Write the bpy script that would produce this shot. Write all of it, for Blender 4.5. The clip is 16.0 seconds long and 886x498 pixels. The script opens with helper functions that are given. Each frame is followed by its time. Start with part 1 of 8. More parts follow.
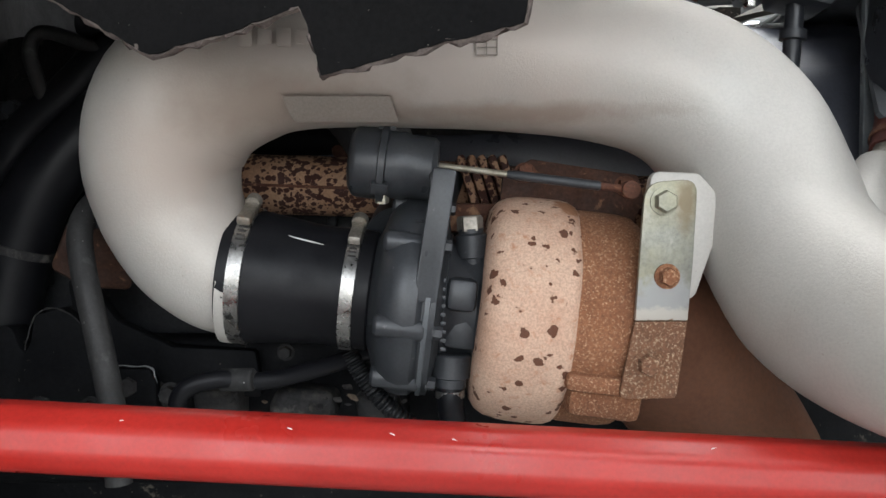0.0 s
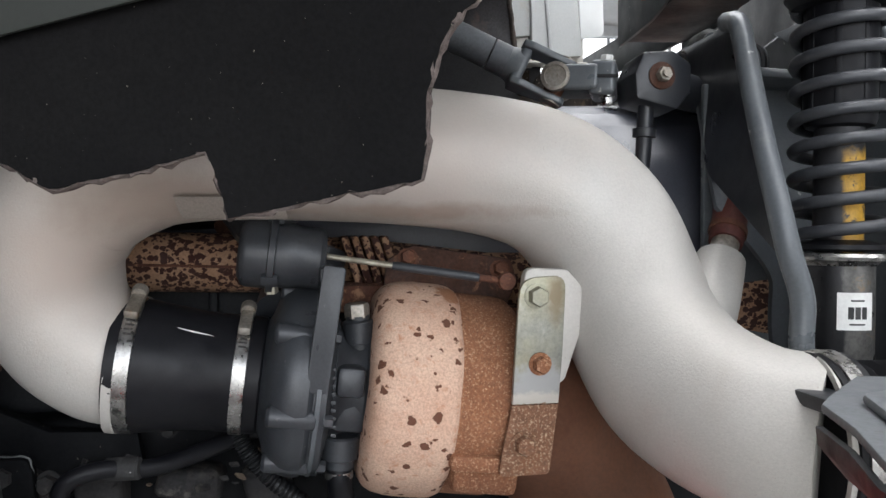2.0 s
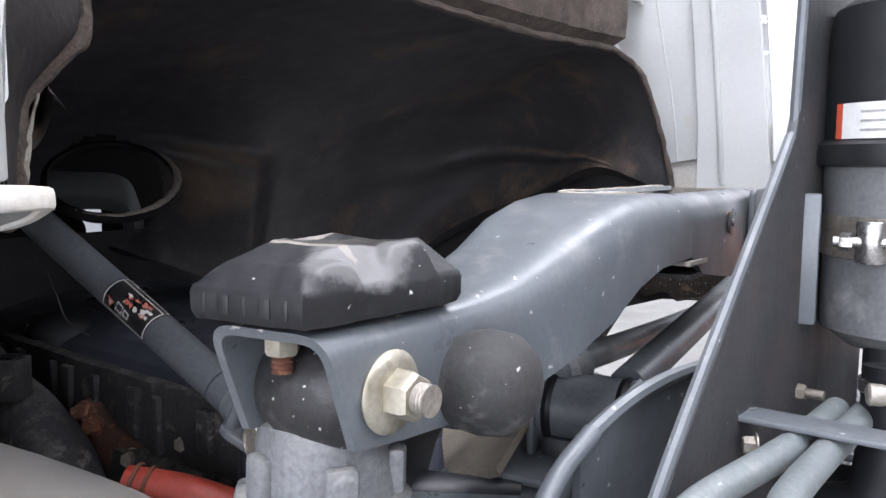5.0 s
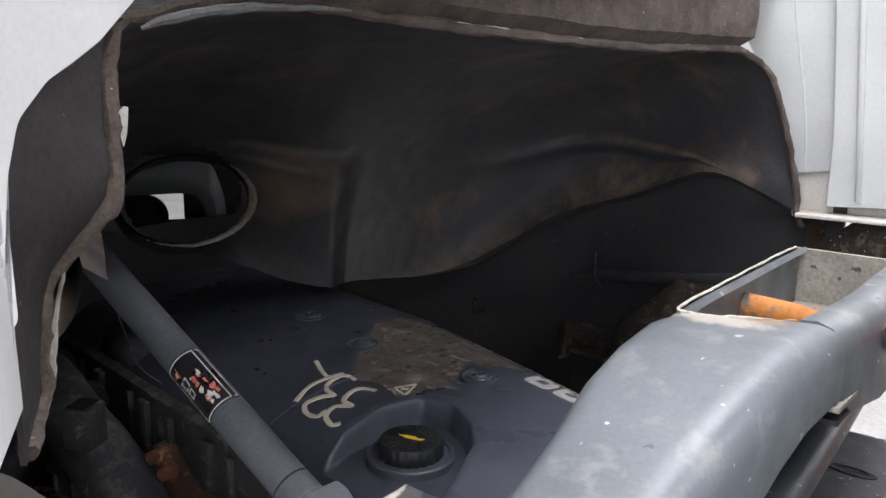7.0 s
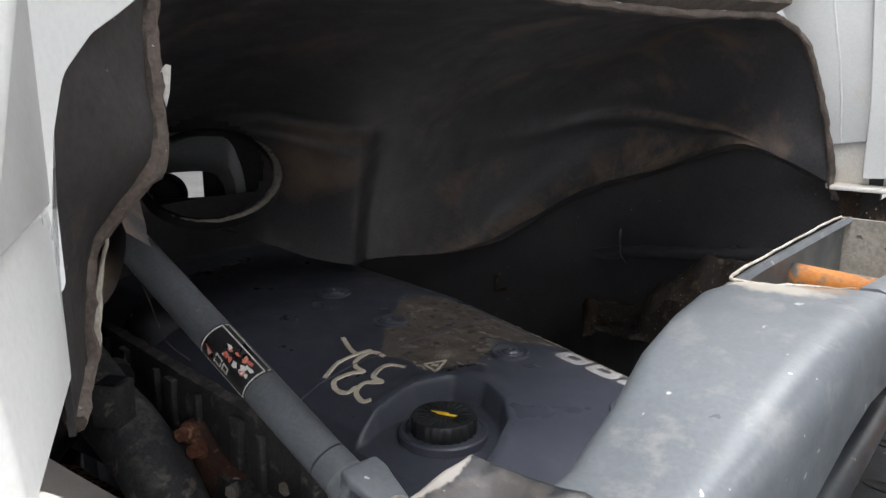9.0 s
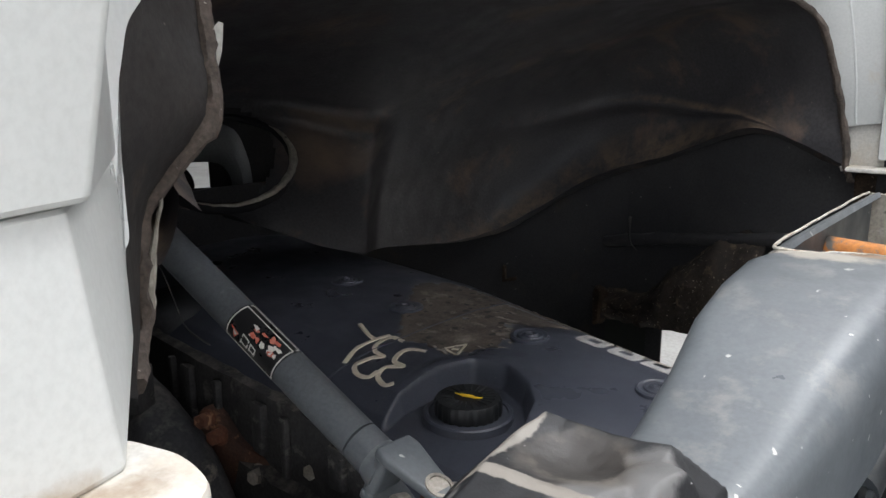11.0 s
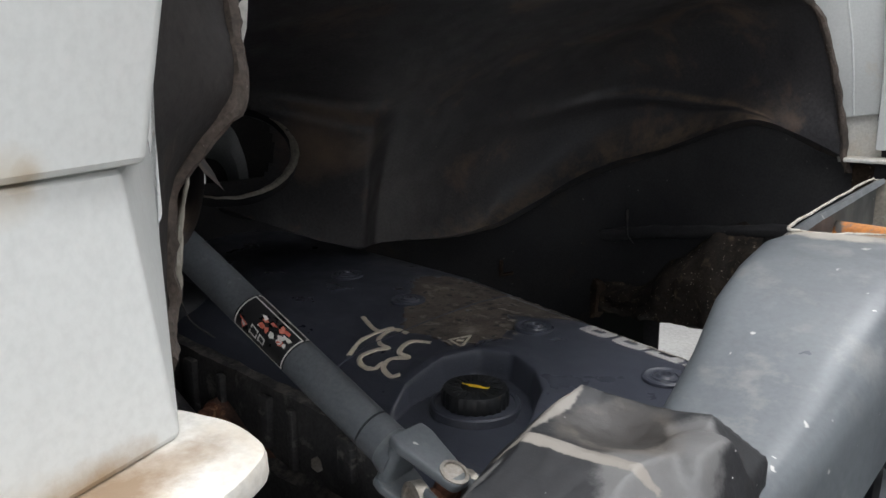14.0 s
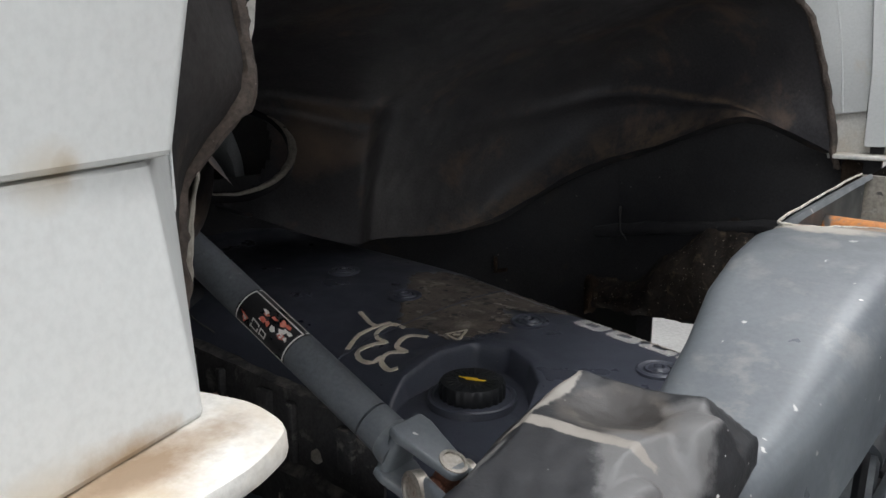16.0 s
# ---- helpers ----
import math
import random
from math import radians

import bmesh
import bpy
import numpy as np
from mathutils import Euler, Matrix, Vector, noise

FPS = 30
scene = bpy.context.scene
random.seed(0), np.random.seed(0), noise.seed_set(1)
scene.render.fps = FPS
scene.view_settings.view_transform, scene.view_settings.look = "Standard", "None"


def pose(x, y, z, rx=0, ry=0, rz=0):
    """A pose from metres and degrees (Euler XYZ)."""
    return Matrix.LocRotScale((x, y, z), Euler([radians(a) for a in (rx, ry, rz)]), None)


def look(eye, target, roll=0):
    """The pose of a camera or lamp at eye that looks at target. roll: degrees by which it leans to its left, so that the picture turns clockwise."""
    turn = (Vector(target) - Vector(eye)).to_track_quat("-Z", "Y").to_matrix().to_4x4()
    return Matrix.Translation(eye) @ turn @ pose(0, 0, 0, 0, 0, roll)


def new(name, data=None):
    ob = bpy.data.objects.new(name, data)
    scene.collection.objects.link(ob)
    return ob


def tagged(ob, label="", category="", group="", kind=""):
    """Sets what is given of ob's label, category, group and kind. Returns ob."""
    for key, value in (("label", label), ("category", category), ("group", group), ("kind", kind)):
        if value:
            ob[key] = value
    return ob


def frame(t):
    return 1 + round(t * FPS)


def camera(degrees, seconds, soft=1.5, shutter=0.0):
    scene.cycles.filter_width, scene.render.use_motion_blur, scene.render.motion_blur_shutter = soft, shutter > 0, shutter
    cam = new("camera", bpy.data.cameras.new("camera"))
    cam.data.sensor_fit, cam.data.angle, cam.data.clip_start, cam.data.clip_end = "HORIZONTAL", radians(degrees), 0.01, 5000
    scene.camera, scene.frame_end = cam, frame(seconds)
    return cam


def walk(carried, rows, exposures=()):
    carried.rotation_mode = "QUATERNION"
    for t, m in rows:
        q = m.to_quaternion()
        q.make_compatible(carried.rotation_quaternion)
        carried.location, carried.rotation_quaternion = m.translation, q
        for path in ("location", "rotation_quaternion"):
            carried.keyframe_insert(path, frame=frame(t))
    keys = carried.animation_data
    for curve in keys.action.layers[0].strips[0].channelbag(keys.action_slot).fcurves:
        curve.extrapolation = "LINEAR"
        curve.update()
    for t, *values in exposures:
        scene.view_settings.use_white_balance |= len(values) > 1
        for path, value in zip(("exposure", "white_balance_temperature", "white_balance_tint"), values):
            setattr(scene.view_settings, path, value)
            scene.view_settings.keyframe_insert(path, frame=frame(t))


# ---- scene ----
cam = camera(58.1, 16.0)
METRES, EYE, TILT, LEAN, TURN = 1.65, 1.2, -2.0, 0.0, 0.0
ROWS = [
    (0.0, 0.0, 0.0, 0.0, 0.0, 0.0, -0.0),
    (0.5, 0.0007, -0.0081, 0.0018, 1.04, 0.34, -0.28),
    (1.0, -0.0087, -0.0064, 0.0071, -0.52, 0.63, -0.21),
    (1.5, -0.0216, -0.0114, 0.0205, -5.56, 0.62, 0.26),
    (2.0, -0.0159, -0.025, 0.0491, -9.9, 0.3, 0.51),
    (2.5, 0.0337, -0.0706, 0.0924, -10.13, -0.71, 0.54),
    (3.0, 0.121, -0.1334, 0.1476, -4.03, -1.79, 0.67),
    (3.5, 0.2531, -0.0949, 0.1742, 7.17, -2.78, 0.51),
    (4.0, 0.3464, 0.0063, 0.2246, 17.81, -4.02, 0.01),
    (4.5, 0.4041, 0.1099, 0.254, 26.35, -4.32, -0.66),
    (5.0, 0.4382, 0.1758, 0.3064, 27.86, -4.35, -1.32),
    (7.5, 0.3926, 0.2349, 0.3978, 34.9, -11.86, -1.65),
    (8.0, 0.3905, 0.2324, 0.3981, 34.88, -11.97, -1.59),
    (8.5, 0.3813, 0.2325, 0.3939, 34.92, -12.15, -1.47),
    (9.0, 0.3813, 0.2342, 0.3881, 34.88, -12.21, -1.32),
    (9.5, 0.3723, 0.2319, 0.3819, 34.81, -12.27, -1.2),
    (12.0, 0.3623, 0.2204, 0.3743, 33.65, -12.13, -0.97),
    (12.5, 0.365, 0.2179, 0.3743, 33.47, -12.09, -0.97),
    (13.0, 0.3635, 0.2149, 0.3708, 33.35, -12.11, -0.9),
    (13.5, 0.3618, 0.2158, 0.369, 33.24, -12.14, -0.82),
    (14.0, 0.3531, 0.2169, 0.3677, 33.18, -12.17, -0.79),
    (14.5, 0.345, 0.2173, 0.3683, 33.04, -12.19, -0.74),
    (15.0, 0.3477, 0.2128, 0.3687, 32.91, -12.26, -0.77),
    (15.5, 0.3503, 0.2096, 0.3691, 32.76, -12.29, -0.78),
    (16.0, 0.355, 0.2082, 0.3675, 32.61, -12.3, -0.77),
]
walk(cam, [(t, pose(0, 0, EYE, TILT, LEAN, TURN) @ pose(METRES * x, METRES * y, METRES * z, 90 + pitch, roll, yaw)) for t, x, y, z, yaw, pitch, roll in ROWS],
     exposures=[(0.0, 0.15, 6480, 10), (2.5, 0.17, 6400, 14), (4.0, 0.46, 6280, 18), (5.0, 0.55, 6150, 18), (8.0, 0.56, 6480, 15), (9.5, 0.36, 6480, 13), (12.0, 0.02, 6440, 12), (16.0, -0.20, 6440, 12)])

# ---- light ----
world = bpy.data.worlds.new("sky")
scene.world = world
world.use_nodes = True
wn = world.node_tree.nodes
sky = wn.new("ShaderNodeTexSky")
sky.sky_type, sky.sun_disc = "NISHITA", False
sky.sun_elevation, sky.sun_rotation = radians(50), radians(200)
world.node_tree.links.new(sky.outputs[0], wn["Background"].inputs[0])
wn["Background"].inputs[1].default_value = 0.12


def area_lamp(name, m, sx, sy, watts, colour):
    data = bpy.data.lights.new(name, "AREA")
    data.shape, data.size, data.size_y, data.energy, data.color = "RECTANGLE", sx, sy, watts, colour
    ob = new(name, data)
    ob.matrix_world = m
    return ob


# the big gate behind the camera and the roof lights of the hall
area_lamp("gate_daylight", look((2.2, -8.8, 3.2), (2.0, 0, 2.2)), 16.0, 5.6, 1080, (0.95, 0.98, 1.0))
for x, watts in ((-6.0, 380), (1.5, 820), (7.0, 760)):
    area_lamp("roof_daylight", look((x, 1.0, 6.86), (x, 1.0001, 0)), 2.4, 14.0, watts, (0.97, 0.99, 1.0))
area_lamp("far_roof_daylight", look((3.0, 14.0, 6.86), (3.0, 14.0001, 0)), 22.0, 3.0, 1350, (0.97, 0.99, 1.0))


# ---- materials ----
def material(name, c1, c2, rough=0.5, metal=0.0, scale=9.0, grain=240.0, grain_mix=0.25, bump=0.15, bump_scale=300.0, spots=None, stain=None, rough_var=0.15, spec=0.5, coat=0.0, dust=None, areas=()):
    """c1, c2: the two tones mixed by coarse noise; spots: (colour, cells per metre, size, roughness); stain: (colour,
    scale, amount, softness); dust: (colour, scale, amount) settled on what faces up; areas: (colour, centre, radii,
    raggedness, noise scale), ragged patches of dirt, wear or another tone.
    """
    m = bpy.data.materials.new(name)
    m.use_nodes = True
    n, k = m.node_tree.nodes, m.node_tree.links
    p = n["Principled BSDF"]
    co = n.new("ShaderNodeTexCoord")

    def noise_node(s, detail=5.0, rough_=0.6, dist=0.0):
        t = n.new("ShaderNodeTexNoise")
        t.inputs["Scale"].default_value, t.inputs["Detail"].default_value = s, detail
        t.inputs["Roughness"].default_value, t.inputs["Distortion"].default_value = rough_, dist
        k.new(co.outputs["Object"], t.inputs["Vector"])
        return t.outputs["Fac"]

    def ramp(src, a, b):
        r = n.new("ShaderNodeMapRange")
        r.inputs["From Min"].default_value, r.inputs["From Max"].default_value = a, b
        k.new(src, r.inputs["Value"])
        return r.outputs["Result"]

    def mix(f, a, b):
        x = n.new("ShaderNodeMix")
        x.data_type = "RGBA"
        k.new(f, x.inputs["Factor"])
        for i, v in ((6, a), (7, b)):
            if isinstance(v, tuple):
                x.inputs[i].default_value = (*v, 1)
            else:
                k.new(v, x.inputs[i])
        return x.outputs[2]

    col = mix(ramp(noise_node(scale, 6.0), 0.35, 0.65), c1, c2)
    fine = noise_node(grain, 3.0)
    g = n.new("ShaderNodeMix")
    g.data_type, g.blend_type = "RGBA", "MULTIPLY"
    g.inputs["Factor"].default_value = grain_mix
    k.new(col, g.inputs[6])
    k.new(ramp(fine, 0.3, 0.62), g.inputs[7])
    col = g.outputs[2]
    rough_src = ramp(noise_node(scale * 2.3, 4.0), 0.3, 0.7)
    rr = n.new("ShaderNodeMapRange")
    rr.inputs["To Min"].default_value, rr.inputs["To Max"].default_value = max(0.02, rough - rough_var), min(1.0, rough + rough_var)
    k.new(rough_src, rr.inputs["Value"])
    rough_out = rr.outputs["Result"]
    masks = []
    if stain:
        sc, ss, amount, soft = stain
        f = ramp(noise_node(ss, 8.0, 0.68, 0.4), 1 - amount, 1 - amount + soft)
        col = mix(f, col, sc)
        masks.append(f)
    if spots:
        sc, cells, size, sr = spots
        v = n.new("ShaderNodeTexVoronoi")
        v.inputs["Scale"].default_value = cells
        warp = n.new("ShaderNodeVectorMath")
        warp.operation = "MULTIPLY_ADD"
        wt = n.new("ShaderNodeTexNoise")
        wt.inputs["Scale"].default_value = cells * 1.8
        k.new(co.outputs["Object"], wt.inputs["Vector"])
        k.new(wt.outputs["Color"], warp.inputs[0])
        warp.inputs[1].default_value = (0.75 / cells,) * 3
        k.new(co.outputs["Object"], warp.inputs[2])
        k.new(warp.outputs[0], v.inputs["Vector"])
        sel = n.new("ShaderNodeSeparateColor")
        k.new(v.outputs["Color"], sel.inputs[0])
        lim = n.new("ShaderNodeMath")
        lim.operation = "MULTIPLY"
        k.new(sel.outputs[0], lim.inputs[0])
        lim.inputs[1].default_value = size
        d = n.new("ShaderNodeMath")
        d.operation = "SUBTRACT"
        k.new(lim.outputs[0], d.inputs[0])
        k.new(v.outputs["Distance"], d.inputs[1])
        f = ramp(d.outputs[0], 0.0, 0.05)
        col = mix(f, col, sc)
        masks.append(f)
    if dust:
        dc, ds, amount = dust
        geo = n.new("ShaderNodeNewGeometry")
        sep = n.new("ShaderNodeSeparateXYZ")
        k.new(geo.outputs["Normal"], sep.inputs[0])
        f1, f2 = ramp(sep.outputs[2], 0.08, 0.75), ramp(noise_node(ds, 8.0, 0.7), 0.62 - 0.35 * amount, 0.82 - 0.35 * amount)
        mul = n.new("ShaderNodeMath")
        mul.operation = "MULTIPLY"
        k.new(f1, mul.inputs[0])
        k.new(f2, mul.inputs[1])
        col = mix(mul.outputs[0], col, dc)
    for ac, centre, radii, ragged, ns, *soft in areas:
        mp = n.new("ShaderNodeMapping")
        mp.vector_type = "TEXTURE"
        mp.inputs["Location"].default_value, mp.inputs["Scale"].default_value = centre, radii
        k.new(co.outputs["Object"], mp.inputs["Vector"])
        ln = n.new("ShaderNodeVectorMath")
        ln.operation = "LENGTH"
        k.new(mp.outputs[0], ln.inputs[0])
        add = n.new("ShaderNodeMath")
        add.operation = "MULTIPLY_ADD"
        k.new(noise_node(ns, 7.0, 0.65), add.inputs[0])
        add.inputs[1].default_value = ragged
        k.new(ln.outputs["Value"], add.inputs[2])
        f = ramp(add.outputs[0], 1.0 + ragged * 0.5, 1.0 - (soft[0] if soft else 0.18) + ragged * 0.5)
        col = mix(f, col, ac)
    k.new(col, p.inputs["Base Color"])
    k.new(rough_out, p.inputs["Roughness"])
    p.inputs["Metallic"].default_value = metal
    if metal and masks:
        inv = n.new("ShaderNodeMath")
        inv.operation = "MULTIPLY_ADD"
        k.new(masks[-1], inv.inputs[0])
        inv.inputs[1].default_value, inv.inputs[2].default_value = -metal, metal
        k.new(inv.outputs[0], p.inputs["Metallic"])
    p.inputs["Specular IOR Level"].default_value = spec
    p.inputs["Coat Weight"].default_value = coat
    if bump:
        b = n.new("ShaderNodeBump")
        b.inputs["Strength"].default_value, b.inputs["Distance"].default_value = bump, 0.001
        k.new(noise_node(bump_scale, 4.0), b.inputs["Height"])
        k.new(b.outputs["Normal"], p.inputs["Normal"])
    return m


def glowing(name, colour, strength):
    m = bpy.data.materials.new(name)
    m.use_nodes = True
    p = m.node_tree.nodes["Principled BSDF"]
    p.inputs["Base Color"].default_value = (*colour, 1)
    p.inputs["Emission Color"].default_value, p.inputs["Emission Strength"].default_value = (*colour, 1), strength
    return m


ALU = material("cast_aluminium", (0.49, 0.472, 0.440), (0.435, 0.412, 0.378), 0.55, 0.19, 5, 420, 0.08, 0.32, 480, stain=((0.395, 0.352, 0.308), 5, 0.46, 0.25), spots=((0.36, 0.325, 0.29), 90, 0.10, 0.7),
               areas=[((0.46, 0.395, 0.345), (-0.20, 0.70, 1.27), (0.14, 0.12, 0.17), 1.1, 9, 0.7), ((0.475, 0.415, 0.370), (0.02, 0.68, 1.36), (0.26, 0.12, 0.10), 1.2, 8, 0.7), ((0.37, 0.305, 0.260), (-0.13, 0.69, 1.30), (0.13, 0.08, 0.04), 1.2, 22, 0.6), ((0.34, 0.285, 0.245), (0.03, 0.70, 1.295), (0.20, 0.06, 0.012), 1.2, 30, 0.6)])
# Darker aluminium for the casting grid and the painted pipe shadow.
ALU_DARKER = material("darker_aluminium", (0.30, 0.262, 0.230), (0.27, 0.235, 0.205), 0.7, 0.05, 12, 420, 0.2, 0.25, 450)
RUBBER = material("black_rubber", (0.0062, 0.0064, 0.0080), (0.0105, 0.0107, 0.0128), 0.45, 0, 12, 300, 0.2, 0.08, 400, spec=0.2)
RUBBER_DUSTY = material("dusty_rubber", (0.020, 0.020, 0.020), (0.034, 0.033, 0.033), 0.7, 0, 14, 300, 0.3, 0.4, 260, stain=((0.10, 0.098, 0.095), 26, 0.42, 0.16), spots=((0.42, 0.41, 0.39), 120, 0.12, 0.8))
ENGINE_GREY = material("dark_grey_engine_paint", (0.046, 0.050, 0.056), (0.032, 0.035, 0.040), 0.40, 0.1, 10, 350, 0.25, 0.15, 350, stain=((0.11, 0.11, 0.11), 70, 0.33, 0.05))
# Base blackened for the shade under the cab; grime in the stains and spots.
ENGINE_DARK = material("grimy_shade_dark_engine", (0.0060, 0.0064, 0.0075), (0.0105, 0.0108, 0.0118), 0.7, 0, 9, 200, 0.3, 0.6, 160, stain=((0.085, 0.075, 0.062), 42, 0.36, 0.06), spots=((0.15, 0.135, 0.11), 90, 0.10, 0.9), spec=0.08)
DUSTY_PIPE = material("scuffed_dusty_pipe", (0.030, 0.031, 0.034), (0.044, 0.045, 0.048), 0.6, 0, 9, 240, 0.3, 0.4, 160, stain=((0.16, 0.145, 0.125), 22, 0.40, 0.06), spec=0.25, dust=((0.10, 0.094, 0.086), 30, 0.40))
HEAD_GREY = material("grimy_grey_head", (0.040, 0.042, 0.046), (0.026, 0.027, 0.030), 0.6, 0, 9, 240, 0.3, 0.4, 160, stain=((0.09, 0.082, 0.072), 26, 0.38, 0.10), spec=0.25)
FRAME_GREY = material("grey_chassis_paint", (0.116, 0.128, 0.137), (0.088, 0.097, 0.106), 0.40, 0.05, 8, 300, 0.14, 0.06, 300, stain=((0.23, 0.235, 0.235), 11, 0.40, 0.22), spots=((0.42, 0.41, 0.39), 55, 0.16, 0.6), dust=((0.19, 0.188, 0.182), 26, 0.20),
                      areas=[((0.30, 0.275, 0.235), (0.515, 0.968, 1.671), (0.040, 0.016, 0.02), 1.5, 70, 0.4), ((0.20, 0.125, 0.07), (0.545, 0.983, 1.671), (0.020, 0.007, 0.02), 1.4, 120, 0.4)])
SHAFT_GREY = material("dusty_grey_shaft", (0.085, 0.093, 0.102), (0.110, 0.119, 0.128), 0.5, 0.1, 9, 300, 0.25, 0.1, 300, stain=((0.17, 0.175, 0.18), 40, 0.34, 0.1))
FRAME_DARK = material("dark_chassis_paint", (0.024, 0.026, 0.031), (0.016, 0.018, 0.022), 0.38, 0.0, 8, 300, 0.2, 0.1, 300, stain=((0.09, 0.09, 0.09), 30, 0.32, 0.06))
TURBINE = material("heat_bleached_casting", (0.58, 0.365, 0.26), (0.66, 0.46, 0.345), 0.88, 0, 22, 500, 0.32, 0.9, 420, spots=((0.115, 0.045, 0.024), 80, 0.46, 0.9), stain=((0.45, 0.235, 0.145), 110, 0.44, 0.12), areas=[((0.30, 0.135, 0.065), (0.128, 0.735, 1.225), (0.030, 0.05, 0.022), 0.9, 70), ((0.09, 0.035, 0.02), (0.115, 0.73, 1.232), (0.010, 0.03, 0.007), 1.0, 160)])
MANIFOLD = material("spotted_rusty_manifold", (0.42, 0.26, 0.165), (0.33, 0.18, 0.105), 0.85, 0, 20, 400, 0.3, 0.5, 300, spots=((0.045, 0.014, 0.009), 165, 1.05, 0.9))
GRIME = material("caked_engine_grime", (0.044, 0.042, 0.042), (0.024, 0.024, 0.025), 0.8, 0, 14, 240, 0.4, 0.8, 140, stain=((0.105, 0.098, 0.09), 32, 0.42, 0.1), spec=0.2, dust=((0.12, 0.108, 0.095), 34, 0.40))
RUST = material("rusted_casting", (0.30, 0.130, 0.062), (0.22, 0.088, 0.042), 0.9, 0, 13, 420, 0.4, 0.9, 420, stain=((0.54, 0.33, 0.20), 430, 0.46, 0.12))
RUST_DARK = material("dark_rust", (0.15, 0.055, 0.028), (0.085, 0.035, 0.022), 0.85, 0, 20, 350, 0.4, 0.7, 350, stain=((0.30, 0.16, 0.09), 60, 0.42, 0.08))
RUST_DEEP = material("dark_scaly_rust", (0.080, 0.032, 0.018), (0.040, 0.020, 0.014), 0.9, 0, 22, 300, 0.45, 0.8, 220, stain=((0.17, 0.085, 0.048), 55, 0.42, 0.08))
RUST_BROWN = material("smooth_brown_rust", (0.15, 0.058, 0.025), (0.11, 0.041, 0.019), 0.75, 0, 6, 200, 0.2, 0.2, 200)
ZINC = material("yellow_zinc_plate", (0.33, 0.315, 0.22), (0.27, 0.27, 0.235), 0.45, 0.45, 18, 300, 0.25, 0.15, 300, stain=((0.44, 0.42, 0.36), 30, 0.45, 0.2), areas=[((0.36, 0.365, 0.36), (0.19, 0.68, 1.135), (0.04, 0.03, 0.022), 1.3, 90, 0.5), ((0.20, 0.16, 0.10), (0.206, 0.68, 1.215), (0.012, 0.03, 0.030), 1.2, 60, 0.6), ((0.50, 0.48, 0.43), (0.188, 0.68, 1.119), (0.06, 0.03, 0.009), 1.4, 140, 0.4), ((0.22, 0.12, 0.065), (0.188, 0.68, 1.110), (0.06, 0.03, 0.006), 1.8, 200)])
ZINC_RUSTY = material("rust_pitted_zinc", (0.22, 0.105, 0.055), (0.15, 0.068, 0.036), 0.85, 0.0, 18, 300, 0.35, 0.8, 380, stain=((0.46, 0.33, 0.22), 420, 0.47, 0.10))
ZINC_PALE = material("bare_flecked_rim", (0.55, 0.53, 0.47), (0.38, 0.34, 0.28), 0.7, 0.1, 60, 300, 0.4, 0.4, 380, stain=((0.24, 0.14, 0.08), 170, 0.45, 0.1))
STEEL = material("bright_steel", (0.50, 0.49, 0.47), (0.30, 0.295, 0.285), 0.30, 0.95, 45, 400, 0.3, 0.08, 300)
STEEL_DIRTY = material("dirty_steel", (0.40, 0.37, 0.33), (0.27, 0.24, 0.20), 0.5, 0.7, 30, 300, 0.35, 0.3, 300, stain=((0.22, 0.12, 0.06), 60, 0.40, 0.1))
DAMPER = material("stained_damper_tube", (0.17, 0.165, 0.155), (0.10, 0.098, 0.094), 0.38, 0.55, 26, 300, 0.35, 0.25, 300, stain=((0.20, 0.125, 0.055), 40, 0.42, 0.12), areas=[((0.022, 0.022, 0.024), (0.436, 0.61, 1.20), (0.022, 0.05, 0.10), 0.5, 60)])
BRASS = material("yellow_passivated_steel", (0.50, 0.47, 0.39), (0.34, 0.31, 0.24), 0.42, 0.75, 60, 300, 0.2, 0.05, 300)
GALV = material("painted_grey_green_pipe", (0.185, 0.205, 0.206), (0.145, 0.164, 0.167), 0.46, 0.12, 12, 260, 0.25, 0.15, 260, stain=((0.25, 0.258, 0.25), 40, 0.36, 0.10), spots=((0.34, 0.34, 0.32), 110, 0.16, 0.7), dust=((0.22, 0.222, 0.215), 40, 0.30))
YELLOW_WORN = material("flaking_yellow_tube", (0.60, 0.34, 0.035), (0.46, 0.25, 0.03), 0.55, 0, 34, 300, 0.3, 0.2, 300, stain=((0.045, 0.038, 0.030), 75, 0.45, 0.06), areas=[((0.018, 0.018, 0.020), (0.440, 0.62, 1.30), (0.0235, 0.05, 0.20), 0.35, 60), ((0.018, 0.018, 0.020), (0.471, 0.64, 1.39), (0.05, 0.05, 0.052), 0.3, 90)])
ORANGE_ROD = material("orange_painted_rod", (0.55, 0.20, 0.03), (0.40, 0.14, 0.03), 0.5, 0, 30, 300, 0.3, 0.2, 300, stain=((0.12, 0.11, 0.10), 38, 0.47, 0.06))
RED_PAINT = material("glossy_red_paint", (0.42, 0.024, 0.018), (0.34, 0.018, 0.014), 0.36, 0, 6, 260, 0.16, 0.10, 60, stain=((0.40, 0.075, 0.06), 40, 0.34, 0.10), rough_var=0.12, coat=0.04, spec=0.4)
RED_DARK = material("dull_dark_red_rubber", (0.11, 0.028, 0.020), (0.07, 0.020, 0.016), 0.65, 0, 20, 300, 0.3, 0.2, 300)
RED_HOSE = material("red_silicone_hose", (0.36, 0.045, 0.025), (0.26, 0.035, 0.022), 0.55, 0, 20, 300, 0.25, 0.2, 300)
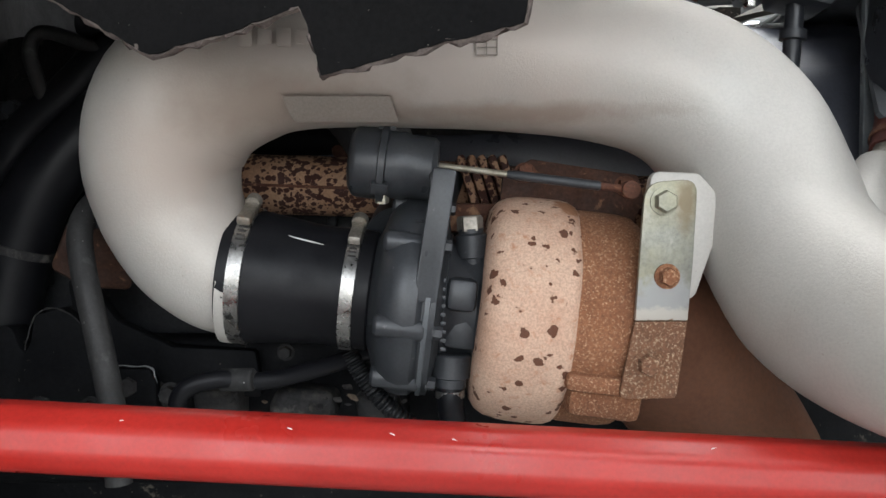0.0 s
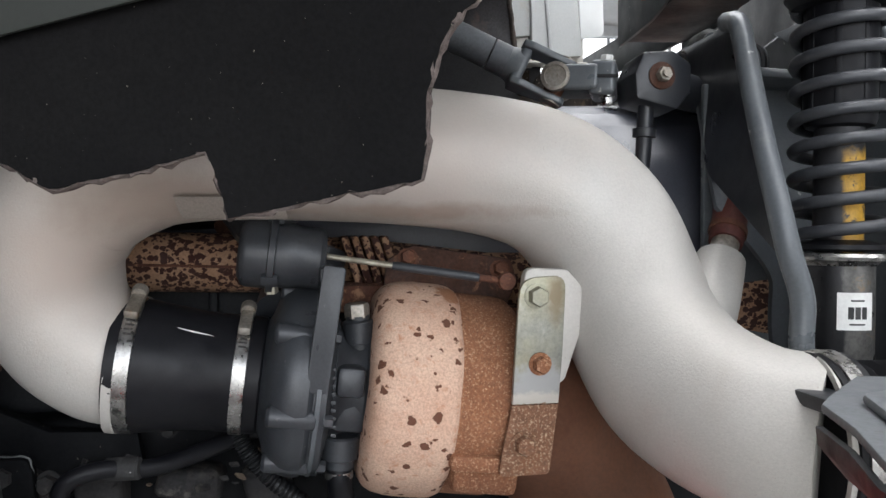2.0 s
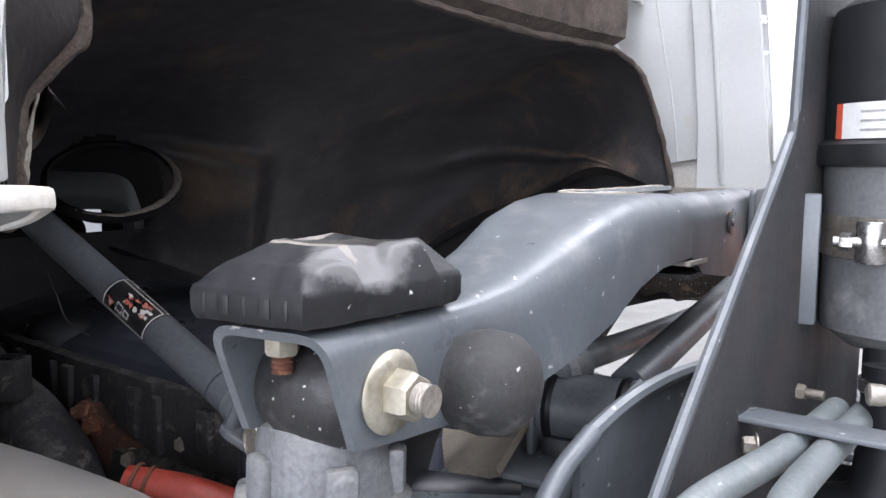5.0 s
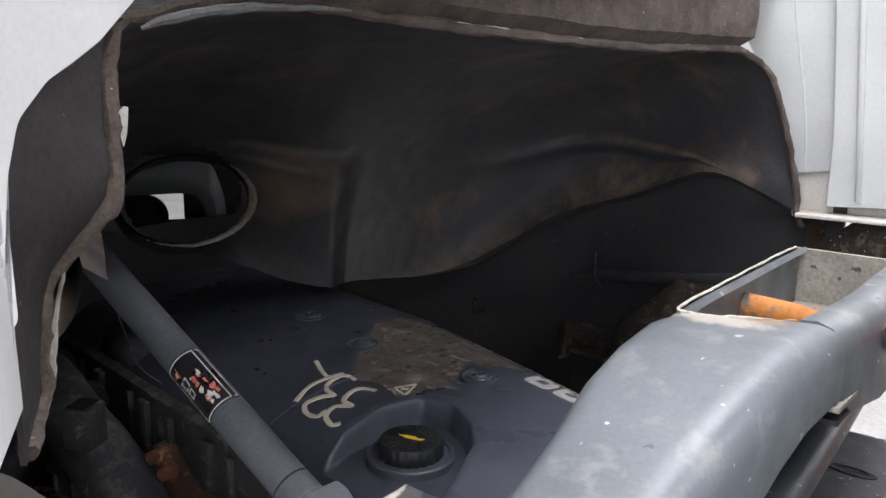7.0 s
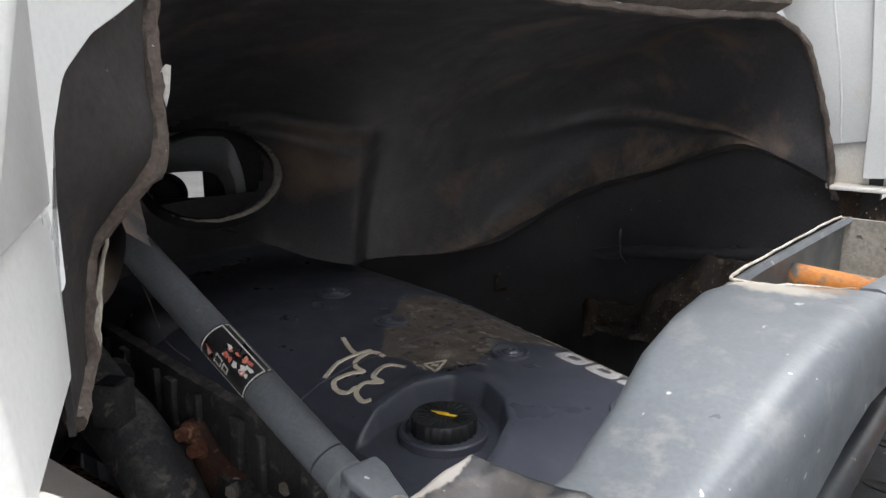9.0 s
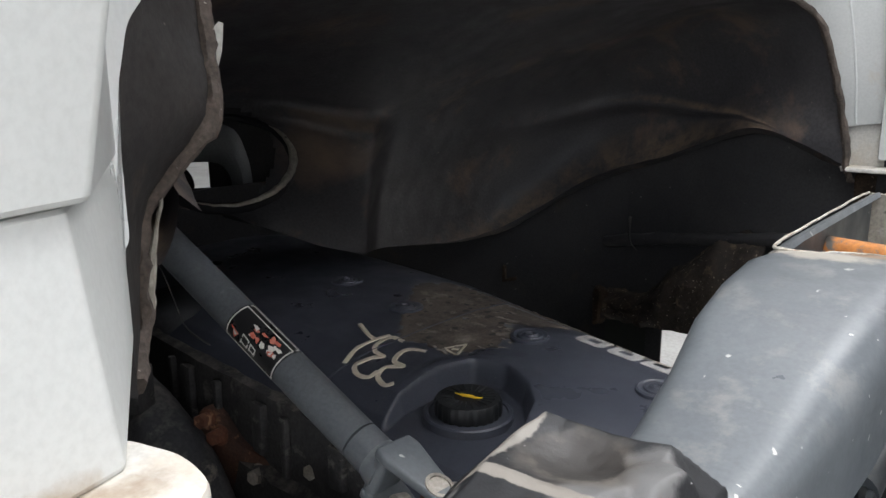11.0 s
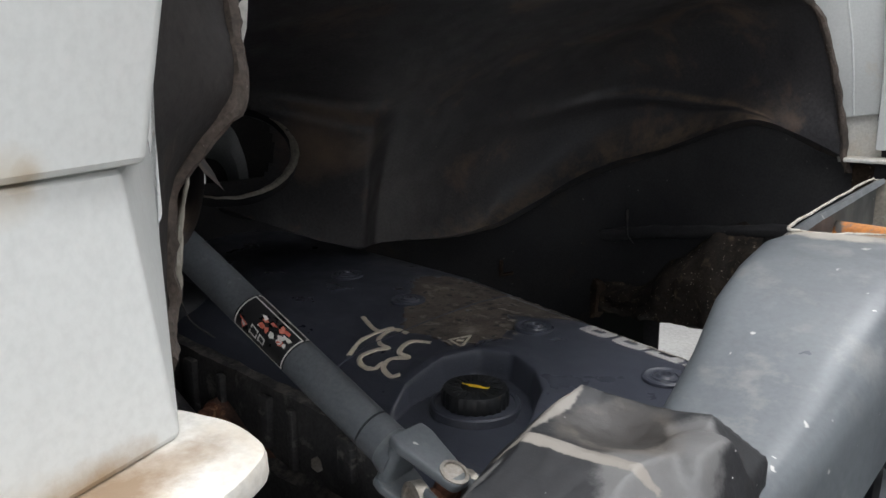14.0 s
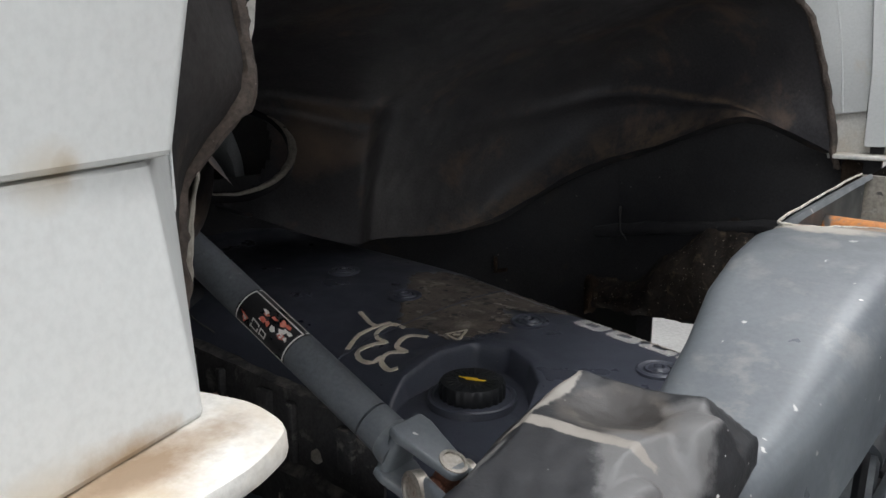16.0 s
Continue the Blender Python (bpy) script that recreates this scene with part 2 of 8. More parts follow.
BLACK_PLASTIC = material("black_plastic", (0.010, 0.011, 0.012), (0.017, 0.018, 0.020), 0.45, 0, 12, 400, 0.2, 0.15, 500, stain=((0.07, 0.066, 0.06), 60, 0.32, 0.06))
FUNNEL = material("scuffed_black_funnel", (0.020, 0.020, 0.021), (0.036, 0.035, 0.034), 0.6, 0, 12, 240, 0.3, 0.3, 200, stain=((0.10, 0.097, 0.09), 26, 0.42, 0.15), dust=((0.15, 0.142, 0.128), 18, 0.45), spec=0.3)
FUNNEL_DUST = material("dusty_funnel_lining", (0.25, 0.24, 0.215), (0.15, 0.143, 0.128), 0.85, 0, 8, 240, 0.3, 0.4, 160, stain=((0.06, 0.057, 0.052), 14, 0.42, 0.2))
SHIELD_GREY = material("scuffed_grey_plastic", (0.150, 0.160, 0.170), (0.115, 0.124, 0.134), 0.5, 0, 7, 260, 0.2, 0.15, 220, stain=((0.26, 0.265, 0.27), 12, 0.36, 0.15), spots=((0.06, 0.062, 0.065), 40, 0.14, 0.8))
POCKET = material("dusty_beige_primer", (0.36, 0.33, 0.28), (0.22, 0.20, 0.17), 0.8, 0, 14, 260, 0.35, 0.4, 200, stain=((0.50, 0.48, 0.44), 18, 0.42, 0.15), spots=((0.07, 0.065, 0.06), 50, 0.25, 0.9))
REST_RUBBER = material("worn_rest_rubber", (0.0055, 0.006, 0.0075), (0.010, 0.0105, 0.0125), 0.58, 0, 14, 240, 0.3, 0.5, 160, stain=((0.055, 0.054, 0.055), 26, 0.34, 0.10), spots=((0.48, 0.47, 0.45), 130, 0.14, 0.6),
                       areas=[((0.10, 0.098, 0.097), (0.509, 0.632, 1.655), (0.020, 0.046, 0.028), 0.9, 45), ((0.12, 0.117, 0.115), (0.447, 0.600, 1.655), (0.010, 0.024, 0.018), 0.8, 60), ((0.19, 0.172, 0.15), (0.478, 0.6215, 1.655), (0.038, 0.0042, 0.030), 1.1, 130), ((0.20, 0.185, 0.165), (0.456, 0.650, 1.655), (0.006, 0.030, 0.030), 1.3, 90), ((0.105, 0.090, 0.075), (0.485, 0.650, 1.652), (0.028, 0.028, 0.020), 1.1, 55, 0.6), ((0.024, 0.021, 0.019), (0.484, 0.654, 1.650), (0.022, 0.020, 0.018), 1.3, 70)])
SLOT_PLATE = material("speckled_dark_plate", (0.050, 0.053, 0.057), (0.036, 0.038, 0.042), 0.5, 0, 10, 300, 0.3, 0.3, 200, stain=((0.14, 0.132, 0.12), 60, 0.38, 0.08), spots=((0.30, 0.28, 0.25), 110, 0.22, 0.8))
BEIGE_STAIN = material("stained_beige_plate", (0.17, 0.150, 0.120), (0.115, 0.100, 0.080), 0.6, 0.1, 9, 260, 0.25, 0.2, 200, stain=((0.085, 0.060, 0.038), 12, 0.46, 0.2))
PLATE_PALE = material("pale_grey_plate", (0.22, 0.235, 0.24), (0.17, 0.18, 0.185), 0.5, 0, 6, 260, 0.2, 0.1, 200)
PLATE_GREY = material("dusty_grey_plate", (0.085, 0.090, 0.090), (0.060, 0.064, 0.065), 0.5, 0.0, 8, 300, 0.2, 0.1, 300, stain=((0.15, 0.15, 0.145), 20, 0.40, 0.15))
DRYER_GREY = material("grey_canister_paint", (0.185, 0.190, 0.190), (0.130, 0.135, 0.138), 0.5, 0.05, 6, 260, 0.25, 0.2, 200, stain=((0.27, 0.268, 0.26), 16, 0.40, 0.15))
SPRING_GREY = material("dusty_black_spring", (0.030, 0.032, 0.037), (0.043, 0.046, 0.051), 0.45, 0, 12, 300, 0.2, 0.1, 300, stain=((0.10, 0.10, 0.10), 30, 0.36, 0.12))
# White foot's underside: recess shade in the grey, brighter tone left of the rib.
FOOT_PAN = material("dirty_shaded_foot_pan", (0.175, 0.177, 0.168), (0.14, 0.14, 0.132), 0.7, 0, 7, 260, 0.15, 0.2, 160, stain=((0.12, 0.095, 0.07), 9, 0.36, 0.25),
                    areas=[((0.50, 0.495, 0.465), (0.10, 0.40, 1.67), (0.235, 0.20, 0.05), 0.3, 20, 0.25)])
PAN_GREY = material("dirty_pan_paint", (0.42, 0.425, 0.41), (0.34, 0.34, 0.325), 0.7, 0, 7, 260, 0.2, 0.3, 160, stain=((0.13, 0.095, 0.065), 9, 0.40, 0.18))
UNDERSIDE = material("dirty_grey_underside", (0.29, 0.245, 0.20), (0.18, 0.140, 0.105), 0.8, 0, 10, 260, 0.25, 0.4, 160, stain=((0.15, 0.115, 0.08), 12, 0.48, 0.15))
FLAP = material("black_flap_sheet", (0.0064, 0.0063, 0.0067), (0.0098, 0.0094, 0.0095), 0.8, 0, 6, 300, 0.3, 0.3, 250, stain=((0.060, 0.050, 0.040), 18, 0.32, 0.12), spots=((0.26, 0.235, 0.20), 150, 0.085, 0.9), spec=0.05)
FLAP_EDGE = material("torn_fibrous_edge", (0.155, 0.125, 0.112), (0.055, 0.038, 0.034), 0.95, 0, 60, 500, 0.4, 0.9, 500)
GREY_PANEL = material("grey_green_panel", (0.030, 0.033, 0.029), (0.022, 0.024, 0.022), 0.45, 0, 4, 300, 0.08, 0.03, 200, spec=0.3, spots=((0.015, 0.015, 0.015), 30, 0.06, 0.6))
LINER = material("black_moulded_liner", (0.048, 0.047, 0.051), (0.066, 0.061, 0.062), 0.5, 0, 5, 240, 0.35, 0.6, 160, stain=((0.135, 0.095, 0.072), 7, 0.45, 0.14), spec=0.35, spots=((0.21, 0.18, 0.15), 75, 0.085, 0.9), dust=((0.17, 0.125, 0.088), 24, 0.62), areas=[((0.19, 0.135, 0.098), (-0.27, 1.33, 1.68), (0.10, 0.09, 0.09), 0.9, 12, 0.6)])
LINER_BROWN = material("brown_stained_liner", (0.024, 0.022, 0.022), (0.036, 0.031, 0.029), 0.62, 0, 9, 240, 0.35, 0.6, 160, stain=((0.075, 0.056, 0.042), 14, 0.42, 0.14), spots=((0.20, 0.18, 0.16), 75, 0.12, 0.9), spec=0.3)
# Liner darkened for the shade under the fold and ahead; grime stains on top.
LINER_DARK = material("shade_dark_liner", (0.026, 0.026, 0.029), (0.040, 0.039, 0.040), 0.6, 0, 7, 260, 0.35, 0.5, 160, stain=((0.060, 0.044, 0.033), 9, 0.40, 0.2), spots=((0.17, 0.16, 0.15), 48, 0.10, 0.9), spec=0.3)
MUD_DARK = material("caked_dark_mud", (0.060, 0.040, 0.026), (0.024, 0.017, 0.013), 0.95, 0, 26, 300, 0.5, 0.9, 160, spots=((0.14, 0.11, 0.085), 110, 0.22, 0.9), spec=0.2)
MUD_SPECK = material("mud_crust_with_grit", (0.045, 0.034, 0.026), (0.020, 0.016, 0.014), 0.9, 0, 30, 300, 0.5, 0.9, 160, spots=((0.30, 0.26, 0.21), 170, 0.24, 0.8), stain=((0.12, 0.088, 0.060), 34, 0.44, 0.12), spec=0.3)
CHIPPED_RUBBER = material("chipped_black_rubber", (0.016, 0.016, 0.017), (0.030, 0.029, 0.029), 0.5, 0, 24, 260, 0.3, 0.9, 130, stain=((0.11, 0.105, 0.10), 40, 0.40, 0.1), spots=((0.45, 0.43, 0.40), 170, 0.20, 0.7))
OLIVE_TANK = material("dull_olive_plastic", (0.24, 0.225, 0.125), (0.18, 0.168, 0.098), 0.6, 0, 5, 240, 0.2, 0.1, 200, stain=((0.05, 0.045, 0.035), 10, 0.40, 0.2))
LINER_EDGE = material("dusty_liner_edge", (0.120, 0.092, 0.076), (0.060, 0.047, 0.039), 0.9, 0, 30, 400, 0.45, 0.8, 260, stain=((0.034, 0.028, 0.024), 22, 0.44, 0.15), spots=((0.42, 0.38, 0.33), 130, 0.12, 0.9))
WHITE = material("white_cab_paint", (0.73, 0.745, 0.735), (0.68, 0.69, 0.68), 0.38, 0, 5, 300, 0.06, 0.02, 200, stain=((0.46, 0.39, 0.30), 12, 0.26, 0.15))
# Pillar white toned down for shade against the sidelit outer skin; brown dirt runs.
PILLAR_WHITE = material("shade_toned_white_pillar_paint", (0.50, 0.51, 0.50), (0.44, 0.45, 0.44), 0.45, 0, 5, 300, 0.08, 0.03, 200, stain=((0.42, 0.36, 0.28), 8, 0.33, 0.12), spots=((0.40, 0.33, 0.25), 45, 0.09, 0.8))
POST_WHITE = material("dirty_white_post_paint", (0.55, 0.56, 0.545), (0.51, 0.52, 0.505), 0.4, 0, 5, 300, 0.08, 0.03, 200, stain=((0.48, 0.39, 0.28), 8, 0.33, 0.12), spots=((0.40, 0.33, 0.25), 45, 0.09, 0.8),
                      areas=[((0.47, 0.43, 0.36), (0.405, 0.476, 1.764), (0.03, 0.014, 0.011), 0.8, 60, 0.9), ((0.36, 0.29, 0.20), (0.405, 0.481, 1.765), (0.03, 0.005, 0.007), 0.8, 120, 0.9), ((0.46, 0.40, 0.31), (0.405, 0.44, 1.684), (0.05, 0.07, 0.012), 1.2, 50, 0.9), ((0.30, 0.22, 0.14), (0.405, 0.485, 1.685), (0.05, 0.028, 0.009), 1.2, 80, 0.8)])
WHITE_MUDDY = material("muddy_white_paint", (0.60, 0.59, 0.555), (0.53, 0.51, 0.465), 0.6, 0, 9, 300, 0.2, 0.25, 200, stain=((0.42, 0.335, 0.23), 11, 0.50, 0.32), dust=((0.46, 0.38, 0.285), 20, 0.35),
                       areas=[((0.36, 0.28, 0.19), (0.412, 0.47, 1.684), (0.022, 0.055, 0.006), 1.3, 45, 0.8), ((0.22, 0.155, 0.098), (0.410, 0.488, 1.685), (0.014, 0.038, 0.007), 1.3, 80, 0.7)])
MUD = material("dried_mud", (0.20, 0.150, 0.105), (0.115, 0.085, 0.060), 0.95, 0, 30, 300, 0.4, 0.9, 200)
COVER = material("black_engine_cover", (0.048, 0.052, 0.068), (0.060, 0.065, 0.083), 0.38, 0, 6, 400, 0.2, 0.2, 600, spec=0.5, stain=((0.060, 0.054, 0.049), 9, 0.36, 0.2), spots=((0.17, 0.165, 0.16), 60, 0.07, 0.8))
COVER_DUST = material("scorched_dusty_patch", (0.155, 0.125, 0.102), (0.070, 0.059, 0.051), 0.85, 0, 24, 420, 0.5, 0.8, 260, stain=((0.30, 0.265, 0.235), 30, 0.44, 0.15), spots=((0.030, 0.028, 0.028), 75, 0.42, 0.9))
CRUST_PALE = material("pale_flaking_crust", (0.33, 0.295, 0.26), (0.17, 0.150, 0.130), 0.85, 0, 60, 300, 0.35, 0.5, 260, stain=((0.08, 0.068, 0.058), 90, 0.42, 0.1))
PAINT_MARK = material("cream_marker_paint", (0.62, 0.55, 0.44), (0.52, 0.46, 0.37), 0.7, 0, 60, 300, 0.2, 0.1, 300)
LETTER = material("grey_raised_letters", (0.42, 0.41, 0.40), (0.33, 0.32, 0.31), 0.6, 0, 60, 300, 0.3, 0.2, 300)
STICKER = material("black_sticker", (0.012, 0.012, 0.013), (0.018, 0.018, 0.019), 0.35, 0, 20, 300, 0.1, 0.02, 300)
STICKER_LINE = material("white_sticker_print", (0.66, 0.64, 0.60), (0.56, 0.54, 0.50), 0.5, 0, 60, 300, 0.2, 0.02, 300)
STICKER_RED = material("red_sticker_print", (0.50, 0.07, 0.045), (0.58, 0.22, 0.16), 0.5, 0, 120, 300, 0.2, 0.02, 300)
YELLOW_MARK = material("yellow_print", (0.75, 0.52, 0.03), (0.65, 0.43, 0.03), 0.5, 0, 60, 300, 0.15, 0.02, 300)
LABEL = material("white_paper_label", (0.74, 0.74, 0.72), (0.66, 0.66, 0.64), 0.5, 0, 40, 300, 0.1, 0.02, 300)
LABEL_RED = material("red_label_end", (0.62, 0.10, 0.05), (0.55, 0.09, 0.05), 0.5, 0, 40, 300, 0.1, 0.02, 300)
ORANGE = material("orange_vehicle_paint", (0.85, 0.17, 0.012), (0.78, 0.15, 0.012), 0.35, 0, 2, 60, 0.06, 0.02, 60)
WALL = material("white_hall_cladding", (0.62, 0.64, 0.65), (0.56, 0.58, 0.59), 0.55, 0, 0.6, 12, 0.08, 0.02, 30)
WALL_GREY = material("grey_wall_base", (0.42, 0.43, 0.43), (0.36, 0.37, 0.37), 0.7, 0, 0.8, 12, 0.15, 0.05, 30)
CEILING = material("hall_ceiling_sheet", (0.55, 0.56, 0.56), (0.50, 0.51, 0.51), 0.7, 0, 0.6, 12, 0.1, 0.02, 30)
CONCRETE = material("concrete_floor", (0.33, 0.325, 0.31), (0.25, 0.245, 0.235), 0.6, 0, 0.9, 40, 0.25, 0.2, 60, stain=((0.12, 0.115, 0.11), 1.6, 0.36, 0.15))
HEAT_SHIELD = material("stained_heat_shield", (0.34, 0.285, 0.215), (0.42, 0.375, 0.31), 0.55, 0.3, 9, 200, 0.2, 0.1, 200, stain=((0.17, 0.09, 0.045), 9, 0.46, 0.18))
CAST_GREY = material("dusty_grey_casting", (0.20, 0.205, 0.21), (0.13, 0.135, 0.14), 0.65, 0.1, 25, 300, 0.35, 0.5, 200, stain=((0.30, 0.295, 0.285), 40, 0.40, 0.15), dust=((0.34, 0.33, 0.31), 30, 0.45))
DAY_WHITE = glowing("white_background_glow", (0.97, 0.99, 1.0), 1.5)
TUBE_LIGHT = glowing("strip_light_glow", (1.0, 1.0, 0.98), 9.0)


# ---- building blocks ----
def V(*a):
    return Vector(a)


def frame_at(o, z, x=None):
    """A matrix at o whose z axis points along z, and x as near as can be to x."""
    z = Vector(z).normalized()
    x = Vector(x) if x else (V(0, 0, 1) if abs(z.z) < 0.9 else V(1, 0, 0))
    y = z.cross(x).normalized()
    x = y.cross(z)
    m = Matrix((x, y, z)).transposed().to_4x4()
    m.translation = o
    return m


def smooth_path(pts, sub):
    """Catmull-Rom through the points."""
    p = [np.array(a, float) for a in pts]
    p = [2 * p[0] - p[1]] + p + [2 * p[-1] - p[-2]]
    out = []
    for i in range(1, len(p) - 2):
        for j in range(sub):
            t = j / sub
            out.append(0.5 * (2 * p[i] + (p[i + 1] - p[i - 1]) * t + (2 * p[i - 1] - 5 * p[i] + 4 * p[i + 1] - p[i + 2]) * t * t + (3 * p[i] - p[i - 1] - 3 * p[i + 1] + p[i + 2]) * t ** 3))
    out.append(p[-2])
    return out


def bm_tube(pts, rad, n=18, sub=6, caps=True, section=None):
    """A tube along a smooth path; rad: one radius or one a point; section: (u, v) factors round the ring."""
    k = len(pts)
    rads = list(rad) if isinstance(rad, (list, tuple)) else [rad] * k
    path = smooth_path([(*p, r) for p, r in zip(pts, rads)], sub) if sub > 1 and k > 2 else [np.array((*p, r), float) for p, r in zip(pts, rads)]
    P, Rr = [Vector(q[:3]) for q in path], [float(q[3]) for q in path]
    bm = bmesh.new()
    rings, up = [], None
    for i, p in enumerate(P):
        t = (P[min(i + 1, len(P) - 1)] - P[max(i - 1, 0)]).normalized()
        if up is None:
            up = V(0, 0, 1) if abs(t.z) < 0.9 else V(1, 0, 0)
        up = (up - t * up.dot(t)).normalized()
        side = t.cross(up)
        ring = []
        for j in range(n):
            a = 2 * math.pi * j / n
            u, v = (math.cos(a), math.sin(a)) if not section else section[j]
            ring.append(bm.verts.new(p + Rr[i] * (u * up + v * side)))
        rings.append(ring)
    m = len(rings[0])
    for a, b in zip(rings, rings[1:]):
        for j in range(m):
            bm.faces.new((a[j], a[(j + 1) % m], b[(j + 1) % m], b[j]))
    if caps:
        bm.faces.new(rings[0][::-1])
        bm.faces.new(rings[-1])
    bmesh.ops.recalc_face_normals(bm, faces=bm.faces)
    return bm


def bm_lathe(prof, n=36, m=None):
    """A turned body about z; prof: (radius, height) from one end to the other."""
    bm = bmesh.new()
    rings = []
    for r, h in prof:
        rings.append([bm.verts.new((r * math.cos(2 * math.pi * j / n), r * math.sin(2 * math.pi * j / n), h)) for j in range(n)] if r > 1e-5 else [bm.verts.new((0, 0, h))])
    for a, b in zip(rings, rings[1:]):
        for j in range(n):
            q = [a[j % len(a)], a[(j + 1) % len(a)], b[(j + 1) % len(b)], b[j % len(b)]]
            q = list(dict.fromkeys(q))
            if len(q) > 2:
                bm.faces.new(q)
    if tuple(prof[0]) == tuple(prof[-1]):
        bmesh.ops.remove_doubles(bm, verts=rings[0] + rings[-1], dist=1e-6)
    else:
        for r in (rings[0], rings[-1]):
            if len(r) > 1:
                bm.faces.new(r)
    bmesh.ops.recalc_face_normals(bm, faces=bm.faces)
    return moved(bm, m)


def moved(bm, m):
    if m is not None:
        bmesh.ops.transform(bm, matrix=m, verts=bm.verts)
    return bm


def bevelled(bm, width, seg=2, angle=25):
    if width:
        edges = [e for e in bm.edges if len(e.link_faces) == 2 and e.calc_face_angle(0) > radians(angle)]
        bmesh.ops.bevel(bm, geom=edges, offset=width, segments=seg, affect="EDGES", profile=0.5, clamp_overlap=True)
    return bm


def bm_box(size, bevel=0.0, m=None, seg=2):
    bm = bmesh.new()
    bmesh.ops.create_cube(bm, size=1.0)
    bmesh.ops.scale(bm, vec=size, verts=bm.verts)
    return moved(bevelled(bm, bevel, seg), m)


def bm_plate(outline, thick, bevel=0.0, m=None, seg=2):
    """A flat plate: the outline in x, y, from z = 0 to thick."""
    bm = bmesh.new()
    f = bm.faces.new([bm.verts.new((x, y, 0)) for x, y in outline])
    r = bmesh.ops.extrude_face_region(bm, geom=[f])
    bmesh.ops.translate(bm, vec=(0, 0, thick), verts=[v for v in r["geom"] if isinstance(v, bmesh.types.BMVert)])
    bmesh.ops.recalc_face_normals(bm, faces=bm.faces)
    return moved(bevelled(bm, bevel, seg), m)


def rounded(pts, r, seg=5):
    """An outline with its corners rounded; r: one radius or one a corner."""
    out, k = [], len(pts)
    for i, p in enumerate(pts):
        a, p, b = Vector(pts[i - 1]), Vector(p), Vector(pts[(i + 1) % k])
        q = r[i] if isinstance(r, (list, tuple)) else r
        if q <= 0:
            out.append(tuple(p))
            continue
        u, v = (a - p).normalized(), (b - p).normalized()
        h = max(0.05, math.acos(max(-1, min(1, u.dot(v)))) / 2)
        d = min(q / math.tan(h), (a - p).length * 0.48, (b - p).length * 0.48)
        s, e = p + u * d, p + v * d
        for j in range(seg + 1):
            t = j / seg
            out.append(tuple((1 - t) ** 2 * s + 2 * t * (1 - t) * p + t * t * e))
    return out


def bm_join(*bms):
    out = bms[0]
    for b in bms[1:]:
        t = bpy.data.meshes.new("t")
        b.to_mesh(t)
        out.from_mesh(t)
        b.free()
        bpy.data.meshes.remove(t)
    return out


def bm_ring(r, width, thick, m=None, n=40):
    """A band round the z axis."""
    return bm_lathe([(r, -width / 2), (r + thick, -width / 2 + thick * 0.3), (r + thick, width / 2 - thick * 0.3), (r, width / 2), (r - 0.0005, width / 2), (r - 0.0005, -width / 2), (r, -width / 2)], n, m)


def bm_hex(af, h, m=None, chamfer=0.12):
    """A hexagon head of width af across the flats, with its top rim chamfered."""
    r = af / math.sqrt(3)
    return bm_lathe([(r, 0), (r, h * (1 - chamfer * 1.6)), (r * 0.88, h), (0, h)], 6, m)


def bm_bolt(af, h, m, washer=1.35):
    return bm_join(bm_lathe([(af * washer / 1.73, 0), (af * washer / 1.73, h * 0.16), (af * 0.5, h * 0.2)], 20, m), bm_hex(af, h, m @ Matrix.Translation((0, 0, h * 0.15))))


def thing(name, label, category, at=(0, 0, 0), group="", kind=""):
    ob = new(name)
    ob.location = at
    ob.empty_display_size = 0.05
    return tagged(ob, label, category, group, kind)


def root_offset(ob):
    """Where a parent stands: parts themselves keep the world's origin."""
    return ob.location.copy() if ob.parent is None else Vector((0, 0, 0))


def part(name, bm, mat, parent=None, label="", sharp=38):
    me = bpy.data.meshes.new(name)
    for f in bm.faces:
        f.smooth = True
    bm.to_mesh(me)
    bm.free()
    me.set_sharp_from_angle(angle=radians(sharp))
    me.materials.append(mat)
    ob = new(name, me)
    if parent is not None:
        ob.parent = parent
        ob.matrix_parent_inverse = Matrix.Translation(-root_offset(parent))
    if label:
        ob["label"] = label
    return ob


def solo(name, bm, mat, label, category, group="", kind="", sharp=38):
    return tagged(part(name, bm, mat, None, "", sharp), label, category, group, kind)


def roughen(bm, amount, scale=30.0, along=None):
    """Uneven surface, by noise."""
    for v in bm.verts:
        d = noise.noise_vector(v.co * scale)
        v.co += d * amount
    return bm


def bm_sheet(rows, thick=0.0, m=None):
    """A lofted sheet through rows of points, with thickness."""
    bm = bmesh.new()
    g = [[bm.verts.new(p) for p in r] for r in rows]
    for a, b in zip(g, g[1:]):
        for j in range(len(a) - 1):
            bm.faces.new((a[j], a[j + 1], b[j + 1], b[j]))
    bmesh.ops.recalc_face_normals(bm, faces=bm.faces)
    if thick:
        bm.normal_update()
        h = [[bm.verts.new(v.co - v.normal * thick) for v in r] for r in g]
        for a, b in zip(h, h[1:]):
            for j in range(len(a) - 1):
                bm.faces.new((a[j], b[j], b[j + 1], a[j + 1]))
        k, n = len(g) - 1, len(g[0]) - 1
        for i in range(k):
            for c in (0, n):
                bm.faces.new((g[i][c], g[i + 1][c], h[i + 1][c], h[i][c]))
        for j in range(n):
            for c in (0, k):
                bm.faces.new((g[c][j], g[c][j + 1], h[c][j + 1], h[c][j]))
        bmesh.ops.recalc_face_normals(bm, faces=bm.faces)
    return moved(bm, m)


